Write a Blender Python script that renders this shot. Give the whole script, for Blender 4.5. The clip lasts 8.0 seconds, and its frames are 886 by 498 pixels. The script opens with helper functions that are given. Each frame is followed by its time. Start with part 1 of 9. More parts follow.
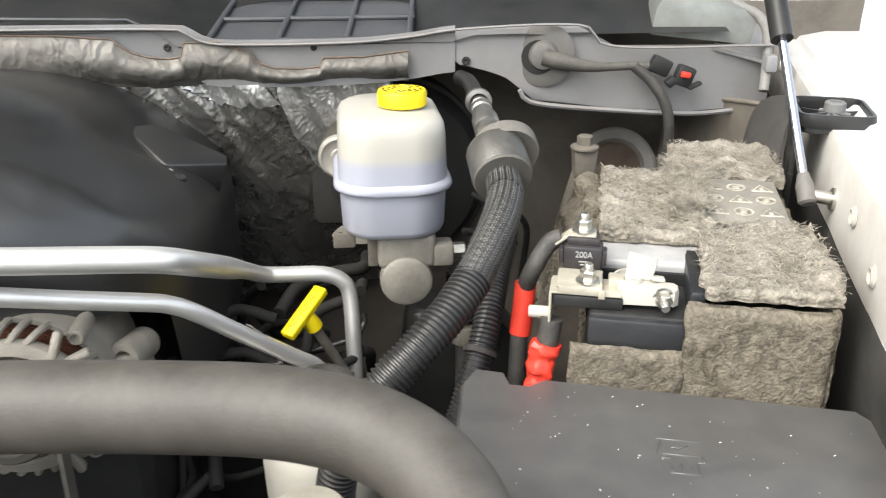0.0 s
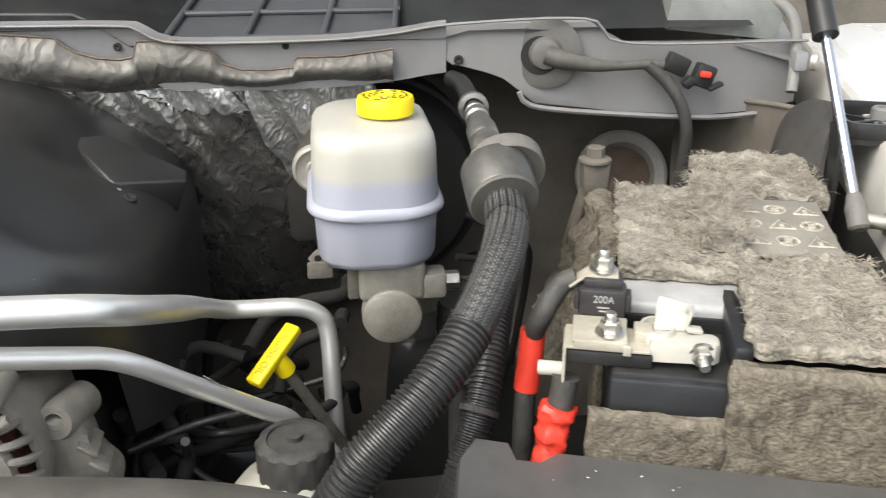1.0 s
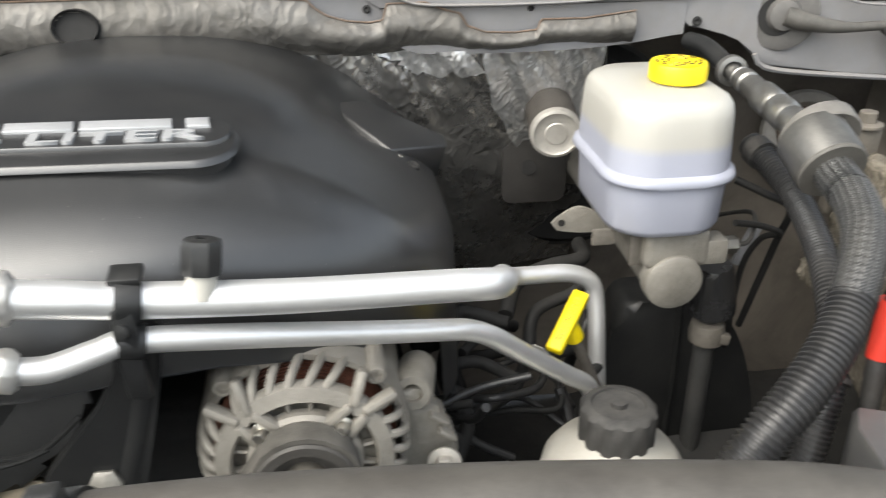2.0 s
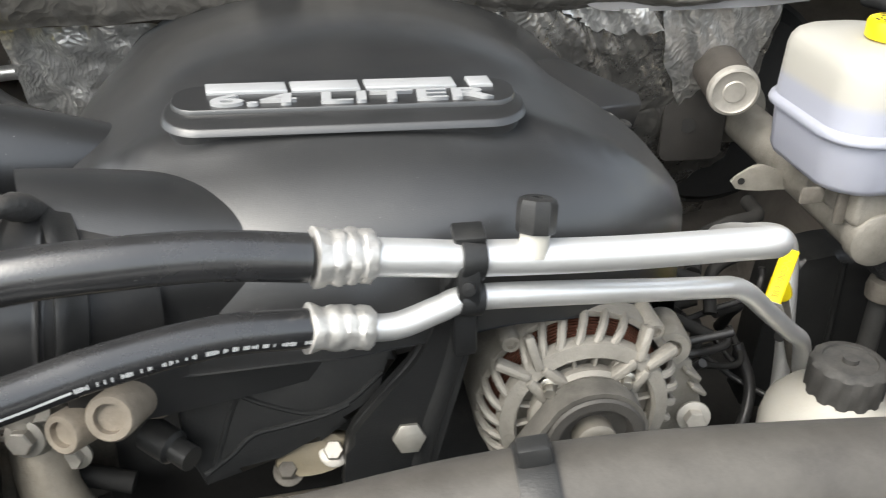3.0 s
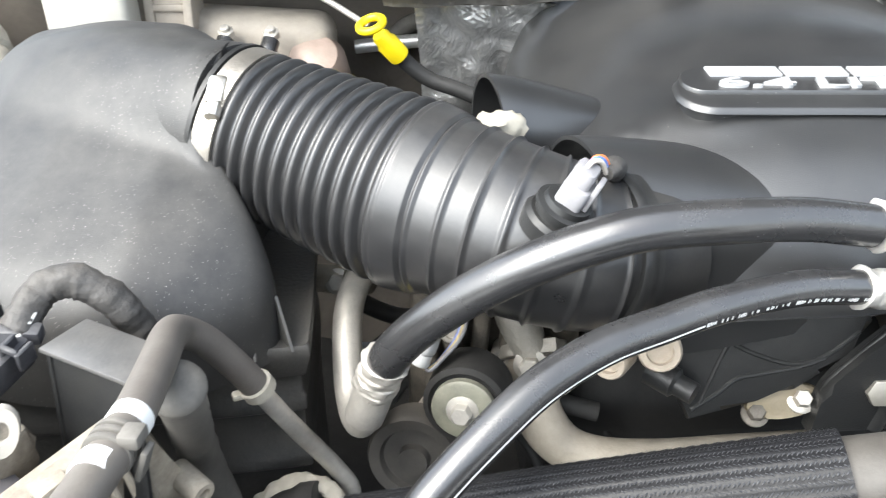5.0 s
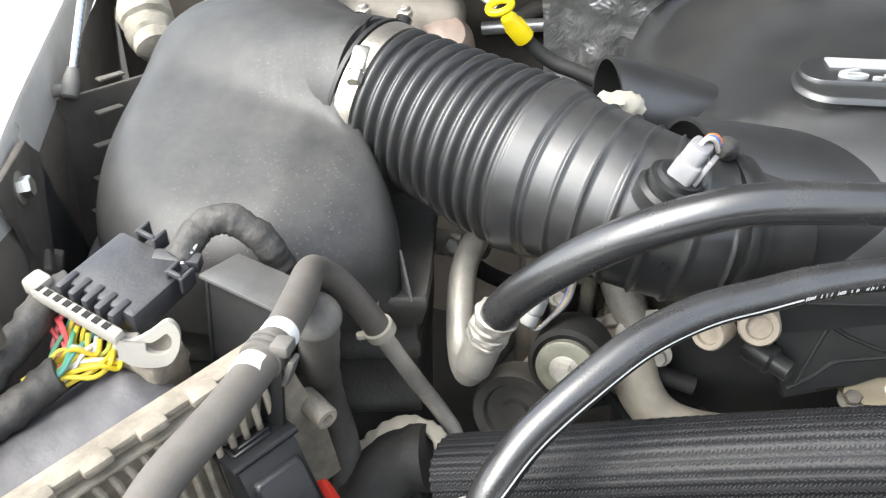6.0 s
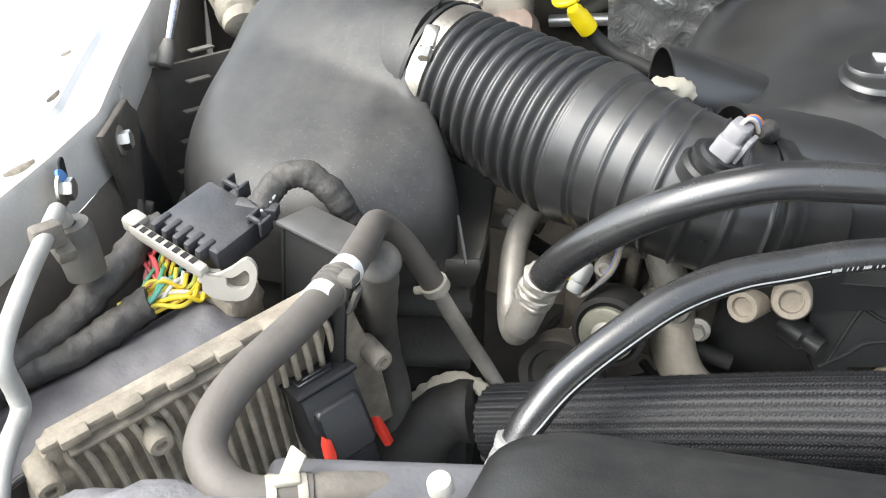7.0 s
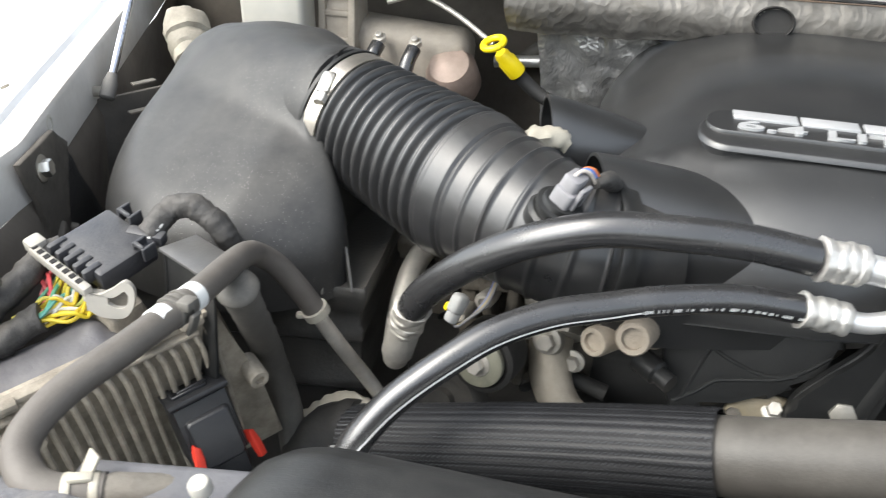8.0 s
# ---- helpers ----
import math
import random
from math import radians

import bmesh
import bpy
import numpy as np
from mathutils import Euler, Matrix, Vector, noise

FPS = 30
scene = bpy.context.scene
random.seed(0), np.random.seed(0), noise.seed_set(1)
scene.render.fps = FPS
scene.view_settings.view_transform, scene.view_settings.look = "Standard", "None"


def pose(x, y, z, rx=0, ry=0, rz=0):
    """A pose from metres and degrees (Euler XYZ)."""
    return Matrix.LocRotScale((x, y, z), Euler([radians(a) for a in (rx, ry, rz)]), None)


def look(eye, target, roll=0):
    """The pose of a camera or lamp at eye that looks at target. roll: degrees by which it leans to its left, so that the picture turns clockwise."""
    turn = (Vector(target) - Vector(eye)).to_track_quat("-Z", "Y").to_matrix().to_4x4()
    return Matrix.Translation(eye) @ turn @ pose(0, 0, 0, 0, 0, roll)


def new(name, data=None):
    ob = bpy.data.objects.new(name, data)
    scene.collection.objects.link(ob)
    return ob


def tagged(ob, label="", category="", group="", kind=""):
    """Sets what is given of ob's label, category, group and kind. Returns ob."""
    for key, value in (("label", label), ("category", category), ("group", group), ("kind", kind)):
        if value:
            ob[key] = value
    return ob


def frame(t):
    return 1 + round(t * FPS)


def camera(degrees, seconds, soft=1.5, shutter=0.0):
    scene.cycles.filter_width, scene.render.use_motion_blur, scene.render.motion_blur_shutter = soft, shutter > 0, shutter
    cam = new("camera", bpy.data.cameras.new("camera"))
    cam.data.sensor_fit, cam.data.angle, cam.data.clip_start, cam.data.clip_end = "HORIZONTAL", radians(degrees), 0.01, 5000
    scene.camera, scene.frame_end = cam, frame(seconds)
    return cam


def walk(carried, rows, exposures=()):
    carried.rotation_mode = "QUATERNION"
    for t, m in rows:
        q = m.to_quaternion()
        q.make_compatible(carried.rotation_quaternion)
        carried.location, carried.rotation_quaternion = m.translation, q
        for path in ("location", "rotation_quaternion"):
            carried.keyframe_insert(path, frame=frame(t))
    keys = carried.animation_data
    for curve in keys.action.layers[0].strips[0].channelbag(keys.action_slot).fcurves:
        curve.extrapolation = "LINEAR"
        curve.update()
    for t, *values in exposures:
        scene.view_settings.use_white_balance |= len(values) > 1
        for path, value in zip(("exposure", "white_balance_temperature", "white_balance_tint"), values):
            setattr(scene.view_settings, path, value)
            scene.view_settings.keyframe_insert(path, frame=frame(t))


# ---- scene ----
cam = camera(53.4, 8.0, soft=1.1, shutter=0.3)
METRES, EYE, TILT, LEAN, TURN = 1.1, 1.7, -22.0, 0.0, 0.0
ROWS = [
    (0.0, 0.0, 0.0, 0.0, 0.0, 0.0, 0.0),
    (0.5, 0.0321, 0.0656, 0.0097, -0.33, -0.07, 0.22),
    (1.0, -0.0006, 0.1046, 0.0323, -0.65, -0.72, 0.37),
    (1.5, -0.0927, 0.1108, 0.0454, -0.89, -2.17, 0.49),
    (2.0, -0.2291, 0.1078, 0.0476, -1.16, -4.0, 0.55),
    (3.5, -0.4604, 0.1016, 0.0569, -1.56, -7.61, 0.36),
    (4.0, -0.5273, 0.0728, 0.0555, -1.13, -7.92, 0.12),
    (4.5, -0.5797, 0.05, 0.0487, 2.42, -8.15, -0.4),
    (5.0, -0.6185, 0.0237, 0.0504, 7.28, -8.84, -1.93),
    (6.5, -0.6153, -0.0444, 0.0313, 17.08, -10.26, -5.81),
    (7.0, -0.5982, -0.0676, 0.0245, 19.05, -10.39, -7.05),
    (7.5, -0.5597, -0.0769, 0.0351, 20.53, -9.95, -8.59),
    (8.0, -0.4809, -0.0781, 0.0574, 21.38, -9.43, -8.76),
]
EXPOSURES = [(t, e + 0.11, k, 6) for t, e, k in ((0.0, 0.3, 6700), (0.5, 0.15, 6700), (1.0, 0.07, 6700), (2.0, 0.25, 6650), (3.5, 0.47, 6550), (4.0, 0.88, 6450), (4.5, 1.1, 6400), (5.0, 1.1, 6350), (6.5, 0.68, 6450), (7.0, 0.6, 6450), (8.0, 0.45, 6500))]
walk(cam, [(t, pose(0, 0, EYE, TILT, LEAN, TURN) @ pose(METRES * x, METRES * y, METRES * z, 90 + pitch, roll, yaw)) for t, x, y, z, yaw, pitch, roll in ROWS], EXPOSURES)

# ---- daylight: bright overcast sky ----
world = bpy.data.worlds.new("world")
scene.world = world
world.use_nodes = True
wn = world.node_tree.nodes
sky = wn.new("ShaderNodeTexSky")
sky.sky_type, sky.sun_disc = "NISHITA", False
sky.sun_elevation, sky.sun_rotation = radians(55), radians(231)
sky.air_density, sky.dust_density = 1.0, 4.0
pale = wn.new("ShaderNodeHueSaturation")
pale.inputs["Saturation"].default_value = 0.45
world.node_tree.links.new(sky.outputs[0], pale.inputs["Color"])
world.node_tree.links.new(pale.outputs[0], wn["Background"].inputs[0])
wn["Background"].inputs[1].default_value = 0.36
sun = new("sun", bpy.data.lights.new("sun", "SUN"))
sun.data.energy, sun.data.angle, sun.data.color = 1.5, radians(40), (1.0, 0.98, 0.955)
sun.matrix_world = look((-2.4, -3.0, 4.6), (-0.4, 0.5, 1.4))


# ---- materials ----
def matte(name, col, rough=0.6, metal=0.0, var=0.2, scale=30.0, bump=0.15, bscale=400.0, dust=0.0, dustcol=(0.32, 0.30, 0.265), dscale=25.0, aniso=None, coat=0.0, spec=0.5, specks=0.0, distort=0.0):
    m = bpy.data.materials.new(name)
    m.use_nodes = True
    nt = m.node_tree
    n, l = nt.nodes, nt.links
    b = n["Principled BSDF"]
    b.inputs["Metallic"].default_value = metal
    b.inputs["Coat Weight"].default_value = coat
    b.inputs["Specular IOR Level"].default_value = spec
    tc = n.new("ShaderNodeTexCoord")
    mp = n.new("ShaderNodeMapping")
    if aniso:
        mp.inputs["Scale"].default_value = aniso
    l.new(tc.outputs["Object"], mp.inputs["Vector"])
    n1 = n.new("ShaderNodeTexNoise")
    n1.inputs["Scale"].default_value, n1.inputs["Detail"].default_value = scale, 6.0
    n1.inputs["Roughness"].default_value, n1.inputs["Distortion"].default_value = 0.65, distort
    l.new(mp.outputs[0], n1.inputs["Vector"])
    r1 = n.new("ShaderNodeValToRGB")
    r1.color_ramp.elements[0].position, r1.color_ramp.elements[1].position = 0.3, 0.7
    lo = [max(0.0, c * (1 - var)) for c in col]
    hi = [min(1.0, c * (1 + var)) for c in col]
    r1.color_ramp.elements[0].color, r1.color_ramp.elements[1].color = (*lo, 1), (*hi, 1)
    l.new(n1.outputs[0], r1.inputs[0])
    out = r1.outputs[0]
    rr = n.new("ShaderNodeMapRange")
    rr.inputs["To Min"].default_value, rr.inputs["To Max"].default_value = max(0.02, rough - 0.1), min(1.0, rough + 0.1)
    l.new(n1.outputs[0], rr.inputs["Value"])
    rough_out = rr.outputs[0]
    if dust > 0:
        nd = n.new("ShaderNodeTexNoise")
        nd.inputs["Scale"].default_value, nd.inputs["Detail"].default_value, nd.inputs["Roughness"].default_value = dscale, 9.0, 0.75
        l.new(tc.outputs["Object"], nd.inputs["Vector"])
        md = n.new("ShaderNodeMapRange")
        md.inputs["From Min"].default_value, md.inputs["From Max"].default_value = 0.35, 0.75
        md.inputs["To Max"].default_value = dust
        l.new(nd.outputs[0], md.inputs["Value"])
        ge = n.new("ShaderNodeNewGeometry")
        sx = n.new("ShaderNodeSeparateXYZ")
        l.new(ge.outputs["Normal"], sx.inputs[0])
        up = n.new("ShaderNodeMapRange")
        up.inputs["From Min"].default_value, up.inputs["From Max"].default_value = -0.2, 0.9
        up.inputs["To Min"].default_value = 0.35
        l.new(sx.outputs["Z"], up.inputs["Value"])
        mu = n.new("ShaderNodeMath")
        mu.operation = "MULTIPLY"
        l.new(md.outputs[0], mu.inputs[0]), l.new(up.outputs[0], mu.inputs[1])
        mx = n.new("ShaderNodeMix")
        mx.data_type = "RGBA"
        l.new(mu.outputs[0], mx.inputs["Factor"]), l.new(out, mx.inputs["A"])
        mx.inputs["B"].default_value = (*dustcol, 1)
        out = mx.outputs["Result"]
        mr = n.new("ShaderNodeMix")
        mr.data_type = "FLOAT"
        l.new(mu.outputs[0], mr.inputs["Factor"]), l.new(rough_out, mr.inputs["A"])
        mr.inputs["B"].default_value = 0.95
        rough_out = mr.outputs["Result"]
    if specks > 0:
        vo = n.new("ShaderNodeTexVoronoi")
        vo.inputs["Scale"].default_value = 1300.0
        l.new(tc.outputs["Object"], vo.inputs["Vector"])
        near = n.new("ShaderNodeMath")
        near.operation, near.inputs[1].default_value = "LESS_THAN", 0.22
        l.new(vo.outputs["Distance"], near.inputs[0])
        sc = n.new("ShaderNodeSeparateColor")
        l.new(vo.outputs["Color"], sc.inputs[0])
        few = n.new("ShaderNodeMath")
        few.operation, few.inputs[1].default_value = "LESS_THAN", specks
        l.new(sc.outputs[0], few.inputs[0])
        patch = n.new("ShaderNodeTexNoise")
        patch.inputs["Scale"].default_value = 9.0
        l.new(tc.outputs["Object"], patch.inputs["Vector"])
        pm = n.new("ShaderNodeMapRange")
        pm.inputs["From Min"].default_value, pm.inputs["From Max"].default_value = 0.42, 0.58
        l.new(patch.outputs[0], pm.inputs["Value"])
        both = n.new("ShaderNodeMath")
        both.operation = "MULTIPLY"
        l.new(near.outputs[0], both.inputs[0]), l.new(few.outputs[0], both.inputs[1])
        held = n.new("ShaderNodeMath")
        held.operation = "MULTIPLY"
        l.new(both.outputs[0], held.inputs[0]), l.new(pm.outputs[0], held.inputs[1])
        both = held
        ms = n.new("ShaderNodeMix")
        ms.data_type = "RGBA"
        l.new(both.outputs[0], ms.inputs["Factor"]), l.new(out, ms.inputs["A"])
        ms.inputs["B"].default_value = (0.5, 0.48, 0.44, 1)
        out = ms.outputs["Result"]
    l.new(out, b.inputs["Base Color"])
    l.new(rough_out, b.inputs["Roughness"])
    n2 = n.new("ShaderNodeTexNoise")
    n2.inputs["Scale"].default_value, n2.inputs["Detail"].default_value = bscale, 4.0
    l.new(mp.outputs[0], n2.inputs["Vector"])
    bp = n.new("ShaderNodeBump")
    bp.inputs["Strength"].default_value, bp.inputs["Distance"].default_value = bump, 0.002
    l.new(n2.outputs[0], bp.inputs["Height"])
    l.new(bp.outputs[0], b.inputs["Normal"])
    return m


PLASTIC = matte("black_plastic", (0.015, 0.0155, 0.016), 0.36, var=0.2, scale=12, bump=0.12, bscale=900, dust=0.08, spec=0.38)
COVER = matte("engine_cover_plastic", (0.0165, 0.0168, 0.0175), 0.36, var=0.10, scale=8, bump=0.08, bscale=1200, dust=0.03, specks=0.004, spec=1.0)
BOXPL = matte("airbox_plastic", (0.025, 0.0248, 0.0246), 0.46, var=0.12, scale=10, bump=0.10, bscale=1000, dust=0.12, specks=0.06, spec=0.5)
RUBBER = matte("rubber", (0.022, 0.022, 0.023), 0.25, var=0.2, scale=20, bump=0.05, bscale=700, dust=0.06, spec=1.0)
OLDRUBBER = matte("dusty_rubber", (0.075, 0.070, 0.062), 0.6, var=0.18, scale=25, bump=0.15, bscale=500, dust=0.35)
WARMHOSE = matte("warm_grey_hose", (0.100, 0.088, 0.077), 0.55, var=0.15, scale=22, bump=0.12, bscale=500, dust=0.2)
COOLHOSE = matte("grey_hose", (0.050, 0.045, 0.039), 0.52, var=0.2, scale=18, bump=0.12, bscale=500, dust=0.16)
CONDUIT = matte("conduit", (0.020, 0.020, 0.021), 0.30, var=0.2, scale=30, bump=0.1, dust=0.15)
ALU = matte("bright_aluminium", (0.86, 0.85, 0.83), 0.40, 0.75, var=0.08, scale=15, bump=0.06, bscale=250, aniso=(0.15, 1, 1))
DULLALU = matte("dull_aluminium", (0.52, 0.49, 0.44), 0.45, 0.6, var=0.2, scale=40, bump=0.2, bscale=350, dust=0.35)
CASTALU = matte("cast_aluminium", (0.29, 0.27, 0.236), 0.5, 0.3, var=0.2, scale=45, bump=0.35, bscale=500, dust=0.45)
STEEL = matte("zinc_steel", (0.62, 0.60, 0.55), 0.35, 1.0, var=0.15, scale=60, bump=0.1)
GREYCAST = matte("grey_casting", (0.27, 0.252, 0.22), 0.5, 0.4, var=0.25, scale=45, bump=0.35, bscale=450, dust=0.4)
FITTING = matte("fitting_metal", (0.34, 0.33, 0.31), 0.34, 0.85, var=0.2, scale=60, bump=0.15, dust=0.2)
IRON = matte("dirty_iron", (0.14, 0.125, 0.105), 0.75, 0.3, var=0.35, scale=40, bump=0.4, bscale=260, dust=0.5)
RUST = matte("rusty_steel", (0.22, 0.12, 0.07), 0.8, 0.3, var=0.4, scale=60, bump=0.4)
COPPER = matte("copper_windings", (0.17, 0.075, 0.05), 0.5, 0.6, var=0.35, scale=80, bump=0.5)
PAINTGREY = matte("grey_primer_paint", (0.22, 0.22, 0.228), 0.45, 0.0, var=0.12, scale=14, bump=0.06, dust=0.9, dscale=9, dustcol=(0.24, 0.205, 0.165))
DARKMETAL = matte("dark_body", (0.026, 0.025, 0.0235), 0.75, 0.0, var=0.5, scale=12, bump=0.3, bscale=120, dust=0.4, dustcol=(0.115, 0.105, 0.09))
DUSTWALL = matte("dusty_brown_body", (0.125, 0.108, 0.09), 0.8, 0.0, var=0.45, scale=7, bump=0.3, bscale=120, dust=0.8, dscale=9, dustcol=(0.21, 0.185, 0.155), distort=0.6)
# near black: shade of gaps, holes and depths as colour; also for black parts
PIT = matte("depth_black", (0.010, 0.0095, 0.009), 0.8, 0.0, var=0.5, scale=15, bump=0.4, bscale=90, dust=0.05)
WHITEPAINT = matte("white_car_paint", (0.82, 0.82, 0.82), 0.25, 0.0, var=0.02, scale=5, bump=0.02, coat=0.6)
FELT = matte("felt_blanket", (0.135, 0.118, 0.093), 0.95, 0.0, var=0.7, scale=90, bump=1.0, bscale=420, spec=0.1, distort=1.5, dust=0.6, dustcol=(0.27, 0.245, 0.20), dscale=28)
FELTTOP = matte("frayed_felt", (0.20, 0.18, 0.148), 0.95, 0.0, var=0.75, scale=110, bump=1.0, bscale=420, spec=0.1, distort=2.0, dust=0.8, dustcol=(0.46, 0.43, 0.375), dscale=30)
YELLOW = matte("yellow_plastic", (0.86, 0.66, 0.01), 0.38, var=0.04, bump=0.04)
RED = matte("red_plastic", (0.70, 0.05, 0.03), 0.4, var=0.12, bump=0.15)
WHITEPL = matte("white_plastic", (0.46, 0.445, 0.40), 0.5, var=0.15, bump=0.06, dust=0.6, dustcol=(0.30, 0.26, 0.20), dscale=60)
CREAM = matte("cream_plastic", (0.44, 0.41, 0.34), 0.45, 0.15, var=0.2, bump=0.1, dust=0.6, dustcol=(0.26, 0.23, 0.18), dscale=50)
GREYPL = matte("grey_plastic", (0.26, 0.26, 0.27), 0.5, var=0.1, bump=0.08, dust=0.1)
STRIPE = matte("white_print", (0.72, 0.72, 0.70), 0.5, var=0.06, bump=0.03)
LETTER = matte("silver_letters", (0.46, 0.465, 0.47), 0.42, 0.4, var=0.05, bump=0.03)
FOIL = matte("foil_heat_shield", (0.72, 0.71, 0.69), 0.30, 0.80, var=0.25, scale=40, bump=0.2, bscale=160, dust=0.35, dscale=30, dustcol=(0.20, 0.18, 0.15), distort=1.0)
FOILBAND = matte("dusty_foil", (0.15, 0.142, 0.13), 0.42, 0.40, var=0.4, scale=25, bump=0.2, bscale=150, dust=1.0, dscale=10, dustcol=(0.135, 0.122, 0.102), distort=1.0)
# dusty silver foil, dimmed: the dark it mirrors is put into its colour
DIMFOIL = matte("dim_foil", (0.40, 0.385, 0.36), 0.24, 0.85, var=0.4, scale=14, bump=0.2, bscale=60, dust=0.4, dscale=12, dustcol=(0.15, 0.14, 0.125))
TAPE = matte("cloth_tape", (0.034, 0.033, 0.032), 0.55, var=0.3, scale=60, bump=0.5, bscale=220, dust=0.5, dustcol=(0.17, 0.15, 0.128))



def add_creases(m, scale, strength, stretch=(1, 1, 1)):
    """Sharp folds on top of a material's own relief."""
    nt = m.node_tree
    b = nt.nodes["Principled BSDF"]
    tc, vo, bp = nt.nodes.new("ShaderNodeTexCoord"), nt.nodes.new("ShaderNodeTexVoronoi"), nt.nodes.new("ShaderNodeBump")
    wob, add = nt.nodes.new("ShaderNodeTexNoise"), nt.nodes.new("ShaderNodeMixRGB")
    wob.inputs["Scale"].default_value = 25.0
    add.blend_type, add.inputs["Fac"].default_value = "ADD", 0.06
    nt.links.new(tc.outputs["Object"], wob.inputs["Vector"])
    nt.links.new(tc.outputs["Object"], add.inputs["Color1"])
    nt.links.new(wob.outputs["Color"], add.inputs["Color2"])
    vo.inputs["Scale"].default_value = scale
    mp = nt.nodes.new("ShaderNodeMapping")
    mp.inputs["Scale"].default_value = stretch
    mp.inputs["Rotation"].default_value = (0, radians(18), 0)
    nt.links.new(add.outputs[0], mp.inputs["Vector"])
    nt.links.new(mp.outputs[0], vo.inputs["Vector"])
    bp.inputs["Strength"].default_value, bp.inputs["Distance"].default_value = strength, 0.006
    nt.links.new(vo.outputs["Distance"], bp.inputs["Height"])
    nt.links.new(b.inputs["Normal"].links[0].from_socket, bp.inputs["Normal"])
    nt.links.new(bp.outputs[0], b.inputs["Normal"])


add_creases(FOIL, 70.0, 0.22, (1, 1, 0.3))
add_creases(FOIL, 210.0, 0.25, (1, 1, 0.45))
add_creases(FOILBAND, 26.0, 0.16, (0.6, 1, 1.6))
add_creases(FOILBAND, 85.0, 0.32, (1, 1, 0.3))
add_creases(DIMFOIL, 30.0, 0.32, (1.7, 1.7, 0.25))
add_creases(DIMFOIL, 95.0, 0.3, (1.2, 1.2, 0.3))
SLEEVE = matte("woven_sleeve", (0.009, 0.009, 0.010), 0.5, var=0.3, scale=300, bump=0.1, bscale=900, dust=0.0, spec=0.35)


def reservoir_plastic():
    m = matte("milky_plastic", (0.80, 0.79, 0.76), 0.35, var=0.04, scale=8, bump=0.04)
    b = m.node_tree.nodes["Principled BSDF"]
    b.inputs["Subsurface Weight"].default_value = 0.35
    b.inputs["Subsurface Radius"].default_value = (0.02, 0.02, 0.02)
    # fluid shows bluish through the wall up to its level
    nt = m.node_tree
    tc, sx, mr, mx = nt.nodes.new("ShaderNodeTexCoord"), nt.nodes.new("ShaderNodeSeparateXYZ"), nt.nodes.new("ShaderNodeMapRange"), nt.nodes.new("ShaderNodeMix")
    nt.links.new(tc.outputs["Object"], sx.inputs[0])
    nt.links.new(sx.outputs["Z"], mr.inputs["Value"])
    mr.inputs["From Min"].default_value, mr.inputs["From Max"].default_value = 1.470, 1.462
    mx.data_type = "RGBA"
    mx.inputs["A"].default_value, mx.inputs["B"].default_value = (0.43, 0.415, 0.375, 1), (0.36, 0.37, 0.43, 1)
    nt.links.new(mr.outputs[0], mx.inputs["Factor"])
    nt.links.new(mx.outputs["Result"], b.inputs["Base Color"])
    return m


MILKY = reservoir_plastic()


# ---- building helpers ----
def smooth_curve(pts, n=6):
    """Catmull-Rom through the points."""
    p = [Vector(q) for q in pts]
    p = [p[0] * 2 - p[1]] + p + [p[-1] * 2 - p[-2]]
    out = []
    for i in range(1, len(p) - 2):
        a, b, c, d = p[i - 1:i + 3]
        for k in range(n):
            t = k / n
            out.append(0.5 * ((2 * b) + (c - a) * t + (2 * a - 5 * b + 4 * c - d) * t * t + (3 * b - a - 3 * c + d) * t ** 3))
    out.append(p[-2])
    return out


def even(path, step):
    """The polyline resampled at about even steps."""
    out, need = [path[0].copy()], step
    for a, b in zip(path, path[1:]):
        d = (b - a).length
        pos = need
        while pos <= d:
            out.append(a.lerp(b, pos / d))
            pos += step
        need = pos - d
    if (out[-1] - path[-1]).length > step * 0.3:
        out.append(path[-1].copy())
    return out


def sweep(bm, path, radius, seg=16, caps=True, flat=1.0):
    """A round tube along the path; radius is a number or a function of the share 0..1 of the way."""
    path = [Vector(q) for q in path]
    lens = [0.0]
    for a, b in zip(path, path[1:]):
        lens.append(lens[-1] + (b - a).length)
    total = lens[-1] or 1.0
    tang = [((path[min(i + 1, len(path) - 1)] - path[max(i - 1, 0)]).normalized()) for i in range(len(path))]
    side = tang[0].cross(Vector((0, 0, 1)))
    if side.length < 0.1:
        side = tang[0].cross(Vector((0, 1, 0)))
    side.normalize()
    rings = []
    for i, q in enumerate(path):
        side = (side - tang[i] * side.dot(tang[i])).normalized()
        up = side.cross(tang[i])
        r = radius(lens[i] / total) if callable(radius) else radius
        rings.append([bm.verts.new(q + (side * math.cos(2 * math.pi * k / seg) + up * flat * math.sin(2 * math.pi * k / seg)) * r) for k in range(seg)])
    for a, b in zip(rings, rings[1:]):
        for k in range(seg):
            bm.faces.new((a[k], a[(k + 1) % seg], b[(k + 1) % seg], b[k]))
    if caps:
        bm.faces.new(rings[0][::-1])
        bm.faces.new(rings[-1])
    return bm


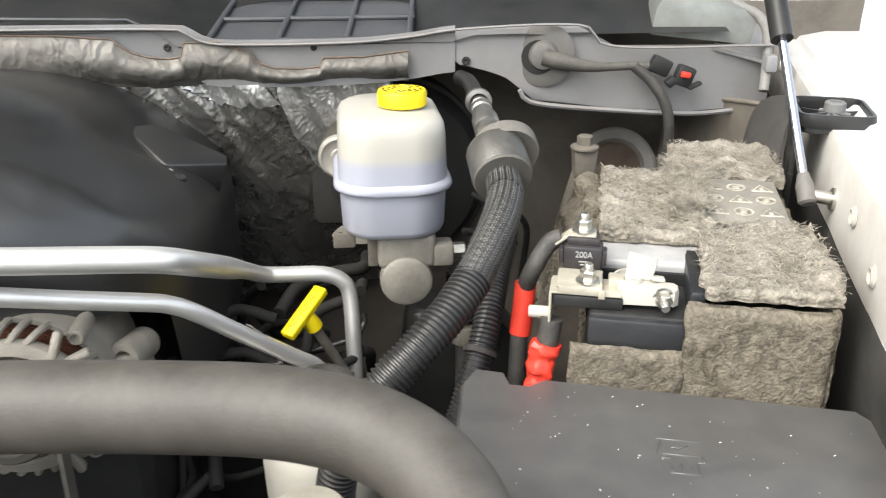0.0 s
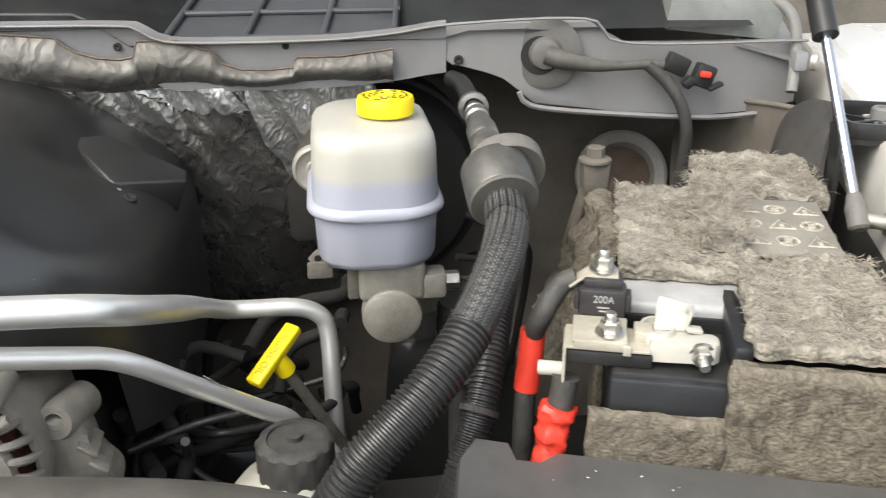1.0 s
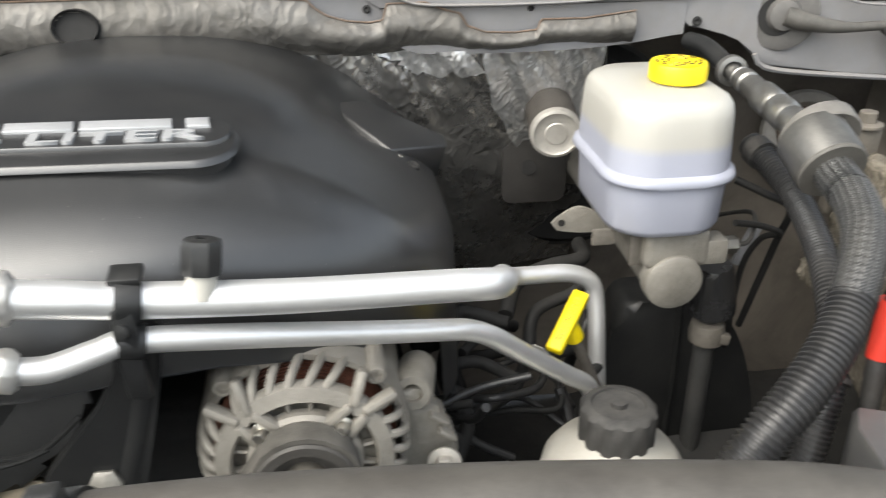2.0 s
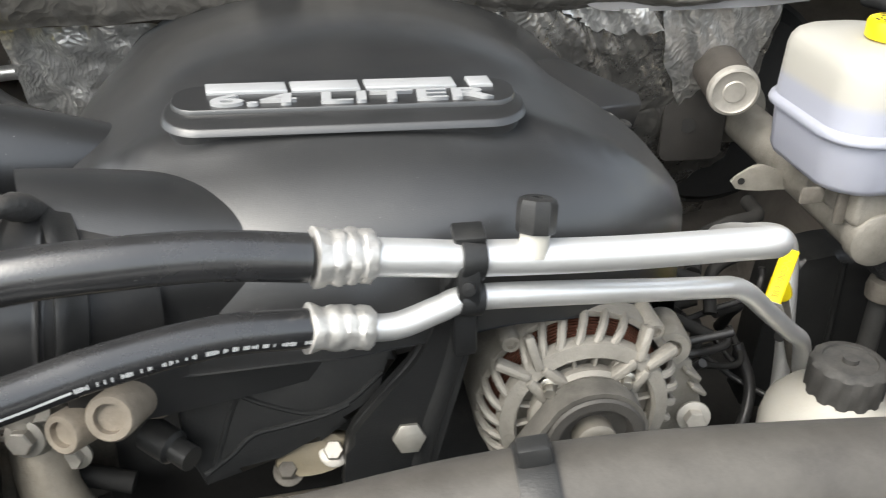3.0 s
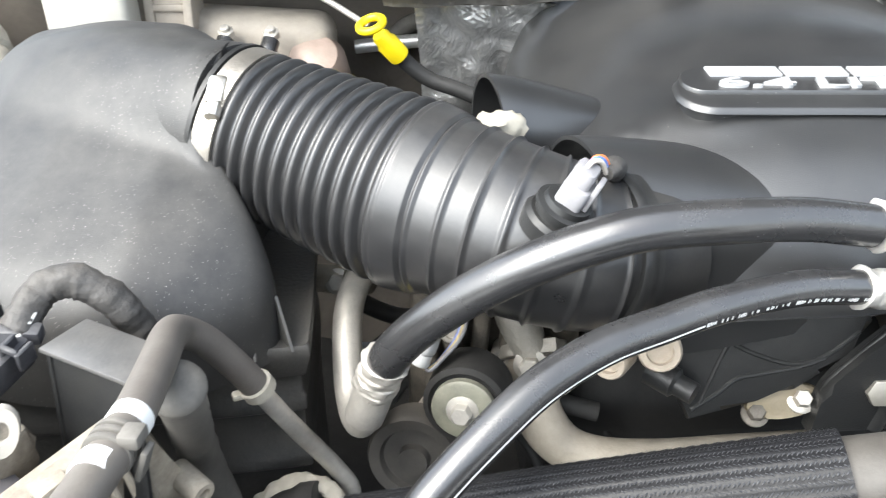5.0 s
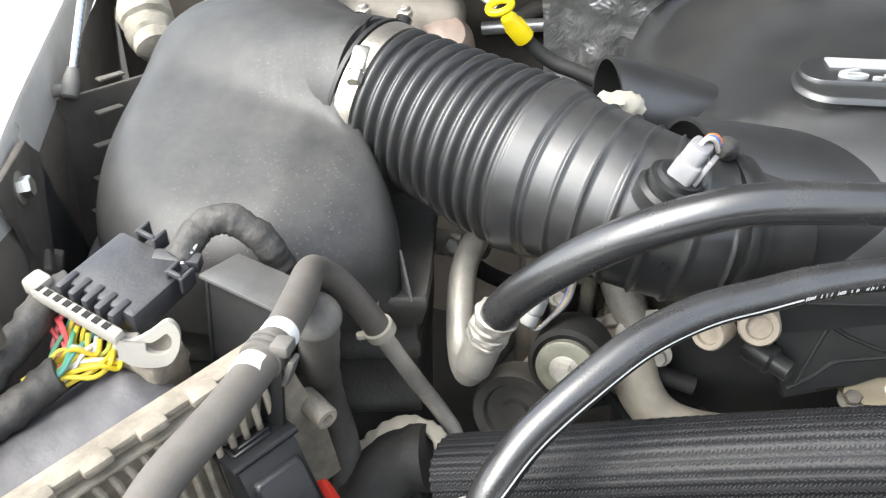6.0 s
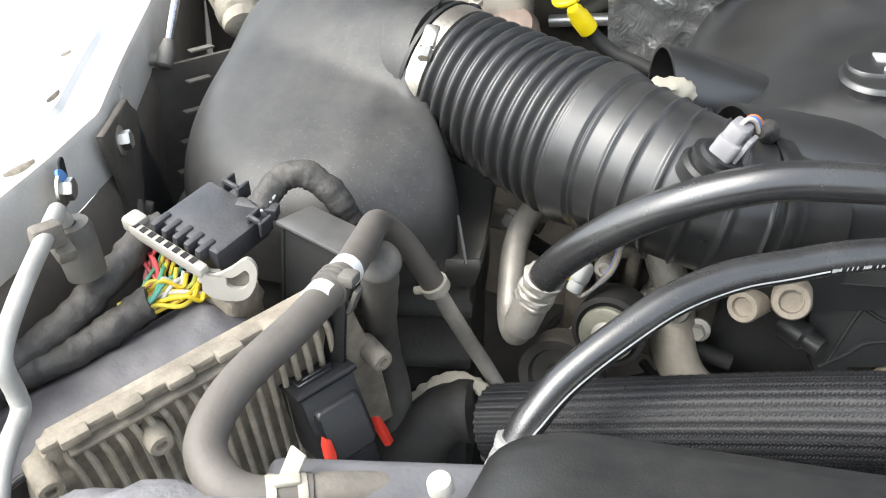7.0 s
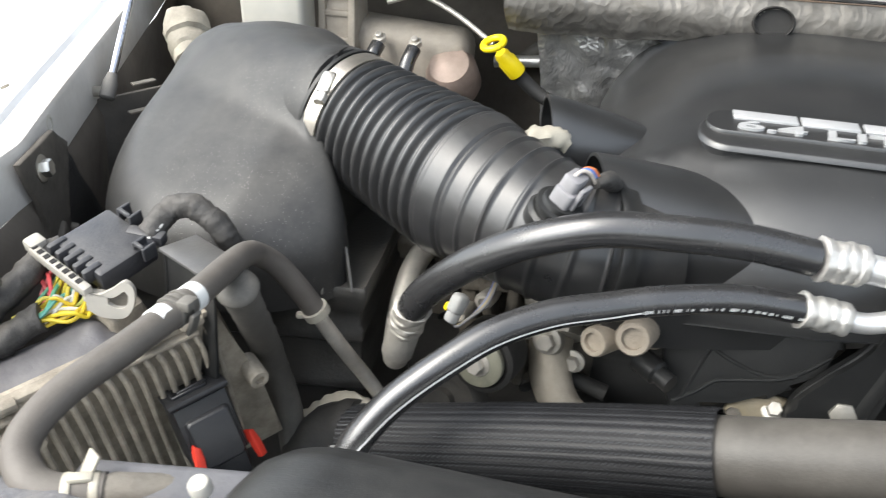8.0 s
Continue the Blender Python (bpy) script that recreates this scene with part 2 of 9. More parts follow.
def lathe(bm, profile, m=None, seg=32, caps=True):
    """A turned shape about the local z axis from (radius, height) pairs."""
    m = m or Matrix()
    rings = []
    for r, h in profile:
        rings.append([bm.verts.new(m @ Vector((r * math.cos(2 * math.pi * k / seg), r * math.sin(2 * math.pi * k / seg), h))) for k in range(seg)])
    for a, b in zip(rings, rings[1:]):
        for k in range(seg):
            bm.faces.new((a[k], a[(k + 1) % seg], b[(k + 1) % seg], b[k]))
    if caps and profile[0][0] > 1e-5:
        bm.faces.new(rings[0][::-1])
    if caps and profile[-1][0] > 1e-5:
        bm.faces.new(rings[-1])
    return bm


def block(bm, size, m=None, bevel=0.002, seg=2):
    """A box with rounded edges, centred on the origin of m."""
    m = m or Matrix()
    made = bmesh.ops.create_cube(bm, size=1.0, matrix=m @ Matrix.Diagonal((*size, 1)))
    if bevel > 0:
        edges = list({e for v in made["verts"] for e in v.link_edges})
        bmesh.ops.bevel(bm, geom=edges, offset=bevel, segments=seg, profile=0.5, affect="EDGES")
    return bm


def prism(bm, outline, depth, m=None, bevel=0.0):
    """An outline in the local xy plane, given thickness along local z."""
    m = m or Matrix()
    low = [bm.verts.new(m @ Vector((x, y, 0))) for x, y in outline]
    high = [bm.verts.new(m @ Vector((x, y, depth))) for x, y in outline]
    n = len(outline)
    bm.faces.new(low[::-1])
    top = bm.faces.new(high)
    for k in range(n):
        bm.faces.new((low[k], low[(k + 1) % n], high[(k + 1) % n], high[k]))
    if bevel > 0:
        bmesh.ops.bevel(bm, geom=list(top.edges), offset=bevel, segments=2, profile=0.5, affect="EDGES")
    return bm


def rounded(w, h, r, n=6):
    """A rectangle with rounded corners, as an outline."""
    pts = []
    for cx, cy, a0 in ((w / 2 - r, h / 2 - r, 0), (-w / 2 + r, h / 2 - r, 90), (-w / 2 + r, -h / 2 + r, 180), (w / 2 - r, -h / 2 + r, 270)):
        for k in range(n + 1):
            a = radians(a0 + 90 * k / n)
            pts.append((cx + r * math.cos(a), cy + r * math.sin(a)))
    return pts


def stack(bm, layers, m=None, close=(True, True)):
    """Outlines of equal count at heights, skinned together: a list of (outline, z)."""
    m = m or Matrix()
    rings = [[bm.verts.new(m @ Vector((x, y, z))) for x, y in o] for o, z in layers]
    n = len(rings[0])
    for a, b in zip(rings, rings[1:]):
        for k in range(n):
            bm.faces.new((a[k], a[(k + 1) % n], b[(k + 1) % n], b[k]))
    if close[0]:
        bm.faces.new(rings[0][::-1])
    if close[1]:
        bm.faces.new(rings[-1])
    return bm


def thicken(bm, d):
    """Gives an open sheet its thickness."""
    bmesh.ops.recalc_face_normals(bm, faces=bm.faces)
    bm.normal_update()
    bmesh.ops.solidify(bm, geom=list(bm.faces), thickness=d)


def mesh_of(name, bm, material, sharp=40):
    bmesh.ops.recalc_face_normals(bm, faces=bm.faces)
    me = bpy.data.meshes.new(name)
    bm.to_mesh(me)
    bm.free()
    for f in me.polygons:
        f.use_smooth = True
    me.set_sharp_from_angle(angle=radians(sharp))
    me.materials.append(material)
    return me


def part(name, bm, material, parent, label="", sharp=40):
    """One mesh object under a thing or under a part."""
    ob = new(name, mesh_of(name, bm, material, sharp))
    ob.parent = parent
    ob.matrix_parent_inverse = parent.matrix_world.inverted() if parent.parent is None else (parent.parent.matrix_world @ parent.matrix_parent_inverse @ parent.matrix_basis).inverted()
    return tagged(ob, label)


def thing(name, base, label, category, group="", kind=""):
    ob = new(name)
    ob.empty_display_size = 0.02
    ob.matrix_world = Matrix.Translation(base)
    return tagged(ob, label, category, group, kind)


def solid(name, bm, material, label, category, group="", kind="", sharp=40):
    return tagged(new(name, mesh_of(name, bm, material, sharp)), label, category, group, kind)


def along(a, b, up=(0, 0, 1)):
    """A pose at a whose local z points to b."""
    a, b = Vector(a), Vector(b)
    return Matrix.Translation(a) @ (b - a).to_track_quat("Z", "Y").to_matrix().to_4x4()


def hexnut(bm, m, r=0.007, h=0.006, hole=True):
    lathe(bm, [(r * 0.9, 0), (r, 0.0008), (r, h - 0.0008), (r * 0.88, h)], m, 6)
    if hole:
        lathe(bm, [(r * 0.55, h), (r * 0.55, h + 0.004), (r * 0.45, h + 0.005)], m, 12)
    return bm


def bolt(parent, a, b, r=0.007, mat=None, name="bolt"):
    """A flanged bolt head at a, pointing to b."""
    bm = bmesh.new()
    m = along(a, b)
    lathe(bm, [(r * 1.55, -0.001), (r * 1.55, 0.0012), (r * 1.3, 0.002)], m, 20)
    lathe(bm, [(r, 0.001), (r, 0.008), (r * 0.88, 0.009)], m, 6)
    return part(name, bm, mat or STEEL, parent)


def wobble(v, s, a):
    return Vector((noise.noise(v * s), noise.noise(v * s + Vector((7.3, 1.1, 4.2))), noise.noise(v * s + Vector((2.9, 8.4, 5.5))))) * a


def crumple(bm, s, a, detail=True):
    bm.normal_update()
    for v in bm.verts:
        d = noise.noise(v.co * s) + (0.5 * noise.noise(v.co * s * 2.7) if detail else 0)
        v.co += v.normal * d * a


# the engine sits turned by seven degrees; u runs along the radiator, v to the rear
EN = pose(-0.45, 0.65, 0, 0, 0, 7)


def en(u, v, z):
    return EN @ Vector((u, v, z))


# ---- setting: floor of the bay, firewall, cowl, fenders ----
def yc(x):
    """The cowl's front runs at a slight angle."""
    return 1.03 + 0.12 * x


def sheet(bm, f, nu, nv):
    g = [[bm.verts.new(f(i / nu, j / nv)) for j in range(nv + 1)] for i in range(nu + 1)]
    for i in range(nu):
        for j in range(nv):
            bm.faces.new((g[i][j], g[i + 1][j], g[i + 1][j + 1], g[i][j + 1]))
    return g


def ground():
    bm = bmesh.new()
    bmesh.ops.create_grid(bm, x_segments=2, y_segments=2, size=400)
    m = matte("concrete_ground", (0.42, 0.41, 0.39), 0.85, var=0.2, scale=3, bump=0.4, bscale=60)
    solid("ground", bm, m, "pale concrete yard under the vehicle", "ground", kind="structure")


def bay_floor():
    bm = bmesh.new()
    sheet(bm, lambda s, t: Vector((-1.35 + 1.85 * s, 0.1 + 1.2 * t, 0.92 + 0.05 * noise.noise(Vector((s * 9, t * 9, 0))))), 24, 18)
    # floor coloured near black for the shade at the bottom
    solid("floor", bm, PIT, "near-black underside of the engine bay", "floor", kind="structure")


def firewall():
    bm = bmesh.new()

    def f(s, t):
        x = -1.45 + 2.05 * s
        z = 0.92 + 0.64 * t
        d = 0.02 * noise.noise(Vector((x * 5, z * 6, 1)))
        return Vector((x, yc(x) + 0.21 - 0.02 * t + d, z))
    sheet(bm, f, 60, 24)
    solid("wall_firewall", bm, DUSTWALL, "dusty brown firewall behind the engine", "firewall", kind="structure", sharp=60)


def front_light_block():
    """Unseen plain wall added at the front, below the shroud, to block light."""
    bm = bmesh.new()
    block(bm, (1.75, 0.04, 0.38), pose(-0.42, 0.075, 1.11), 0.006)
    solid("wall_front", bm, PIT, "plain unseen wall keeping light out of the bay's front", "wall", kind="structure")


def cowl():
    top = thing("cowl", (0, 1.1, 1.55), "grey painted cowl edge below a black plastic grille", "cowl", kind="structure")
    lip = [(-1.35, 1.566), (-0.9, 1.566), (-0.49, 1.564), (-0.304, 1.562), (-0.28, 1.556), (-0.249, 1.545), (-0.116, 1.544), (-0.04, 1.549), (0.023, 1.557), (0.16, 1.559), (0.2, 1.534), (0.40, 1.532)]
    bm = bmesh.new()
    path = even(smooth_curve([(x, yc(x) - 0.012, z) for x, z in lip], 5), 0.012)
    sweep(bm, path, 0.0026, 8, flat=0.6)
    part("lip", bm, PAINTGREY, top)
    # upright flange under the lip on the passenger side and centre
    bm = bmesh.new()
    rows = []
    for q in path:
        if -0.87 < q.x < 0.02:
            rows.append([bm.verts.new((q.x, yc(q.x) + dy, q.z + dz)) for dy, dz in ((-0.012, 0), (-0.004, -0.004), (0.0, -0.05), (0.006, -0.05), (0.01, 0.002))])
    for a, b in zip(rows, rows[1:]):
        for k in range(4):
            bm.faces.new((a[k], b[k], b[k + 1], a[k + 1]))
    part("flange", bm, PAINTGREY, top)
    # plenum panel on the driver side
    low = [(0.005, 1.525), (0.021, 1.513), (0.057, 1.507), (0.075, 1.500), (0.09, 1.486), (0.107, 1.470), (0.2, 1.459), (0.30, 1.452), (0.36, 1.455), (0.40, 1.462)]
    high = [(0.40, 1.530), (0.2, 1.532), (0.16, 1.557), (0.023, 1.555), (0.0, 1.552)]
    bm = bmesh.new()
    turn = pose(0, 1.03, 0, 90, 0, 6.84)
    prism(bm, [(x / math.cos(radians(6.84)), z) for x, z in low + high], 0.012, turn @ pose(0, 0, -0.012), 0.002)
    part("plenum_panel", bm, PAINTGREY, top, "grey painted panel with grommet")
    # folded rim along the lower edge
    bm = bmesh.new()
    sweep(bm, even(smooth_curve([(x, yc(x) - 0.012, z) for x, z in low[4:-1]], 4), 0.01), 0.003, 6, flat=1.0)
    part("rim", bm, PAINTGREY, top)
    # grommet, studs and holes
    bm = bmesh.new()
    m = along((0.118, yc(0.118) - 0.001, 1.524), (0.118 - 0.1, yc(0.118) - 1, 1.53))
    lathe(bm, [(0.037, 0), (0.037, 0.0025), (0.033, 0.004), (0.018, 0.005), (0.015, 0.012), (0.009, 0.014), (0.0, 0.014)], m, 32)
    part("grommet", bm, matte("grey_rubber", (0.10, 0.095, 0.09), 0.6, dust=0.4), top)
    bm = bmesh.new()
    lathe(bm, [(0.020, 0.0045), (0.020, 0.0056), (0, 0.0056)], m @ pose(-0.006, -0.002, 0), 24)
    part("hole", bm, PIT, top)
    for x, z, r in ((0.027, 1.519, 0.005), (-0.306, 1.541, 0.004), (-0.146, 1.538, 0.0035)):
        bm = bmesh.new()
        lathe(bm, [(r, 0), (r, 0.002), (r * 0.6, 0.0025), (0, 0.0008)], along((x, yc(x) - 0.003 if x < 0 else yc(x), z), (x - 0.12, yc(x) - 1, z)), 14)
        part("stud", bm, PIT, top)
    # black plastic grille deck rising to the windscreen
    bm = bmesh.new()

    def deck(s, t):
        x = -1.4 + 1.74 * s
        zl = 1.558 if x < -0.3 else 1.542 if x < 0.02 else 1.548
        dip = -0.03 * math.exp(-((x + 0.15) / 0.17) ** 4) if t > 0.05 else 0
        return Vector((x, yc(x) - 0.006 + 0.42 * t, zl + 0.16 * t ** 1.3 + dip))
    sheet(bm, deck, 74, 12)
    part("grille_deck", bm, PLASTIC, top, "black plastic cowl cover")
    # paler ribbed panel let into the deck
    def insert(x, d, lift=0.0):
        return Vector((x, yc(x) + 0.018 + d, 1.5395 + 0.18 * d + lift))
    pale = matte("faded_black_plastic", (0.050, 0.053, 0.060), 0.45, var=0.15, scale=10, bump=0.1, dust=0.15)
    bm = bmesh.new()
    sheet(bm, lambda s, t: insert(-0.270 + (0.234 - 0.012 * max(0, t - 0.7)) * s, 0.26 * t), 24, 12)
    thicken(bm, 0.004)
    panel = part("ribbed_panel", bm, pale, top, "faded grey-black ribbed panel")
    for x in (-0.269, -0.190, -0.112, -0.040):
        bm = bmesh.new()
        sweep(bm, [insert(x, 0.0, 0.003), insert(x, 0.13, 0.004), insert(x, 0.25, 0.003)], 0.0035, 8)
        part("rib", bm, pale, panel)
    for d in (0.002, 0.082, 0.165):
        bm = bmesh.new()
        sweep(bm, [insert(-0.270 + 0.0234 * k, d, 0.003) for k in range(11)], 0.0035, 8)
        part("rib", bm, pale, panel)
    bm = bmesh.new()
    sweep(bm, [deck((x + 1.4) / 1.74, 0.11) + Vector((0, 0, 0.002)) for x in (-1.3, -1.0, -0.7, -0.5, -0.36, -0.29)], 0.0022, 8)
    part("seam", bm, pale, top)
    bm = bmesh.new()
    sheet(bm, lambda s, t: Vector((0.325 + 0.075 * s + 0.14 * t, 1.065 + 0.6 * t, 1.530 + 0.05 * t - 0.02 * s)), 6, 8)
    thicken(bm, 0.004)
    part("side_shelf", bm, PAINTGREY, top, "dusty grey shelf below the hinge")
    # grey moulding and fittings at the corner
    bm = bmesh.new()
    prism(bm, [(-0.075, -0.05), (0.050, -0.055), (0.060, 0.0), (0.035, 0.07), (-0.04, 0.08), (-0.06, 0.02)], 0.045, pose(0.318, 1.135, 1.540, 6, 6, 7), 0.016)
    part("corner_moulding", bm, matte("greenish_grey_plastic", (0.20, 0.21, 0.20), 0.42, dust=0.35), top, "grey plastic corner moulding")
    return top


def heat_shield():
    top = thing("heat_shield", (-0.4, 1.0, 1.5), "crumpled silver foil heat shield below the cowl", "heat shield")
    bm = bmesh.new()
    nu, nv = 230, 18

    # the flange's cut edge: two scallops round the studs
    cut = [(-0.9, 1.556), (-0.474, 1.5575), (-0.415, 1.556), (-0.362, 1.551), (-0.354, 1.543), (-0.343, 1.536), (-0.325, 1.531), (-0.304, 1.529), (-0.291, 1.531), (-0.287, 1.546), (-0.25, 1.5465), (-0.232, 1.539), (-0.216, 1.535), (-0.209, 1.523), (-0.191, 1.5165), (-0.162, 1.515), (-0.139, 1.517), (-0.136, 1.527), (-0.092, 1.527), (-0.03, 1.534)]

    def edge(x):
        for (x0, z0), (x1, z1) in zip(cut, cut[1:]):
            if x0 <= x <= x1:
                return z0 + (z1 - z0) * (x - x0) / (x1 - x0)
        return cut[-1][1]

    def f(s, t):
        x = -0.862 + 0.822 * s
        z = edge(x) * (1 - t) + (1.497 + 0.005 * noise.noise(Vector((x * 14, 3, 0)))) * t
        y = yc(x) - 0.008 - 0.010 * math.sin(math.pi * min(1, t * 1.05)) + 0.012 * t * t
        w = 0.0022 * noise.noise(Vector((x * 16, z * 30, 2))) + 0.0016 * noise.noise(Vector((x * 45, z * 60, 5))) * (0.2 + t) + 0.004 * (t > 0.75) * noise.noise(Vector((x * 70, 2, 5)))
        return Vector((x, y - w, z))
    sheet(bm, f, nu, nv)
    hole = [q for q in bm.faces if ((q.calc_center_median().x + 0.568) / 0.020) ** 2 + ((q.calc_center_median().z - 1.535) / 0.013) ** 2 < 1]
    bmesh.ops.delete(bm, geom=hole, context="FACES")
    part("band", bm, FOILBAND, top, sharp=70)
    bm = bmesh.new()
    q = Vector((-0.568, yc(-0.568) - 0.021, 1.535))
    lathe(bm, [(0.0225, -0.006), (0.0205, 0.0005), (0.019, -0.001), (0.018, -0.016), (0.0, -0.016)], along(q, q + Vector((0.12, -1, 0.25))) @ Matrix.Diagonal((1.0, 0.78, 1, 1)), 36)
    part("access_hole", bm, PIT, top, "dark access hole")
    # browned edge of the foil
    bm = bmesh.new()
    line = [f(k / 400, 0.0) + Vector((0, -0.001, 0.0005)) for k in range(401)]
    sweep(bm, line, 0.0010, 6)
    part("foil_edge", bm, matte("browned_edge", (0.17, 0.115, 0.08), 0.7, 0.2, var=0.6, scale=40, dust=0.8, dustcol=(0.24, 0.21, 0.18)), top, "browned cut edge")
    # insulation wrapped down the firewall, with a brighter foil patch on it
    def drape(s, t, x0, x1, lift):
        x = x0 + (x1 - x0) * s
        z = 1.497 - 0.32 * t
        y = yc(x) + 0.010 + 0.12 * t ** 1.3 + 0.25 * max(0, x + 0.22) * (0.3 + 0.7 * t)
        slant = x + 0.55 * (z - 1.4)
        fold = noise.noise(Vector((slant * 34, z * 7, 7)))
        w = (0.014 * fold + 0.006 * noise.noise(Vector((slant * 90, z * 22, 9)))) * max(0.15, 1 - 1.5 * t) + 0.0015 * noise.noise(Vector((x * 50, z * 24, 3)))
        return Vector((x, y - w - lift, z))
    bm = bmesh.new()
    sheet(bm, lambda s, t: drape(s, t, -0.42, -0.06, 0.0), 110, 90)
    part("drape", bm, DIMFOIL, top, "wrinkled dim foil", sharp=70)
    bm = bmesh.new()

    def patch(s, t):
        k = 0.56 * t
        left = -0.192 + 0.012 * t + 0.072 * t ** 2 + 0.006 * noise.noise(Vector((t * 7, 1, 1)))
        q = drape(s, k, left, -0.062 - 0.02 * t, 0.004)
        return q + Vector((0, 0.0014 * noise.noise(Vector((q.x * 150, q.z * 55, 2))), 0))
    sheet(bm, patch, 60, 70)
    part("foil_patch", bm, FOIL, top, "crinkled silver foil", sharp=70)
    bm = bmesh.new()

    def bright(s, t):
        x1 = -0.208 + 0.02 * t
        q = drape(s, (0.085 + 0.04 * noise.noise(Vector((s * 5, 2, 4)))) * t, -0.298 + 0.04 * t + 0.01 * noise.noise(Vector((t * 6, 1, 8))), x1, 0.005)
        return q + Vector((0, 0.0016 * noise.noise(Vector((q.x * 150, q.z * 50, 6))), 0))
    sheet(bm, bright, 60, 30)
    part("foil_patch", bm, FOIL, top, "crinkled silver foil", sharp=70)
    bm = bmesh.new()

    def g3(s, t):
        x = -0.835 + 0.285 * s
        z = 1.49 - 0.25 * t
        y = yc(x) + 0.03 + 0.08 * t
        w = 0.012 * noise.noise(Vector((x * 20, z * 18, 3))) + 0.006 * noise.noise(Vector((x * 60, z * 50, 4)))
        return Vector((x, y - w, z))
    sheet(bm, g3, 50, 40)
    part("drape", bm, FOIL, top, sharp=70)


def fender(side):
    if side > 0:
        a, b, c = Vector((0.262, 0.36, 1.488)), Vector((0.345, 0.735, 1.494)), Vector((0.60, 1.80, 1.515))
        out = Vector((0.97, -0.2, 0))
    else:
        a, b, c = Vector((-0.967, 0.108, 1.492)), Vector((-1.212, 0.608, 1.502)), Vector((-1.832, 1.758, 1.525))
        out = Vector((-0.9, -0.42, 0))
    top = thing("fender", b, "white painted fender with a bare inner flange", "fender", group="front fenders")
    path = smooth_curve([a, b, c] if side > 0 else [Vector((-1.062, 0.06, 1.492)), Vector((-1.105, 0.385, 1.4975)), b, c], 12)
    # profile: (outward, height)
    bm = bmesh.new()
    rows = [[bm.verts.new(q + out * o + Vector((0, 0, h))) for o, h in ((0.004, -0.078 if side > 0 else -0.054), (0.0, -0.074 if side > 0 else -0.050), (0.0, -0.004), (0.003, 0.0), (0.012, 0.0005))] for q in path]
    for r0, r1 in zip(rows, rows[1:]):
        for k in range(4):
            bm.faces.new((r0[k], r1[k], r1[k + 1], r0[k + 1]))
    part("inner_flange", bm, matte("dusty_white_%d" % (side > 0), (0.56, 0.54, 0.51), 0.5, var=0.12, scale=10, dust=0.7, dscale=12, dustcol=(0.34, 0.30, 0.25)), top, "dusty white inner flange")
    prof = [(0.012, 0.0005), (0.03, 0.001), (0.034, 0.006), (0.07, 0.012), (0.13, 0.010), (0.25, -0.02), (0.36, -0.08), (0.42, -0.2), (0.44, -0.5)]
    bm = bmesh.new()
    rows = [[bm.verts.new(q + out * o + Vector((0, 0, h))) for o, h in prof] for q in path]
    for r0, r1 in zip(rows, rows[1:]):
        for k in range(len(prof) - 1):
            bm.faces.new((r0[k], r1[k], r1[k + 1], r0[k + 1]))
    part("panel", bm, WHITEPAINT, top)
    # inner apron below
    bm = bmesh.new()
    rows = [[bm.verts.new(q + out * o + Vector((0, 0, h)) + wobble(q, 12, 0.004)) for o, h in ((0.001, -0.074 if side > 0 else -0.050), (-0.004, -0.09 if side > 0 else -0.066), (0.01, -0.25), (0.0, -0.55))] for q in path]
    for r0, r1 in zip(rows, rows[1:]):
        for k in range(3):
            bm.faces.new((r0[k], r1[k], r1[k + 1], r0[k + 1]))
    part("apron", bm, DARKMETAL if side > 0 else DUSTWALL, top)
    return top


def hood():
    top = thing("hood", (-0.45, 1.30, 1.72), "white hood standing open with a dark liner", "hood", kind="structure")
    m = pose(-0.45, 1.30, 1.70, -60, 0, 7)
    for nm, d, mat in (("skin", 0.03, WHITEPAINT), ("liner", 0.0, matte("hood_liner", (0.04, 0.04, 0.04), 0.9, bump=0.4))):
        bm = bmesh.new()
        sheet(bm, lambda s, t: m @ Vector((-0.9 + 1.8 * s, -1.15 * t, d + 0.05 * math.sin(math.pi * s))), 20, 14)
        part(nm, bm, mat, top)


def strut(low, high, top_end, label):
    top = thing("hood_strut", low, label, "gas strut", group="hood struts")
    bm = bmesh.new()
    sweep(bm, [low, high], 0.0042, 14)
    part("rod", bm, matte("chrome_rod", (0.55, 0.56, 0.60), 0.15, 1.0, var=0.05), top, "chrome rod")
    bm = bmesh.new()
    d = (Vector(top_end) - Vector(high)).normalized()
    sweep(bm, [Vector(high) - d * 0.008, Vector(high), top_end], 0.0105, 18)
    part("cylinder", bm, PLASTIC, top, "black gas cylinder")
    bm = bmesh.new()
    m = along(low, high)
    lathe(bm, [(0.006, -0.009), (0.0082, -0.007), (0.0082, 0.009), (0.0068, 0.013), (0.0052, 0.020)], m, 16)
    part("socket", bm, matte("socket_plastic", (0.12, 0.115, 0.108), 0.6, dust=0.4), top)
    bm = bmesh.new()
    sx = 1 if low[0] > 0 else -1
    lathe(bm, [(0.006, 0), (0.006, 0.02), (0.010, 0.021), (0.010, 0.026)], along(Vector(low) + Vector((0, 0, 0.0)), Vector(low) + Vector((sx, -0.2, -0.1))), 12)
    part("ball_stud", bm, STEEL, top)


ground()
bay_floor()
firewall()
front_light_block()
cowl()
heat_shield()
fender(1)
fender(-1)
hood()
strut((0.322, 0.742, 1.452), (0.318, 0.845, 1.579), (0.310, 1.05, 1.83), "black and chrome gas strut on the white fender")
strut((-1.205, 0.63, 1.468), (-1.222, 0.74, 1.60), (-1.24, 0.92, 1.82), "dusty gas strut beside the air box")


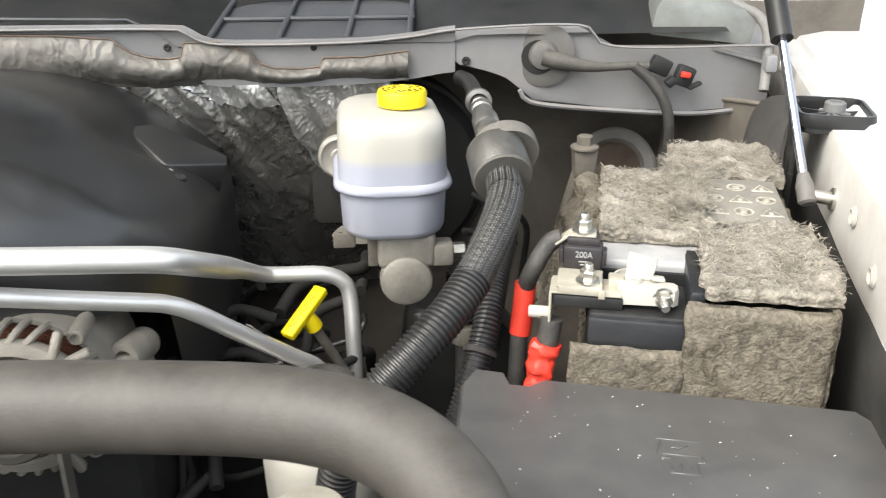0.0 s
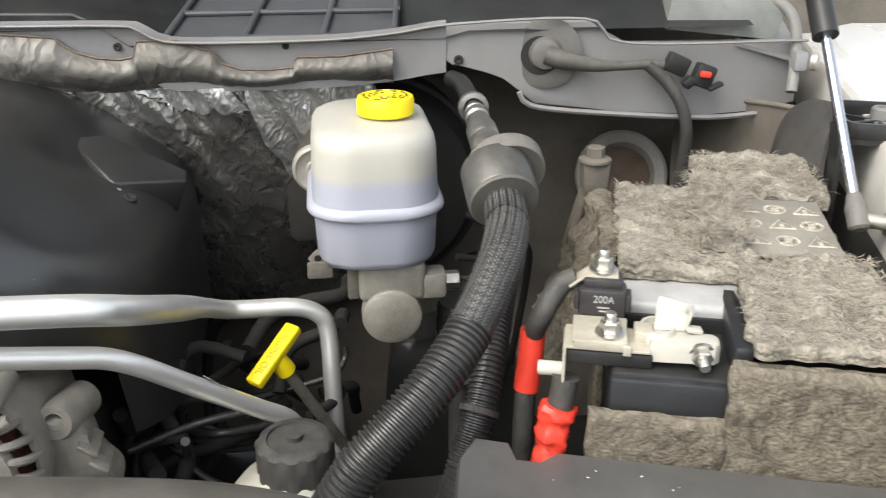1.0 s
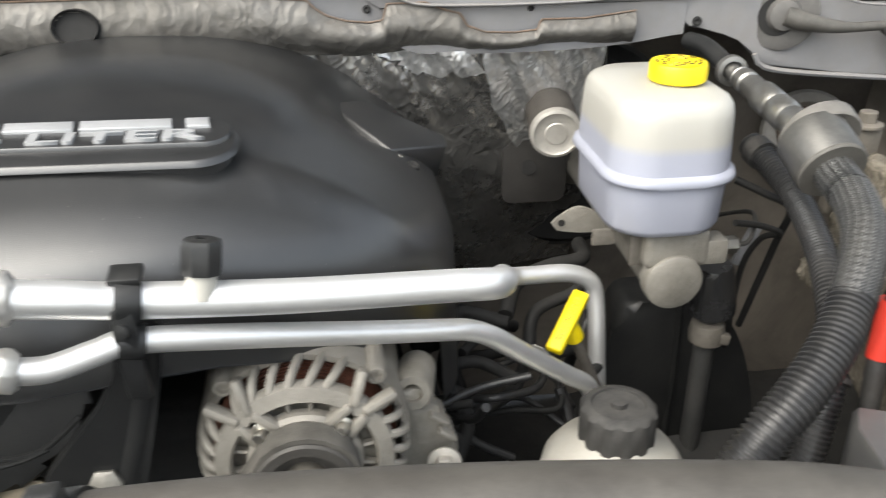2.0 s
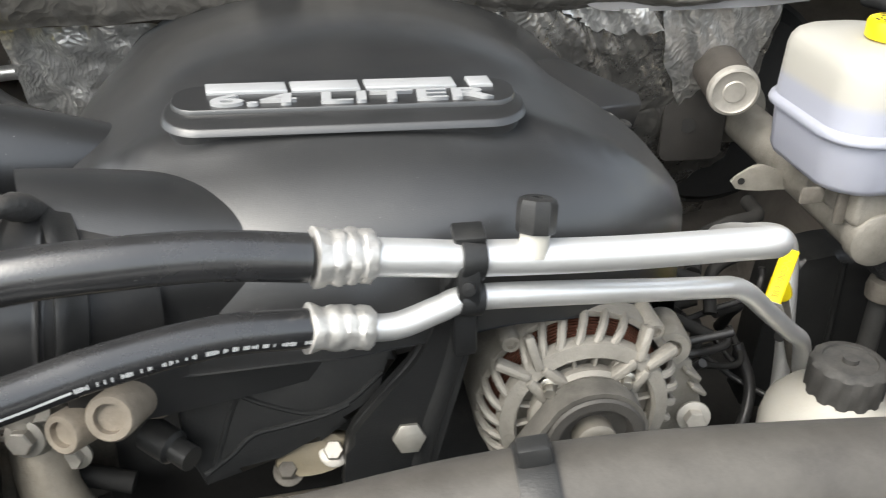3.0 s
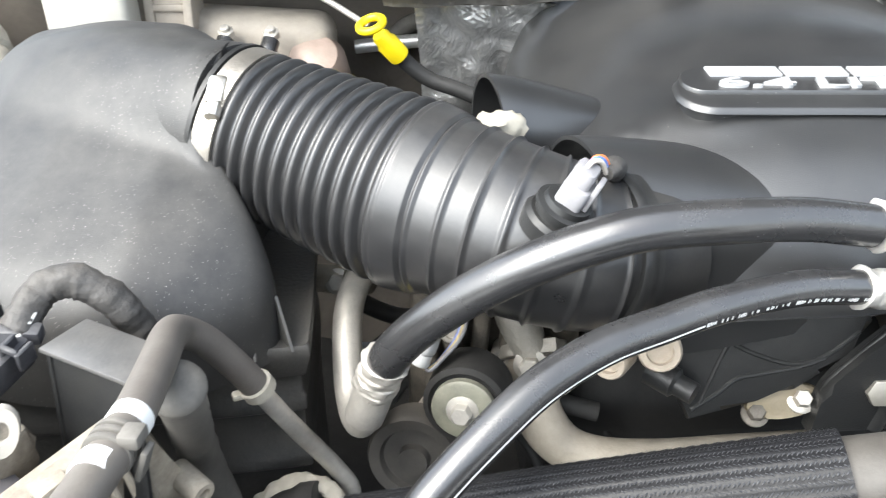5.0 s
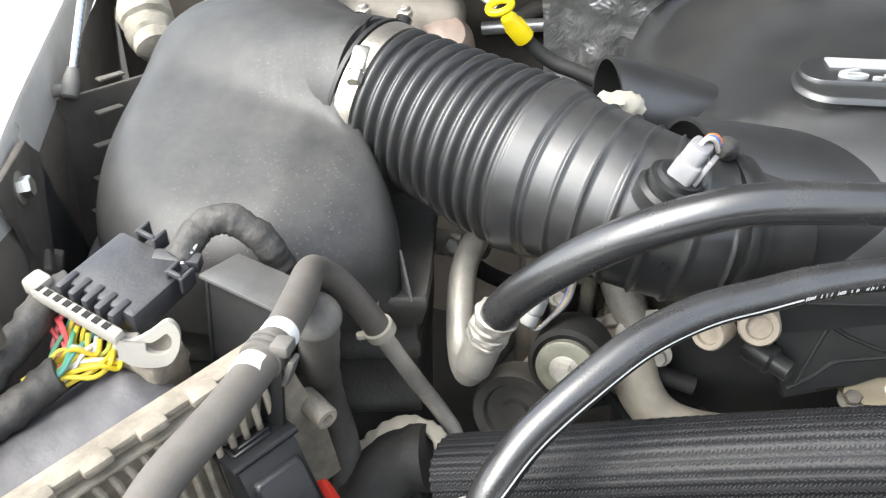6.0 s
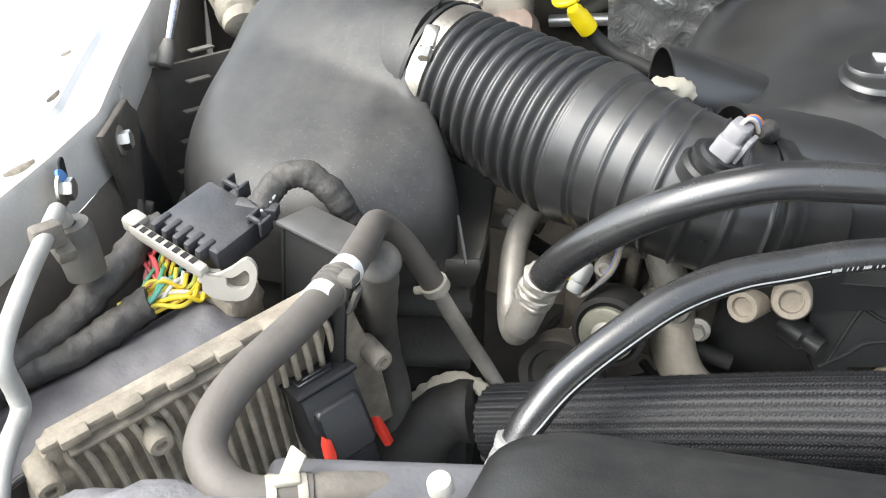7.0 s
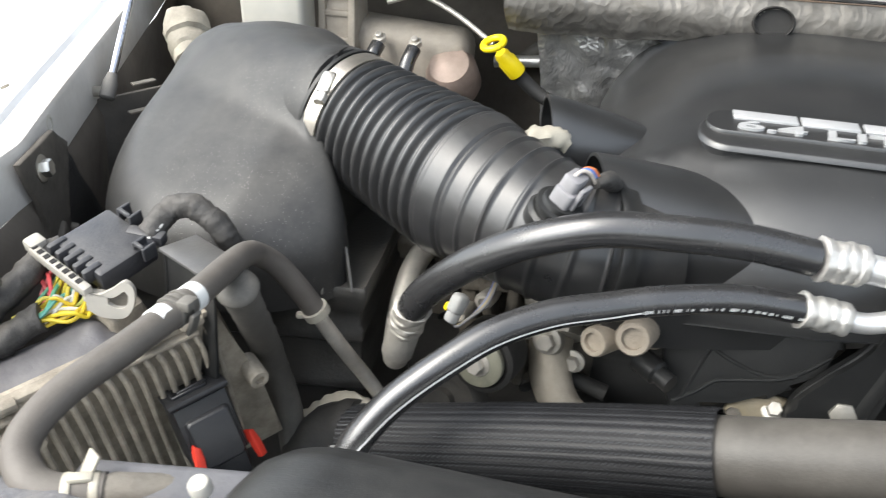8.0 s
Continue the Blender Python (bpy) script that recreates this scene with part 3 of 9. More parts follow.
# ---- engine ----
def engine_block():
    bm = bmesh.new()
    block(bm, (0.42, 0.42, 0.36), EN @ pose(-0.02, 0.20, 1.14), 0.03, 3)
    bmesh.ops.subdivide_edges(bm, edges=list(bm.edges), cuts=6, use_grid_fill=True)
    crumple(bm, 22, 0.008)
    # block coloured near black for the shade under the cover
    solid("engine_block", bm, PIT, "near-black engine block under the cover", "engine")


def cover_z(u, v):
    s = abs(u + 0.03) / 0.27
    z = 1.520 - 0.11 * min(s, 1.05) ** 2.5
    if v < 0:
        z += 0.42 * v - 0.006 * (1 if v < -0.005 else v / -0.005)
    z += 0.010 * math.exp(-((v - 0.14) / 0.08) ** 2) * (1 - min(1, s)) - 0.18 * max(0, v - 0.26) ** 1.6
    # shallow hollow round the wedge on the driver side
    z -= 0.021 * math.exp(-((u - 0.163) / 0.040) ** 2 - ((v - 0.218) / 0.055) ** 2)
    # raised panel in the middle of the rear half
    side = max(0.0, min(1.0, (0.145 + 0.25 * (v - 0.1) - abs(u + 0.025)) / 0.016))
    z += 0.006 * side * side * (3 - 2 * side) * max(0.0, min(1.0, (v - 0.075) / 0.03))
    return z


def cover_outline(a):
    """Half-widths to the cover's rim, by the angle seen from above."""
    c, s = math.cos(a), math.sin(a)
    ru = 0.262 if c > 0 else 0.235
    rv = 0.265
    p = 3.6 if c <= 0 else (2.5 if s < 0 else 5.0)
    k = (abs(c / ru) ** p + abs(s / rv) ** p) ** (-1 / p)
    return k * c - 0.02, k * s + 0.19


def engine_cover():
    top = thing("engine_cover", en(0, 0.2, 1.36), "black plastic engine cover with silver lettering", "engine cover")
    bm = bmesh.new()
    n = 144
    rings = []
    mid = bm.verts.new(en(-0.02, 0.19, cover_z(-0.02, 0.19)))
    shares = [0.06, 0.12, 0.2, 0.28, 0.36, 0.44, 0.52, 0.6, 0.67, 0.74, 0.8, 0.85, 0.9, 0.94, 0.97]
    for k in shares:
        ring = []
        for i in range(n):
            ou, ov = cover_outline(2 * math.pi * i / n)
            u, v = -0.02 + (ou + 0.02) * k, 0.19 + (ov - 0.19) * k
            ring.append(bm.verts.new(en(u, v, cover_z(u, v) - 0.006 * max(0, (k - 0.85) / 0.12) ** 2)))
        rings.append(ring)
    for k, dz in ((0.985, 0.010), (0.996, 0.018), (1.0, 0.03), (1.002, 0.045), (1.004, 0.06), (1.007, 0.075), (1.012, 0.11), (1.014, 0.15)):
        ring = []
        for i in range(n):
            ou, ov = cover_outline(2 * math.pi * i / n)
            # the skirt splays forward on the passenger half
            splay = max(0.0, min(1.0, (0.06 - ou) / 0.10)) * max(0.0, min(1.0, (0.0 - ov) / 0.06))
            k2 = k + 1.4 * min(dz, 0.06) * splay
            drop = min(dz, 0.075) if ov < 0.03 else dz
            u, v = -0.02 + (ou + 0.02) * k, 0.19 + (ov - 0.19) * k2
            ring.append(bm.verts.new(en(u, v, cover_z(ou, ov) - drop)))
        rings.append(ring)
    for i in range(n):
        bm.faces.new((mid, rings[0][i], rings[0][(i + 1) % n]))
    for a, b in zip(rings, rings[1:]):
        for i in range(n):
            bm.faces.new((a[i], b[i], b[(i + 1) % n], a[(i + 1) % n]))
    part("shell", bm, COVER, top, sharp=60)
    # throttle dome bulging forward at the passenger side, and a scoop beside it, both open towards the duct
    def arch(name, x0, y0, dx, dy, length, half, crest, rise, fall, low, skew=0.0, n=30):
        """A half-pipe that grows out of the cover, open at its outer end, with straight legs."""
        bm = bmesh.new()
        k0 = math.hypot(dx, dy)
        dx, dy = dx / k0, dy / k0

        def f(s, t):
            r = half * (1 - 0.35 * s ** 2)
            top_z = crest - fall * s ** 1.25
            foot = crest - rise
            if t < 0.2 or t > 0.8:
                w, z = (1 if t < 0.5 else -1), foot - (foot - low) * (1 - min(t, 1 - t) / 0.2)
            else:
                ang = math.pi * (t - 0.2) / 0.6
                c, sn = math.cos(ang), math.sin(ang)
                w, z = c, foot + (top_z - foot) * sn
            ahead = length * s + skew * w * (1 - s)
            return Vector((x0 + dx * ahead + dy * w * r, y0 + dy * ahead - dx * w * r, z))
        sheet(bm, f, n, 60)
        thicken(bm, 0.003)
        part(name, bm, COVER, top, sharp=60)
    arch("throttle_arch", -0.662, 0.577, 0.955, 0.295, 0.235, 0.062, 1.509, 0.060, 0.052, 1.375, 0.008)
    arch("scoop", -0.731, 0.663, 0.91, 0.42, 0.090, 0.040, 1.5215, 0.046, 0.030, 1.42)
    # badge plate: a low terrace with a smaller plate on its rear part
    tilt = EN @ pose(-0.028, 0.022, 1.5195, 7, 0, 0) @ pose(-0.006, -0.012, 0, 0, 0, -1.7)
    bm = bmesh.new()
    stack(bm, [(rounded(0.220, 0.050, 0.022, 10), -0.020), (rounded(0.222, 0.052, 0.023, 10), -0.0042), (rounded(0.229, 0.0595, 0.026, 10), -0.0030), (rounded(0.226, 0.0565, 0.026, 10), 0.0004), (rounded(0.223, 0.0535, 0.025, 10), 0.0012)], tilt @ pose(0, 0.0058, 0))
    plate = part("badge_plate", bm, COVER, top)
    bm = bmesh.new()
    stack(bm, [(rounded(0.219, 0.0365, 0.016, 10), 0.0), (rounded(0.218, 0.0355, 0.016, 10), 0.0032), (rounded(0.2165, 0.034, 0.015, 10), 0.0040)], tilt @ pose(0, 0.0150, 0))
    part("raised_panel", bm, COVER, plate)
    # brand mark as plain slanted blocks
    for x0, x1 in ((-0.0875, -0.037), (-0.034, 0.0095), (0.0135, 0.0715), (0.0805, 0.0955)):
        bm = bmesh.new()
        prism(bm, [(x0, 0), (x1, 0), (x1 - 0.002, 0.0128), (x0 - 0.002, 0.0128)], 0.0026, tilt @ pose(0, 0.0184, 0.0037), 0.0006)
        part("brand_block", bm, LETTER, plate, "plain silver block")
    fc = bpy.data.curves.new("lettering", "FONT")
    fc.body, fc.size, fc.extrude, fc.offset = "6.4 LITER", 0.0158, 0.0013, 0.0003
    tmp = new("lettering", fc)
    bpy.context.view_layer.update()
    me = bpy.data.meshes.new_from_object(tmp.evaluated_get(bpy.context.evaluated_depsgraph_get()))
    bpy.data.objects.remove(tmp)
    xs, ys = [v.co.x for v in me.vertices], [v.co.y for v in me.vertices]
    me.transform(tilt @ pose(-0.084, 0.0008, 0.0050) @ Matrix.Diagonal((0.1775 / (max(xs) - min(xs)), 0.0135 / (max(ys) - min(ys)), 1, 1)) @ Matrix.Translation((-min(xs), -min(ys), 0)))
    me.materials.clear()
    me.materials.append(LETTER)
    ob = new("lettering", me)
    ob.parent = plate
    ob.matrix_parent_inverse = (top.matrix_world @ plate.matrix_parent_inverse @ plate.matrix_basis).inverted()
    tagged(ob, "raised silver letters")
    q = en(0.210, 0.168, cover_z(0.210, 0.168) - 0.0005)
    bm = bmesh.new()
    lathe(bm, [(0.006, -0.002), (0.006, 0.0015), (0.0045, 0.0025), (0.0, 0.001)], along(q, q + Vector((0.35, -0.1, 0.9))), 16)
    part("fastener", bm, PIT, top)
    bm = bmesh.new()
    block(bm, (0.014, 0.005, 0.002), along(q + Vector((-0.013, 0.002, 0.006)), q + Vector((0.34, -0.1, 0.95))), 0.0008)
    part("clip_tab", bm, DULLALU, top)
    # wedge-shaped pad standing proud of the driver-side shoulder
    bm = bmesh.new()
    pts = [Vector(q) for q in ((-0.340, 0.9216, 1.4690), (-0.309, 0.931, 1.4700), (-0.2328, 0.920, 1.4375), (-0.2308, 0.909, 1.4305), (-0.2816, 0.861, 1.4445))]
    low = [bm.verts.new(q + Vector((-0.010, -0.004, -0.030))) for q in pts]
    high = [bm.verts.new(q) for q in pts]
    bm.faces.new(high), bm.faces.new(low[::-1])
    for k in range(5):
        bm.faces.new((low[k], low[(k + 1) % 5], high[(k + 1) % 5], high[k]))
    bmesh.ops.recalc_face_normals(bm, faces=list(bm.faces))
    bmesh.ops.bevel(bm, geom=list(bm.edges), offset=0.002, segments=2, affect="EDGES", profile=0.5)
    part("side_wedge", bm, COVER, top)


def alternator():
    c = Vector((-0.332, 0.590, 1.328))
    top = thing("alternator", c, "cast aluminium alternator with slotted housing and copper windings", "alternator")
    m = Matrix.Translation(c) @ pose(0, 0, 0, 90, 0, 7) @ Matrix.Scale(0.83, 4)  # local z points to the front
    bm = bmesh.new()
    lathe(bm, [(0.072, -0.15), (0.082, -0.14), (0.086, -0.13), (0.086, -0.026), (0.084, -0.020), (0.079, -0.020), (0.079, -0.13)], m, 48)
    part("rear_housing", bm, CASTALU, top)
    bm = bmesh.new()
    prof = []
    for k in range(9):
        prof += [(0.0745 - 0.001 * k, -0.030 + k * 0.0026), (0.0745 - 0.001 * k, -0.0288 + k * 0.0026), (0.0730 - 0.001 * k, -0.0288 + k * 0.0026)]
    lathe(bm, prof, m, 48, caps=False)
    part("winding", bm, COPPER, top, "reddish copper winding")
    # cage bars round the rim, leaning back from the front ring
    for k in range(30):
        a = k * 12 + 5
        if min(abs((a - b + 180) % 360 - 180) for b in (47, 133, 227, 313)) < 7:
            continue
        bm = bmesh.new()
        curve = []
        for i in range(7):
            t = i / 6
            ang = radians(a + 9 - 9 * t)
            r = 0.0680 + 0.0140 * math.sin(t * math.pi / 2)
            curve.append(m @ Vector((r * math.cos(ang), r * math.sin(ang), 0.000 - 0.024 * t ** 1.8)))
        sweep(bm, curve, 0.0031, 8)
        part("rim_bar", bm, CASTALU, top)
    bm = bmesh.new()
    lathe(bm, [(0.0570, -0.008), (0.0700, -0.008), (0.0715, -0.002), (0.0695, 0.004), (0.0585, 0.007), (0.0560, 0.004), (0.0570, -0.008)], m, 56)
    part("front_ring", bm, CASTALU, top)
    bm = bmesh.new()
    lathe(bm, [(0.036, -0.004), (0.0455, -0.004), (0.0455, 0.005), (0.042, 0.008), (0.036, 0.007), (0.036, -0.004)], m, 40)
    part("inner_ring", bm, CASTALU, top)
    bm = bmesh.new()
    lathe(bm, [(0.0, -0.026), (0.066, -0.026)], m, 32)
    part("fan_disc", bm, PIT, top)
    for b in (47, 133, 227, 313):
        # forked arm with its bolt, and the lug past the ring
        for d in (-8, 8):
            bm = bmesh.new()
            block(bm, (0.0090, 0.026, 0.012), m @ pose(0, 0, 0, 0, 0, b - 90 + d * 1.25) @ pose(0, 0.0510, 0.0035, 0, 0, -d * 2.2), 0.003, 2)
            part("arm", bm, CASTALU, top)
            bm = bmesh.new()
            block(bm, (0.0085, 0.030, 0.013), m @ pose(0, 0, 0, 0, 0, b - 90 + d * 1.0) @ pose(0, 0.0765, -0.001, -16, 0, d * 2.2), 0.003, 2)
            part("lug", bm, CASTALU, top)
        bm = bmesh.new()
        lathe(bm, [(0.0085, -0.05), (0.0085, -0.012), (0.007, -0.009), (0.0045, -0.009), (0.004, -0.013), (0, -0.013)], m @ pose(0, 0, 0, 0, 0, b) @ pose(0.086, 0, -0.004), 18)
        part("boss", bm, CASTALU, top)
        for k in range(4):
            a = b + 14 + k * 62 / 3.0
            bm = bmesh.new()
            block(bm, (0.0034, 0.024, 0.008), m @ pose(0, 0, 0, 0, 0, a - 90) @ pose(0, 0.0475, -0.004), 0.0012, 1)
            part("spoke", bm, CASTALU, top)
        q = m @ (pose(0, 0, 0, 0, 0, b) @ Vector((0.0455, 0, 0.004)))
        bolt(top, q, q + Vector((-0.12, -1, 0)), 0.0042)
    # pulley
    bm = bmesh.new()
    prof = [(0.010, 0.006), (0.037, 0.008), (0.040, 0.010)]
    for k in range(6):
        prof += [(0.040, 0.0115 + k * 0.0036), (0.0375, 0.0133 + k * 0.0036)]
    prof += [(0.040, 0.034), (0.038, 0.036), (0.0305, 0.036), (0.0285, 0.024), (0.016, 0.024)]
    lathe(bm, prof, m, 40)
    pulley = part("pulley", bm, matte("dusty_pulley", (0.065, 0.061, 0.056), 0.55, 0.3, dust=0.3, dustcol=(0.16, 0.145, 0.125)), top)
    bm = bmesh.new()
    lathe(bm, [(0.0165, 0.022), (0.0165, 0.037), (0.013, 0.039), (0.008, 0.039), (0.007, 0.034), (0, 0.034)], m, 24)
    part("hub", bm, matte("hub_steel", (0.30, 0.275, 0.235), 0.45, 0.7, dust=0.5), pulley)
    bm = bmesh.new()
    lathe(bm, [(0.0065, 0.0345), (0.0065, 0.0355), (0, 0.0355)], m, 16)
    part("rust_spot", bm, RUST, pulley)
    # drive belt over the pulley running down to the middle
    bm = bmesh.new()
    pts = []
    for k in range(9):
        a = radians(0 + k * 17)
        pts.append((0.0435 * math.cos(a), 0.0435 * math.sin(a)))
    ring = [(0.044, -0.12)] + pts + [(-0.107, -0.085)]
    inner = [(x * 0.9 if -0.06 < x else x + 0.002, y * 0.9 if y > -0.05 else y - 0.004) for x, y in ring]
    w = 0.021
    vs = []
    for o, i in zip(ring, inner):
        vs.append([bm.verts.new(m @ Vector((o[0], o[1], 0.011))), bm.verts.new(m @ Vector((o[0], o[1], 0.011 + w))), bm.verts.new(m @ Vector((i[0], i[1], 0.011 + w))), bm.verts.new(m @ Vector((i[0], i[1], 0.011)))])
    for a, b in zip(vs, vs[1:]):
        for k in range(4):
            bm.faces.new((a[k], a[(k + 1) % 4], b[(k + 1) % 4], b[k]))
    solid("drive_belt", bm, OLDRUBBER, "dusty black ribbed drive belt round the pulley", "belt")


def pipe_lines():
    """Two aluminium refrigerant lines with rubber hoses crimped on."""
    top = thing("suction_line", (-0.44, 0.53, 1.48), "silver aluminium air conditioning suction line with rubber hose", "pipe")
    P = [(-0.474, 0.523, 1.487), (-0.44, 0.537, 1.478), (-0.411, 0.550, 1.470), (-0.33, 0.575, 1.458), (-0.25, 0.602, 1.448), (-0.222, 0.612, 1.444), (-0.208, 0.626, 1.437), (-0.200, 0.66, 1.42), (-0.190, 0.76, 1.372), (-0.180, 0.802, 1.349), (-0.160, 0.815, 1.343), (-0.125, 0.828, 1.338), (-0.105, 0.834, 1.328), (-0.097, 0.834, 1.310), (-0.094, 0.822, 1.26), (-0.092, 0.81, 1.20), (-0.092, 0.80, 1.12)]

    def r1(s):
        return 0.0104 if s < 0.62 - 0.1 else 0.0104 - 0.0022 * min(1, (s - 0.52) / 0.05)
    bm = bmesh.new()
    sweep(bm, smooth_curve(P, 5), r1, 24)
    part("tube", bm, ALU, top)
    hose = [(-0.497, 0.516, 1.4905), (-0.54, 0.500, 1.501), (-0.583, 0.484, 1.506), (-0.627, 0.472, 1.506), (-0.659, 0.466, 1.498), (-0.692, 0.463, 1.483), (-0.726, 0.464, 1.460), (-0.756, 0.467, 1.432), (-0.773, 0.471, 1.410), (-0.781, 0.475, 1.393)]
    bm = bmesh.new()
    sweep(bm, smooth_curve(hose, 9), 0.0127, 32)
    part("hose", bm, RUBBER, top, "black rubber hose")

    def ferrule(a, b, r):
        bm = bmesh.new()
        d = (Vector(b) - Vector(a)).length
        m = along(a, b)
        prof = [(r * 1.08, 0), (r * 1.15, 0.0006), (r * 1.14, 0.002), (r * 1.07, 0.005)]
        for k in range(3):
            h = 0.006 + k * (d - 0.010) / 3
            w = (d - 0.010) / 3
            prof += [(r * 1.065, h), (r * 1.025, h + w * 0.10), (r * 1.02, h + w * 0.38), (r * 1.07, h + w * 0.5), (r * 1.075, h + w * 0.75)]
        prof += [(r * 1.05, d - 0.003), (r * 0.8, d)]
        lathe(bm, prof, m, 36)
        crumple(bm, 150, 0.0016)
        return bm
    part("ferrule", ferrule((-0.494, 0.5175, 1.490), (-0.463, 0.528, 1.4845), 0.0135), matte("crimp", (0.62, 0.60, 0.57), 0.42, 0.7, var=0.2, dust=0.3, dscale=80), top)
    part("ferrule", ferrule((-0.7785, 0.475, 1.401), (-0.789, 0.479, 1.372), 0.0137), DULLALU, top)
    bm = bmesh.new()
    U = [(-0.788, 0.479, 1.374), (-0.796, 0.483, 1.350), (-0.803, 0.492, 1.333), (-0.814, 0.515, 1.330), (-0.823, 0.545, 1.345), (-0.829, 0.58, 1.362), (-0.827, 0.61, 1.372), (-0.816, 0.65, 1.385), (-0.81, 0.70, 1.39)]
    sweep(bm, smooth_curve(U, 6), lambda s: 0.0135 if s < 0.12 else 0.0110, 22)
    part("elbow", bm, DULLALU, top, "dull aluminium elbow")
    # charge port with black cap
    a, b = Vector((-0.376, 0.560, 1.472)), Vector((-0.374, 0.568, 1.503))
    bm = bmesh.new()
    lathe(bm, [(0.0085, -0.006), (0.0085, 0.010), (0.007, 0.011)], along(a, b), 20)
    part("port", bm, WHITEPL, top, "white port collar")
    bm = bmesh.new()
    lathe(bm, [(0.0112, 0.008), (0.0116, 0.010), (0.0116, 0.024), (0.0105, 0.027), (0.0085, 0.028), (0.003, 0.028), (0.003, 0.025), (0, 0.025)], along(a, b), 8)
    part("port_cap", bm, PLASTIC, top, "black plastic valve cap")

    low = thing("liquid_line", (-0.44, 0.53, 1.45), "thin silver aluminium refrigerant line with rubber hose", "pipe")
    L = [(-0.470, 0.519, 1.4455), (-0.452, 0.526, 1.4425), (-0.43, 0.536, 1.446), (-0.412, 0.545, 1.4475), (-0.36, 0.570, 1.4345), (-0.29, 0.608, 1.4125), (-0.240, 0.634, 1.398), (-0.223, 0.645, 1.391), (-0.206, 0.657, 1.378), (-0.18, 0.680, 1.349), (-0.14, 0.716, 1.305), (-0.118, 0.735, 1.28), (-0.105, 0.75, 1.24)]
    bm = bmesh.new()
    sweep(bm, smooth_curve(L, 5), 0.0076, 22)
    tube = part("tube", bm, ALU, low)
    bm = bmesh.new()
    block(bm, (0.0005, 0.035, 0.008), pose(-0.165, 0.6935, 1.3325, 0, 0, 0) @ pose(0, 0, 0, -46, 0, -40) @ pose(0.0, 0, 0.0072, 0, 90, 0), 0)
    part("sticker", bm, WHITEPL, tube, "small white printed sticker")
    hose = [(-0.497, 0.508, 1.4535), (-0.54, 0.487, 1.463), (-0.586, 0.462, 1.465), (-0.618, 0.443, 1.463), (-0.650, 0.421, 1.462), (-0.680, 0.396, 1.455), (-0.706, 0.371, 1.440), (-0.732, 0.346, 1.419), (-0.747, 0.326, 1.400), (-0.753, 0.315, 1.386)]
    bm = bmesh.new()
    hp = smooth_curve(hose, 7)
    sweep(bm, hp, 0.0105, 30)
    h2 = part("hose", bm, RUBBER, low, "black rubber hose with a white stripe")
    # white printed stripe on the hose's lower front side
    bm = bmesh.new()
    rows = []
    for i, q in enumerate(hp):
        t = (hp[min(i + 1, len(hp) - 1)] - hp[max(i - 1, 0)]).normalized()
        o = Vector((0.15, -0.75, -0.05 - 0.25 * (i / len(hp))))
        o = (o - t * o.dot(t)).normalized()
        w = t.cross(o)
        if i > 16:
            rows.append([bm.verts.new(q + (o * math.cos(a) + w * math.sin(a)) * 0.0107) for a in (-0.07, 0.0, 0.07)])
    for n, (a, b) in enumerate(zip(rows, rows[1:])):
        for k in range(2):
            bm.faces.new((a[k], a[k + 1], b[k + 1], b[k]))
    part("stripe", bm, STRIPE, h2, "white printed stripe")
    bm = bmesh.new()
    fine = even(hp[:18], 0.0011)
    rnd = random.Random(3)
    for i in range(1, len(fine) - 1):
        if i % 9 in (0, 8) or rnd.random() < 0.35:
            continue
        t = (fine[i + 1] - fine[i - 1]).normalized()
        o = Vector((0.15, -0.75, -0.12))
        o = (o - t * o.dot(t)).normalized()
        w = t.cross(o)
        h = rnd.choice((0.09, 0.12, 0.14))
        vs = [bm.verts.new(fine[i] + t * d + (o * math.cos(a) + w * math.sin(a)) * 0.0107) for d, a in ((-0.0004, -h), (0.0004, -h), (0.0004, h), (-0.0004, h))]
        bm.faces.new(vs)
    tagged(part("print_marks", bm, STRIPE, h2, "illegible white print"), kind="stuff")
    part("ferrule", ferrule((-0.4985, 0.5075, 1.4535), (-0.466, 0.5205, 1.4450), 0.0114), matte("crimp_white", (0.64, 0.62, 0.58), 0.45, 0.6, var=0.2, dust=0.3, dscale=80), low)
    part("ferrule", ferrule((-0.7525, 0.316, 1.388), (-0.762, 0.302, 1.355), 0.0114), ALU, low)

    # black clip that holds both lines, on a slanted bracket with a big bolt
    br = thing("line_bracket", (-0.445, 0.57, 1.33), "black bracket with a large bolt holding the lines", "bracket")
    bm = bmesh.new()
    upper, lower = Vector((-0.4135, 0.549, 1.4705)), Vector((-0.413, 0.5447, 1.4475))
    lathe(bm, [(0.0103, -0.007), (0.0128, -0.007), (0.0132, -0.005), (0.0132, 0.005), (0.0128, 0.007), (0.0103, 0.007)], along(upper, upper + Vector((0.081, 0.025, -0.012))), 28)
    lathe(bm, [(0.0075, -0.007), (0.0098, -0.007), (0.0102, -0.005), (0.0102, 0.005), (0.0098, 0.007), (0.0075, 0.007)], along(lower, lower + Vector((0.052, 0.015, -0.0095))), 28)
    block(bm, (0.013, 0.006, 0.026), pose(-0.4135, 0.5385, 1.459, -4, 0, 7), 0.002)
    block(bm, (0.018, 0.016, 0.005), pose(-0.4135, 0.552, 1.4845, 10, 0, 7), 0.0015)
    block(bm, (0.014, 0.007, 0.034), pose(-0.415, 0.545, 1.425, 8, -4, 7), 0.003)
    lathe(bm, [(0.004, 0), (0.004, 0.003), (0, 0.0035)], along((-0.4135, 0.536, 1.4595), (-0.42, 0.5, 1.465)), 14)
    part("clip", bm, PLASTIC, br, "black plastic clip")
    bm = bmesh.new()
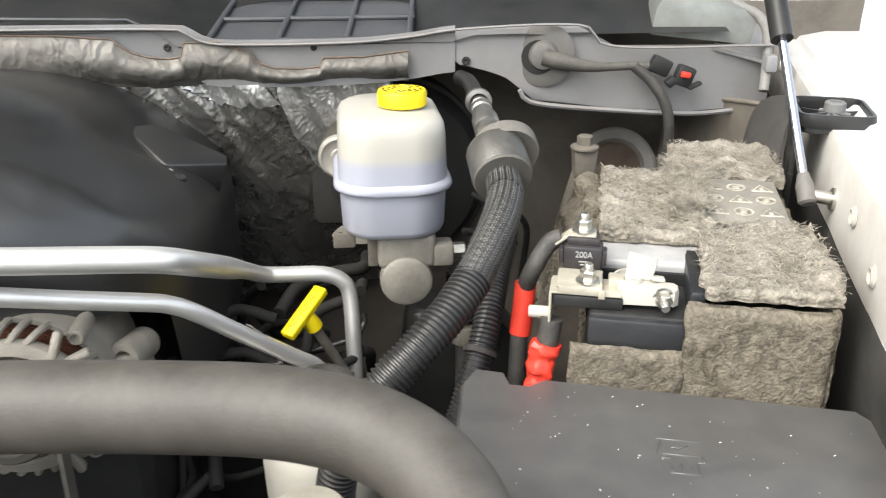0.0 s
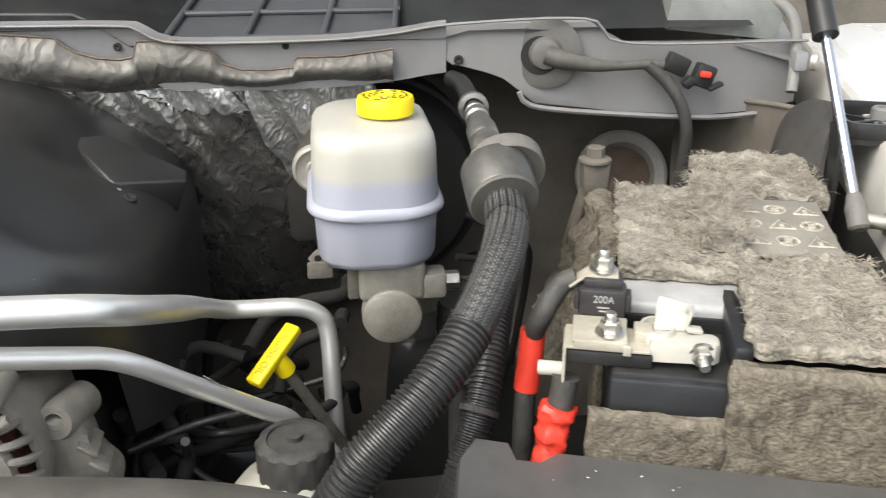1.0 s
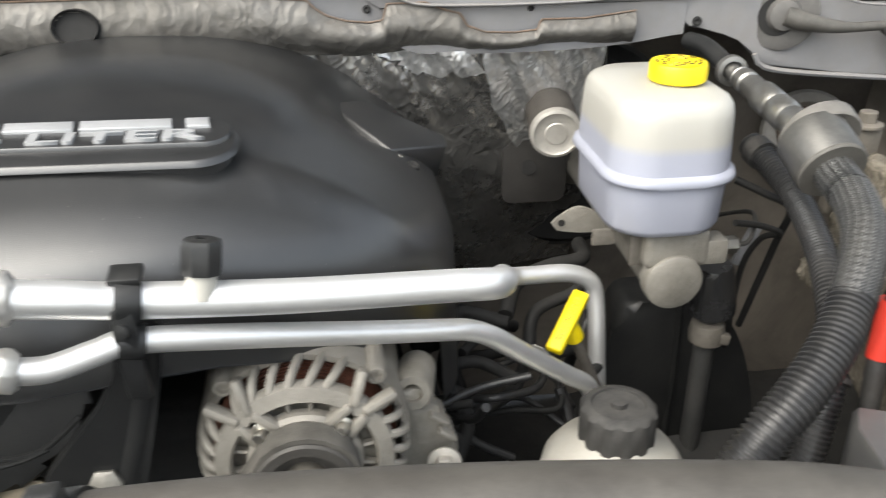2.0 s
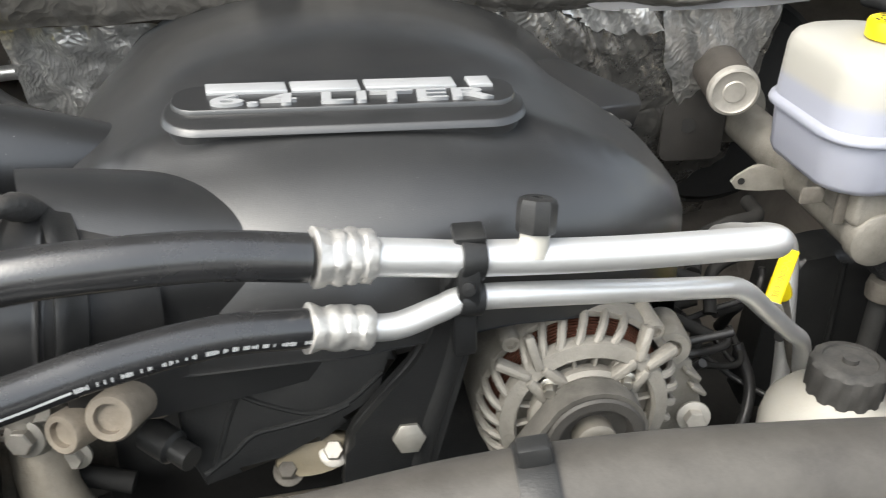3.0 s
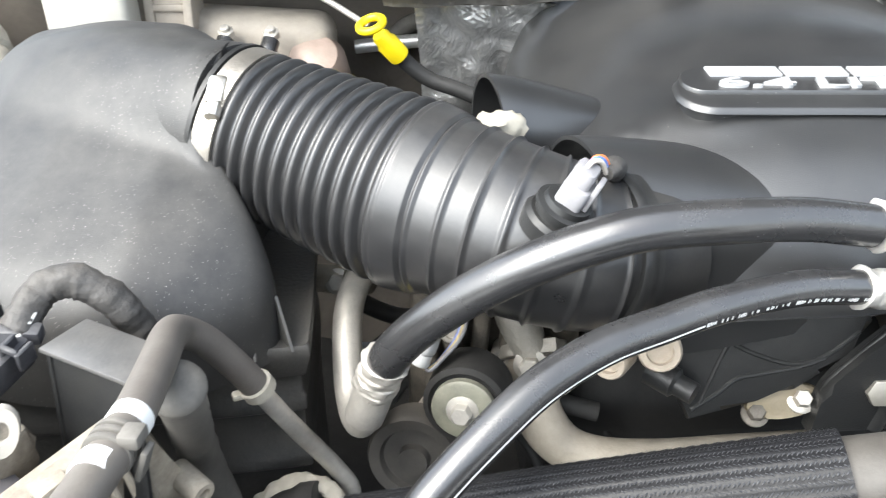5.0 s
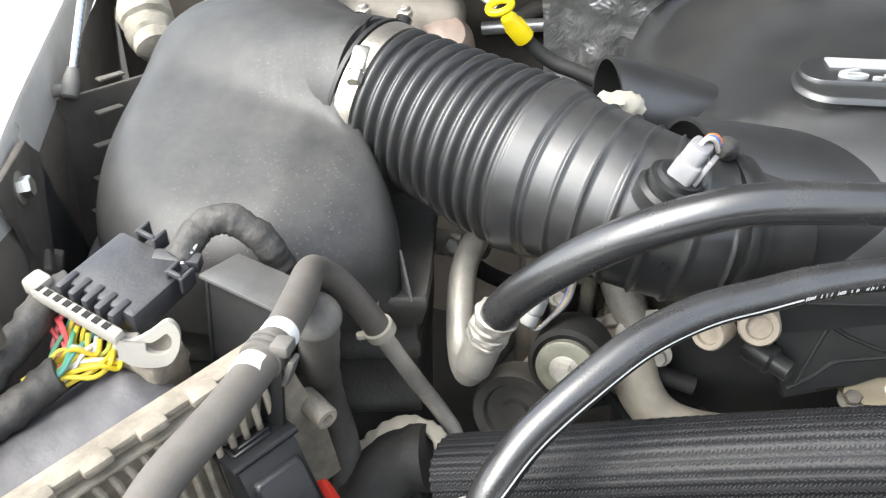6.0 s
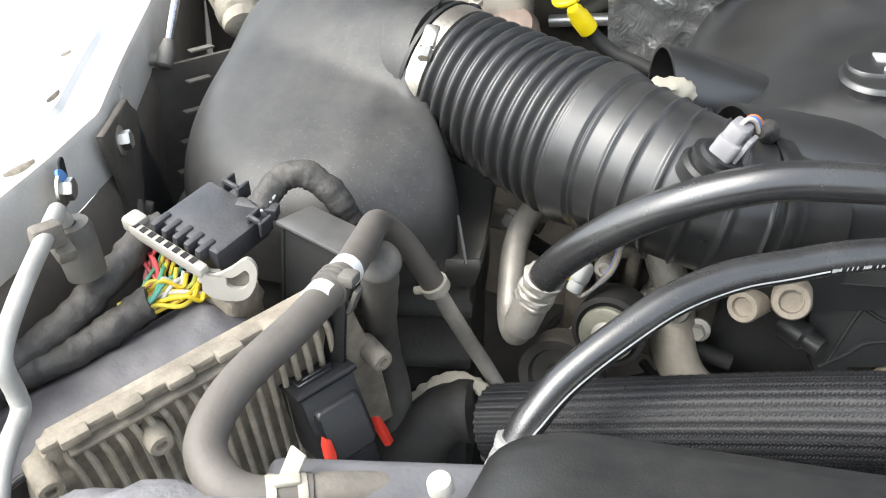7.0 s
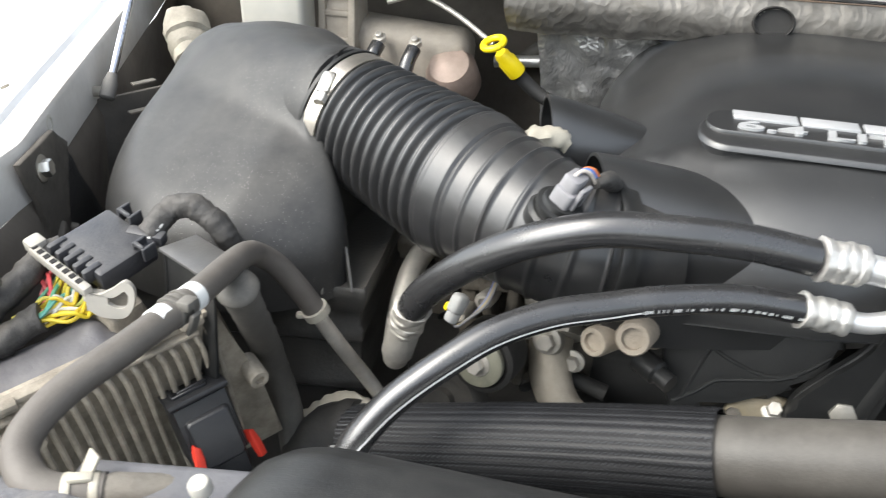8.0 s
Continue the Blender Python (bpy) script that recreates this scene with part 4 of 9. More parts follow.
    pl = smooth_curve([(-0.045, -0.06, 0), (-0.040, -0.022, 0), (-0.020, 0.006, 0), (0.004, 0.035, 0), (0.018, 0.070, 0), (0.022, 0.092, 0), (0.040, 0.090, 0), (0.040, 0.060, 0), (0.032, 0.020, 0), (0.022, -0.02, 0), (0.012, -0.06, 0)], 4)
    prism(bm, [(q.x, q.y) for q in pl], 0.014, EN @ pose(-0.008, -0.080, 1.362, 90, 0, 4), 0.004)
    arm = part("arm", bm, PLASTIC, br)
    bm = bmesh.new()
    am = EN @ pose(-0.008, -0.080, 1.362, 90, 0, 4)
    sweep(bm, smooth_curve([am @ Vector(c) for c in ((0.031, 0.088, 0.008), (0.031, 0.060, 0.008), (0.023, 0.022, 0.008), (0.012, -0.015, 0.008), (0.002, -0.058, 0.008))], 6), 0.0085, 14)
    part("rib", bm, PLASTIC, arm)
    bm = bmesh.new()
    sweep(bm, smooth_curve([am @ Vector(c) for c in ((-0.040, -0.050, 0.006), (-0.036, -0.020, 0.006), (-0.018, 0.004, 0.006), (0.004, 0.032, 0.006), (0.016, 0.062, 0.006))], 6), 0.0035, 10)
    part("rib", bm, PLASTIC, arm)
    q = Vector((-0.449, 0.563, 1.338))
    bm = bmesh.new()
    m = along(q, q + Vector((0.1, -0.9, 0.25)))
    lathe(bm, [(0.0165, -0.004), (0.0165, 0.0), (0.0145, 0.003), (0.011, 0.004)], m, 28)
    hexnut(bm, m @ pose(0, 0, 0.004), 0.0105, 0.010, False)
    part("bolt", bm, matte("dull_zinc", (0.27, 0.255, 0.225), 0.42, 0.5, dust=0.3), br, "zinc flange bolt")


def radiator_hose():
    top = thing("radiator_hose", (-0.3, 0.4, 1.45), "large grey rubber upper radiator hose with a ribbed sleeve", "hose")
    P = [(-0.79, 0.40, 1.318), (-0.74, 0.392, 1.341), (-0.66, 0.386, 1.373), (-0.58, 0.382, 1.401), (-0.528, 0.381, 1.4165), (-0.50, 0.381, 1.424), (-0.42, 0.387, 1.442), (-0.34, 0.394, 1.448), (-0.24, 0.399, 1.449), (-0.15, 0.399, 1.449), (-0.085, 0.394, 1.449), (-0.037, 0.380, 1.446), (-0.004, 0.355, 1.438), (0.013, 0.32, 1.425), (0.018, 0.26, 1.40), (0.018, 0.13, 1.34)]
    bm = bmesh.new()
    sweep(bm, smooth_curve(P[3:], 6), 0.0245, 36)
    part("hose", bm, COOLHOSE, top)
    bm = bmesh.new()
    path = even(smooth_curve(P[:5], 8), 0.0022)

    ring_seg = 112

    def ribs(bm, path, r):
        tang = [((path[min(i + 1, len(path) - 1)] - path[max(i - 1, 0)]).normalized()) for i in range(len(path))]
        rings = []
        for i, q in enumerate(path):
            side = tang[i].cross(Vector((0, 0, 1))).normalized()
            up = side.cross(tang[i])
            ring = []
            for k in range(ring_seg):
                a = 2 * math.pi * k / ring_seg
                rr = r + 0.00045 * math.cos(a * 28) + 0.00035 * math.cos(i * 2.1 + (k % 4) * math.pi / 2)
                ring.append(bm.verts.new(q + (side * math.cos(a) + up * math.sin(a)) * rr))
            rings.append(ring)
        for a, b in zip(rings, rings[1:]):
            for k in range(ring_seg):
                bm.faces.new((a[k], a[(k + 1) % ring_seg], b[(k + 1) % ring_seg], b[k]))
    ribs(bm, path, 0.0282)
    sleeve = part("sleeve", bm, SLEEVE, top, "black ribbed woven sleeve", sharp=80)
    # slanting threads in rows along the weave
    bm = bmesh.new()
    for i in range(1, len(path) - 1):
        t = (path[i + 1] - path[i - 1]).normalized()
        side = t.cross(Vector((0, 0, 1))).normalized()
        up = side.cross(t)
        for k in range(56):
            ang = 2 * math.pi * (k + 0.15 * (i % 2)) / 56
            o, w = side * math.cos(ang) + up * math.sin(ang), up * math.cos(ang) - side * math.sin(ang)
            lean = (0.00075 if k % 2 else -0.00065) * w
            lift = 0.0286 + (0.0004 if k % 2 == 0 else 0.0)
            c = path[i] + o * lift
            vs = [bm.verts.new(q) for q in (c - t * 0.0009 - lean - w * 0.00035, c - lean * 0.2 + o * 0.0006 - w * 0.00035, c + t * 0.0009 + lean - w * 0.00035, c + t * 0.0009 + lean + w * 0.00035, c + lean * 0.2 + o * 0.0006 + w * 0.00035, c - t * 0.0009 - lean + w * 0.00035)]
            bm.faces.new((vs[0], vs[1], vs[4], vs[5])), bm.faces.new((vs[1], vs[2], vs[3], vs[4]))
    tagged(part("thread", bm, matte("thread", (0.040, 0.041, 0.044), 0.42, var=0.4, scale=60, bump=0.05, spec=0.6), sleeve, "fine grey-black threads"), kind="stuff")
    # clip band
    bm = bmesh.new()
    q = Vector((-0.392, 0.3893, 1.4442))
    m = along(q, q + Vector((0.08, 0.003, 0.012)))
    lathe(bm, [(0.0242, -0.008), (0.0270, -0.008), (0.0276, -0.006), (0.0276, 0.006), (0.0270, 0.008), (0.0242, 0.008)], m, 36)
    block(bm, (0.010, 0.016, 0.014), m @ pose(0.0, 0.0275, 0.0), 0.002)
    part("clip", bm, PLASTIC, top, "black plastic retaining clip")


engine_block()
engine_cover()
alternator()
pipe_lines()
radiator_hose()


# ---- brake side ----
def brake_reservoir():
    c = Vector((-0.0535, 0.860, 0))
    top = thing("brake_fluid_reservoir", c + Vector((0, 0, 1.39)), "milky white brake fluid reservoir with a yellow cap", "reservoir")
    turn = Matrix.Translation(c) @ pose(0, 0, 0, 0, 0, 7)
    lay = []
    for w, d, r, z in ((0.084, 0.124, 0.034, 1.388), (0.096, 0.136, 0.036, 1.390), (0.101, 0.141, 0.036, 1.396), (0.104, 0.144, 0.036, 1.432), (0.105, 0.145, 0.036, 1.435), (0.114, 0.154, 0.038, 1.436), (0.1155, 0.1555, 0.038, 1.4385), (0.1135, 0.1535, 0.038, 1.443), (0.106, 0.146, 0.036, 1.445), (0.104, 0.144, 0.036, 1.475), (0.103, 0.143, 0.036, 1.489), (0.100, 0.140, 0.035, 1.497), (0.094, 0.134, 0.034, 1.502), (0.084, 0.124, 0.032, 1.505), (0.04, 0.06, 0.018, 1.507)):
        lay.append((rounded(w, d, min(r, w / 2 - 0.001), 10), z))
    bm = bmesh.new()
    stack(bm, lay, turn)
    part("tank", bm, MILKY, top, sharp=60)
    k = Vector((-0.040, 0.851, 1.502))
    bm = bmesh.new()
    lathe(bm, [(0.018, -0.004), (0.018, 0.009)], Matrix.Translation(k), 32)
    part("neck", bm, MILKY, top)
    bm = bmesh.new()
    prof = [(0.0225, 0.006), (0.0242, 0.0075), (0.0242, 0.019), (0.023, 0.0215), (0.0205, 0.0222), (0.0195, 0.0212), (0.016, 0.0212), (0.0155, 0.022), (0.0118, 0.022), (0.0115, 0.0212), (0.0075, 0.0212), (0.007, 0.022), (0, 0.022)]
    lathe(bm, prof, Matrix.Translation(k), 48)
    cap = part("cap", bm, YELLOW, top, "yellow screw cap with dark print")
    for r in (0.0180, 0.0135, 0.009):
        for j in range(10):
            if (j * 7 + int(r * 1000)) % 4 == 0:
                continue
            a = j * 36 + r * 4000
            bm = bmesh.new()
            block(bm, (0.0016, 0.0065 * r / 0.018, 0.0004), Matrix.Translation(k) @ pose(0, 0, 0.0222, 0, 0, a) @ pose(r, 0, 0), 0)
            part("print_bar", bm, matte("dark_print", (0.05, 0.04, 0.02), 0.6) if "dark_print" not in bpy.data.materials else bpy.data.materials["dark_print"], cap)


def master_cylinder():
    top = thing("brake_master_cylinder", (-0.035, 0.85, 1.34), "dull cast metal brake master cylinder under the reservoir", "master cylinder")
    a, b = Vector((-0.036, 0.800, 1.341)), Vector((-0.075, 1.16, 1.352))
    bm = bmesh.new()
    m = along(a, b)
    lathe(bm, [(0.0, -0.001), (0.022, -0.001), (0.0255, 0.001), (0.0262, 0.004), (0.0262, 0.016), (0.0235, 0.018), (0.0235, 0.30), (0.04, 0.31), (0.04, 0.37)], m, 36)
    body = part("barrel", bm, GREYCAST, top)
    bm = bmesh.new()
    block(bm, (0.058, 0.085, 0.036), Matrix.Translation((-0.040, 0.845, 1.372)) @ pose(0, 0, 0, 0, 0, 7), 0.006, 3)
    part("bridge", bm, GREYCAST, top)
    bm = bmesh.new()
    block(bm, (0.032, 0.024, 0.024), pose(-0.006, 0.820, 1.366, 0, 0, 7), 0.004, 2)
    part("port_boss", bm, GREYCAST, top)
    bm = bmesh.new()
    hexnut(bm, along((0.008, 0.822, 1.367), (0.05, 0.828, 1.367)), 0.008, 0.014, False)
    part("fitting", bm, STEEL, top, "steel pipe fitting")
    bm = bmesh.new()
    block(bm, (0.022, 0.004, 0.016), pose(-0.098, 0.815, 1.380, 0, 0, 7), 0.002)
    block(bm, (0.010, 0.006, 0.035), pose(-0.070, 0.815, 1.370, 0, 0, 7), 0.002)
    part("bracket_tab", bm, IRON, top)
    # brake line
    bm = bmesh.new()
    sweep(bm, smooth_curve([(0.02, 0.824, 1.367), (0.034, 0.83, 1.366), (0.046, 0.85, 1.372), (0.055, 0.88, 1.372), (0.05, 0.91, 1.36), (0.03, 0.96, 1.33)], 6), 0.0022, 10)
    part("brake_line", bm, DARKMETAL, top)


def booster():
    bm = bmesh.new()
    lathe(bm, [(0.05, 0), (0.12, 0.01), (0.135, 0.03), (0.135, 0.09), (0.10, 0.12)], along((-0.07, 1.13, 1.34), (-0.09, 1.3, 1.35)), 48)
    drum = thing("brake_booster", (-0.07, 1.13, 1.22), "black brake booster drum on the firewall", "brake booster")
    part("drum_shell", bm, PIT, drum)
    bm = bmesh.new()
    lathe(bm, [(0.133, 0.028), (0.139, 0.030), (0.139, 0.038), (0.133, 0.040)], along((-0.07, 1.13, 1.34), (-0.09, 1.3, 1.35)), 48, caps=False)
    part("crimp_rim", bm, DARKMETAL, drum)
    for sx in (-1, 1):
        q = Vector((-0.07 + 0.04 * sx, 1.128, 1.34))
        bolt(drum, q, q + Vector((0, -1, 0)), 0.007, DARKMETAL, "stud")
    top = thing("clutch_cylinder", (-0.117, 1.11, 1.43), "grey metal cylinder with a bright end cap and a bracket", "cylinder")
    a, b = Vector((-0.116, 1.13, 1.431)), Vector((-0.118, 0.983, 1.416))
    bm = bmesh.new()
    lathe(bm, [(0.040, 0), (0.040, 0.03), (0.034, 0.04), (0.026, 0.05), (0.0265, 0.130), (0.027, 0.134), (0.027, 0.140), (0.024, 0.141)], along(a, b), 36)
    part("barrel", bm, matte("brown_steel", (0.075, 0.066, 0.057), 0.55, 0.3, var=0.25, scale=40, bump=0.2, dust=0.25, dustcol=(0.16, 0.14, 0.12)), top)
    bm = bmesh.new()
    lathe(bm, [(0.0255, 0.139), (0.0270, 0.1405), (0.0270, 0.144), (0.026, 0.147), (0.023, 0.148), (0.021, 0.1465), (0.012, 0.1465), (0.011, 0.1475), (0, 0.1475)], along(a, b), 40)
    part("end_cap", bm, DULLALU, top, "bright aluminium end cap")
    bm = bmesh.new()
    o = rounded(0.075, 0.16, 0.012, 4)
    prism(bm, o, 0.006, pose(-0.128, 1.072, 1.386, 90, 0, 7), 0.001)
    plate = part("bracket", bm, matte("bracket_steel", (0.045, 0.042, 0.039), 0.6, 0.4, dust=0.25, dustcol=(0.12, 0.105, 0.09)), top)
    bm = bmesh.new()
    lathe(bm, [(0.009, 0), (0.009, 0.001), (0, 0.001)], along((-0.135, 1.0645, 1.350), (-0.147, 0.96, 1.350)), 20)
    part("hole", bm, PIT, plate)


def hydraulic_hose():
    top = thing("brake_hydraulic_hose", (0.05, 0.85, 1.48), "braided black hose with a foam sleeve and steel fitting", "hose")
    a, b = Vector((0.0476, 0.776, 1.4825)), Vector((0.0526, 0.742, 1.4680))
    d = (b - a).length
    bm = bmesh.new()
    lathe(bm, [(0.012, -0.001), (0.0255, 0), (0.0272, 0.002), (0.0272, d - 0.002), (0.0258, d), (0.013, d + 0.0005)], along(a, b), 40)
    part("foam_sleeve", bm, matte("faced_sleeve", (0.075, 0.073, 0.069), 0.36, 0.4, var=0.25, scale=25, dust=0.25), top, "pale faced insulating sleeve")
    bm = bmesh.new()
    lathe(bm, [(0.013, -0.001), (0.0262, -0.001), (0.0266, 0.001), (0.0255, 0.0026), (0.013, 0.0026)], along(b, b + (b - a)), 40)
    part("sleeve_end", bm, OLDRUBBER, top, "dark rubber sleeve end")
    bm = bmesh.new()
    back = a + Vector((0.0085, 0.008, 0.0005))
    lathe(bm, [(0.006, -0.004), (0.0285, -0.004), (0.0305, -0.002), (0.0305, 0.010), (0.029, 0.012), (0.027, 0.011), (0.006, 0.004)], along(back, back + (b - a)), 40)
    part("backing_disc", bm, matte("disc_grey", (0.115, 0.108, 0.098), 0.6, var=0.25, dust=0.4), top, "pale round shield")
    bm = bmesh.new()
    f = Vector((0.0395, 0.925, 1.4905))
    lathe(bm, [(0.010, 0), (0.0105, 0.005), (0.0092, 0.006), (0.0112, 0.010), (0.0112, 0.022), (0.0092, 0.024), (0.0112, 0.03), (0.0112, 0.05), (0.0135, 0.054), (0.0135, 0.080), (0.011, 0.084), (0.0135, 0.088), (0.0135, 0.105), (0.011, 0.110), (0.0128, 0.114), (0.0128, 0.132), (0.012, 0.15)], along(f, a), 24)
    part("crimp_fitting", bm, FITTING, top, "dull steel crimp fitting")
    bm = bmesh.new()
    m = along((0.0385, 0.946, 1.4905), (0.0405, 0.92, 1.4900))
    lathe(bm, [(0.010, -0.003), (0.0145, -0.003), (0.0145, 0.004), (0.010, 0.005), (0.010, -0.003)], m, 28)
    lathe(bm, [(0.0075, -0.03), (0.0075, 0.03)], m, 16)
    part("nut", bm, FITTING, top, "bright collar nut")
    bm = bmesh.new()
    sweep(bm, smooth_curve([(0.038, 0.95, 1.491), (0.03, 1.0, 1.500), (0.02, 1.03, 1.50)], 5), 0.009, 14)
    part("stub", bm, PLASTIC, top)
    # braided sheath
    P = [(0.0515, 0.750, 1.4705), (0.0530, 0.728, 1.4650), (0.0520, 0.700, 1.4620), (0.0450, 0.664, 1.4540), (0.0340, 0.638, 1.4400), (0.0230, 0.620, 1.4245)]
    path = even(smooth_curve(P, 10), 0.0016)
    bm = bmesh.new()
    seg = 48
    tang = [((path[min(i + 1, len(path) - 1)] - path[max(i - 1, 0)]).normalized()) for i in range(len(path))]
    rings = []
    for i, q in enumerate(path):
        side = tang[i].cross(Vector((0, 0, 1))).normalized()
        up = side.cross(tang[i])
        rings.append([bm.verts.new(q + (side * math.cos(2 * math.pi * k / seg) + up * math.sin(2 * math.pi * k / seg)) * (0.0142 + 0.0008 * math.sin(k * 2 * math.pi / 6 + i * 0.9) * math.sin(k * 2 * math.pi / 6 - i * 0.9))) for k in range(seg)])
    for a2, b2 in zip(rings, rings[1:]):
        for k in range(seg):
            bm.faces.new((a2[k], a2[(k + 1) % seg], b2[(k + 1) % seg], b2[k]))
    sheath = part("braided_sheath", bm, matte("braid", (0.022, 0.022, 0.022), 0.45, var=0.3, scale=200, bump=0.2, dust=0.12), top, "dark grey braided sheath", sharp=80)
    bm = bmesh.new()
    fine = even(smooth_curve(P, 10), 0.0026)
    for i in range(1, len(fine) - 1):
        t = (fine[i + 1] - fine[i - 1]).normalized()
        side = t.cross(Vector((0, 0, 1))).normalized()
        up = side.cross(t)
        for k in range(34):
            ang = 2 * math.pi * k / 34
            o, w = side * math.cos(ang) + up * math.sin(ang), up * math.cos(ang) - side * math.sin(ang)
            lean = (0.0008 if k % 2 else -0.0008) * w
            c = fine[i] + o * 0.0151 + t * (0.0013 if k % 2 else 0.0)
            vs = [bm.verts.new(q) for q in (c - t * 0.0011 - lean - w * 0.0003, c + o * 0.0006 - w * 0.0003, c + t * 0.0011 + lean - w * 0.0003, c + t * 0.0011 + lean + w * 0.0003, c + o * 0.0006 + w * 0.0003, c - t * 0.0011 - lean + w * 0.0003)]
            bm.faces.new((vs[0], vs[1], vs[4], vs[5])), bm.faces.new((vs[1], vs[2], vs[3], vs[4]))
    tagged(part("thread", bm, matte("braid_thread", (0.11, 0.11, 0.108), 0.45, var=0.4, scale=60, bump=0.05, dust=0.2), sheath, "fine grey threads"), kind="stuff")
    # cable tie
    bm = bmesh.new()
    lathe(bm, [(0.0145, -0.002), (0.0156, -0.002), (0.0156, 0.002), (0.0145, 0.002)], along((0.0526, 0.711, 1.4629), (0.0516, 0.698, 1.4617)), 28)
    part("cable_tie", bm, PLASTIC, top)

    def conduit(P, r, pitch=0.0042):
        path = even(smooth_curve(P, 10), pitch / 4)
        bm = bmesh.new()
        n = len(path)
        sweep(bm, path, 0.01, 22)
        # ring profile
        prof = (1.0, 1.0, 0.87, 0.87)
        bm.verts.ensure_lookup_table()
        for i in range(n):
            for k in range(22):
                v = bm.verts[i * 22 + k]
                v.co = path[i] + (v.co - path[i]) / 0.01 * r * prof[i % 4]
        return bm
    bm = conduit([(0.0235, 0.621, 1.4250), (0.004, 0.596, 1.406), (-0.020, 0.575, 1.386), (-0.046, 0.560, 1.362), (-0.066, 0.552, 1.33), (-0.08, 0.55, 1.29), (-0.085, 0.56, 1.22)], 0.0155)
    part("corrugated_conduit", bm, CONDUIT, top, "black corrugated conduit", sharp=50)
    second = thing("wiring_conduit", (0.03, 0.63, 1.36), "black corrugated wiring conduit beside the battery", "conduit")
    bm = conduit([(0.048, 0.895, 1.435), (0.054, 0.875, 1.430), (0.063, 0.82, 1.416), (0.057, 0.760, 1.408), (0.0485, 0.712, 1.400), (0.040, 0.668, 1.380), (0.031, 0.640, 1.352), (0.018, 0.620, 1.315), (0.002, 0.605, 1.26), (-0.005, 0.60, 1.18)], 0.0118, 0.0038)
    part("tube", bm, CONDUIT, second, sharp=50)
    for a, b in (((0.050, 0.888, 1.4333), (0.054, 0.875, 1.430)), ((0.0312, 0.6405, 1.3525), (0.0298, 0.6375, 1.3485))):
        bm = bmesh.new()
        d = (Vector(b) - Vector(a)).length
        lathe(bm, [(0.0115, 0), (0.0142, 0.0004), (0.0142, d - 0.0004), (0.0115, d)], along(a, b), 28)
        part("tape_wrap", bm, TAPE, second)


def engine_dipstick():
    top = thing("oil_dipstick", (-0.125, 0.762, 1.32), "yellow T-shaped oil dipstick handle with raised letters", "dipstick")
    a, b = Vector((-0.1480, 0.7430, 1.3100)), Vector((-0.1190, 0.787, 1.340))
    mid = (a + b) / 2
    d = (b - a).length
    ax = (b - a).normalized()
    face = Vector((-0.35, -0.75, 0.55))
    face = (face - ax * face.dot(ax)).normalized()
    w = face.cross(ax)
    m = Matrix((( *ax, 0), (*w, 0), (*face, 0), (0, 0, 0, 1))).transposed()
    m.translation = mid
    bm = bmesh.new()
    block(bm, (d, 0.0145, 0.009), m, 0.0022, 3)
    bar = part("handle", bm, YELLOW, top)
    bm = bmesh.new()
    stem = mid - face * 0.002
    lathe(bm, [(0.0065, 0), (0.0075, 0.006), (0.0085, 0.014), (0.0085, 0.02)], along(stem, stem + Vector((0.25, 0.2, -0.6))), 20)
    part("collar", bm, YELLOW, top)
    bm = bmesh.new()
    sweep(bm, [stem + Vector((0.25, 0.2, -0.6)) * k for k in (0.02, 0.1, 0.3)], 0.005, 12)
    part("tube", bm, IRON, top)
    fc = bpy.data.curves.new("lettering", "FONT")
    fc.body, fc.size, fc.extrude, fc.align_x, fc.align_y = "ENGINE OIL", 0.0085, 0.0005, "CENTER", "CENTER"
    tmp = new("lettering", fc)
    bpy.context.view_layer.update()
    me = bpy.data.meshes.new_from_object(tmp.evaluated_get(bpy.context.evaluated_depsgraph_get()))
    bpy.data.objects.remove(tmp)
    me.transform(m @ pose(0, 0, 0.0046, 0, 0, 180))
    me.materials.clear()
    me.materials.append(matte("yellow_dark", (0.50, 0.36, 0.02), 0.5))
    ob = new("lettering", me)
    ob.parent = bar
    ob.matrix_parent_inverse = (top.matrix_world @ bar.matrix_parent_inverse @ bar.matrix_basis).inverted()


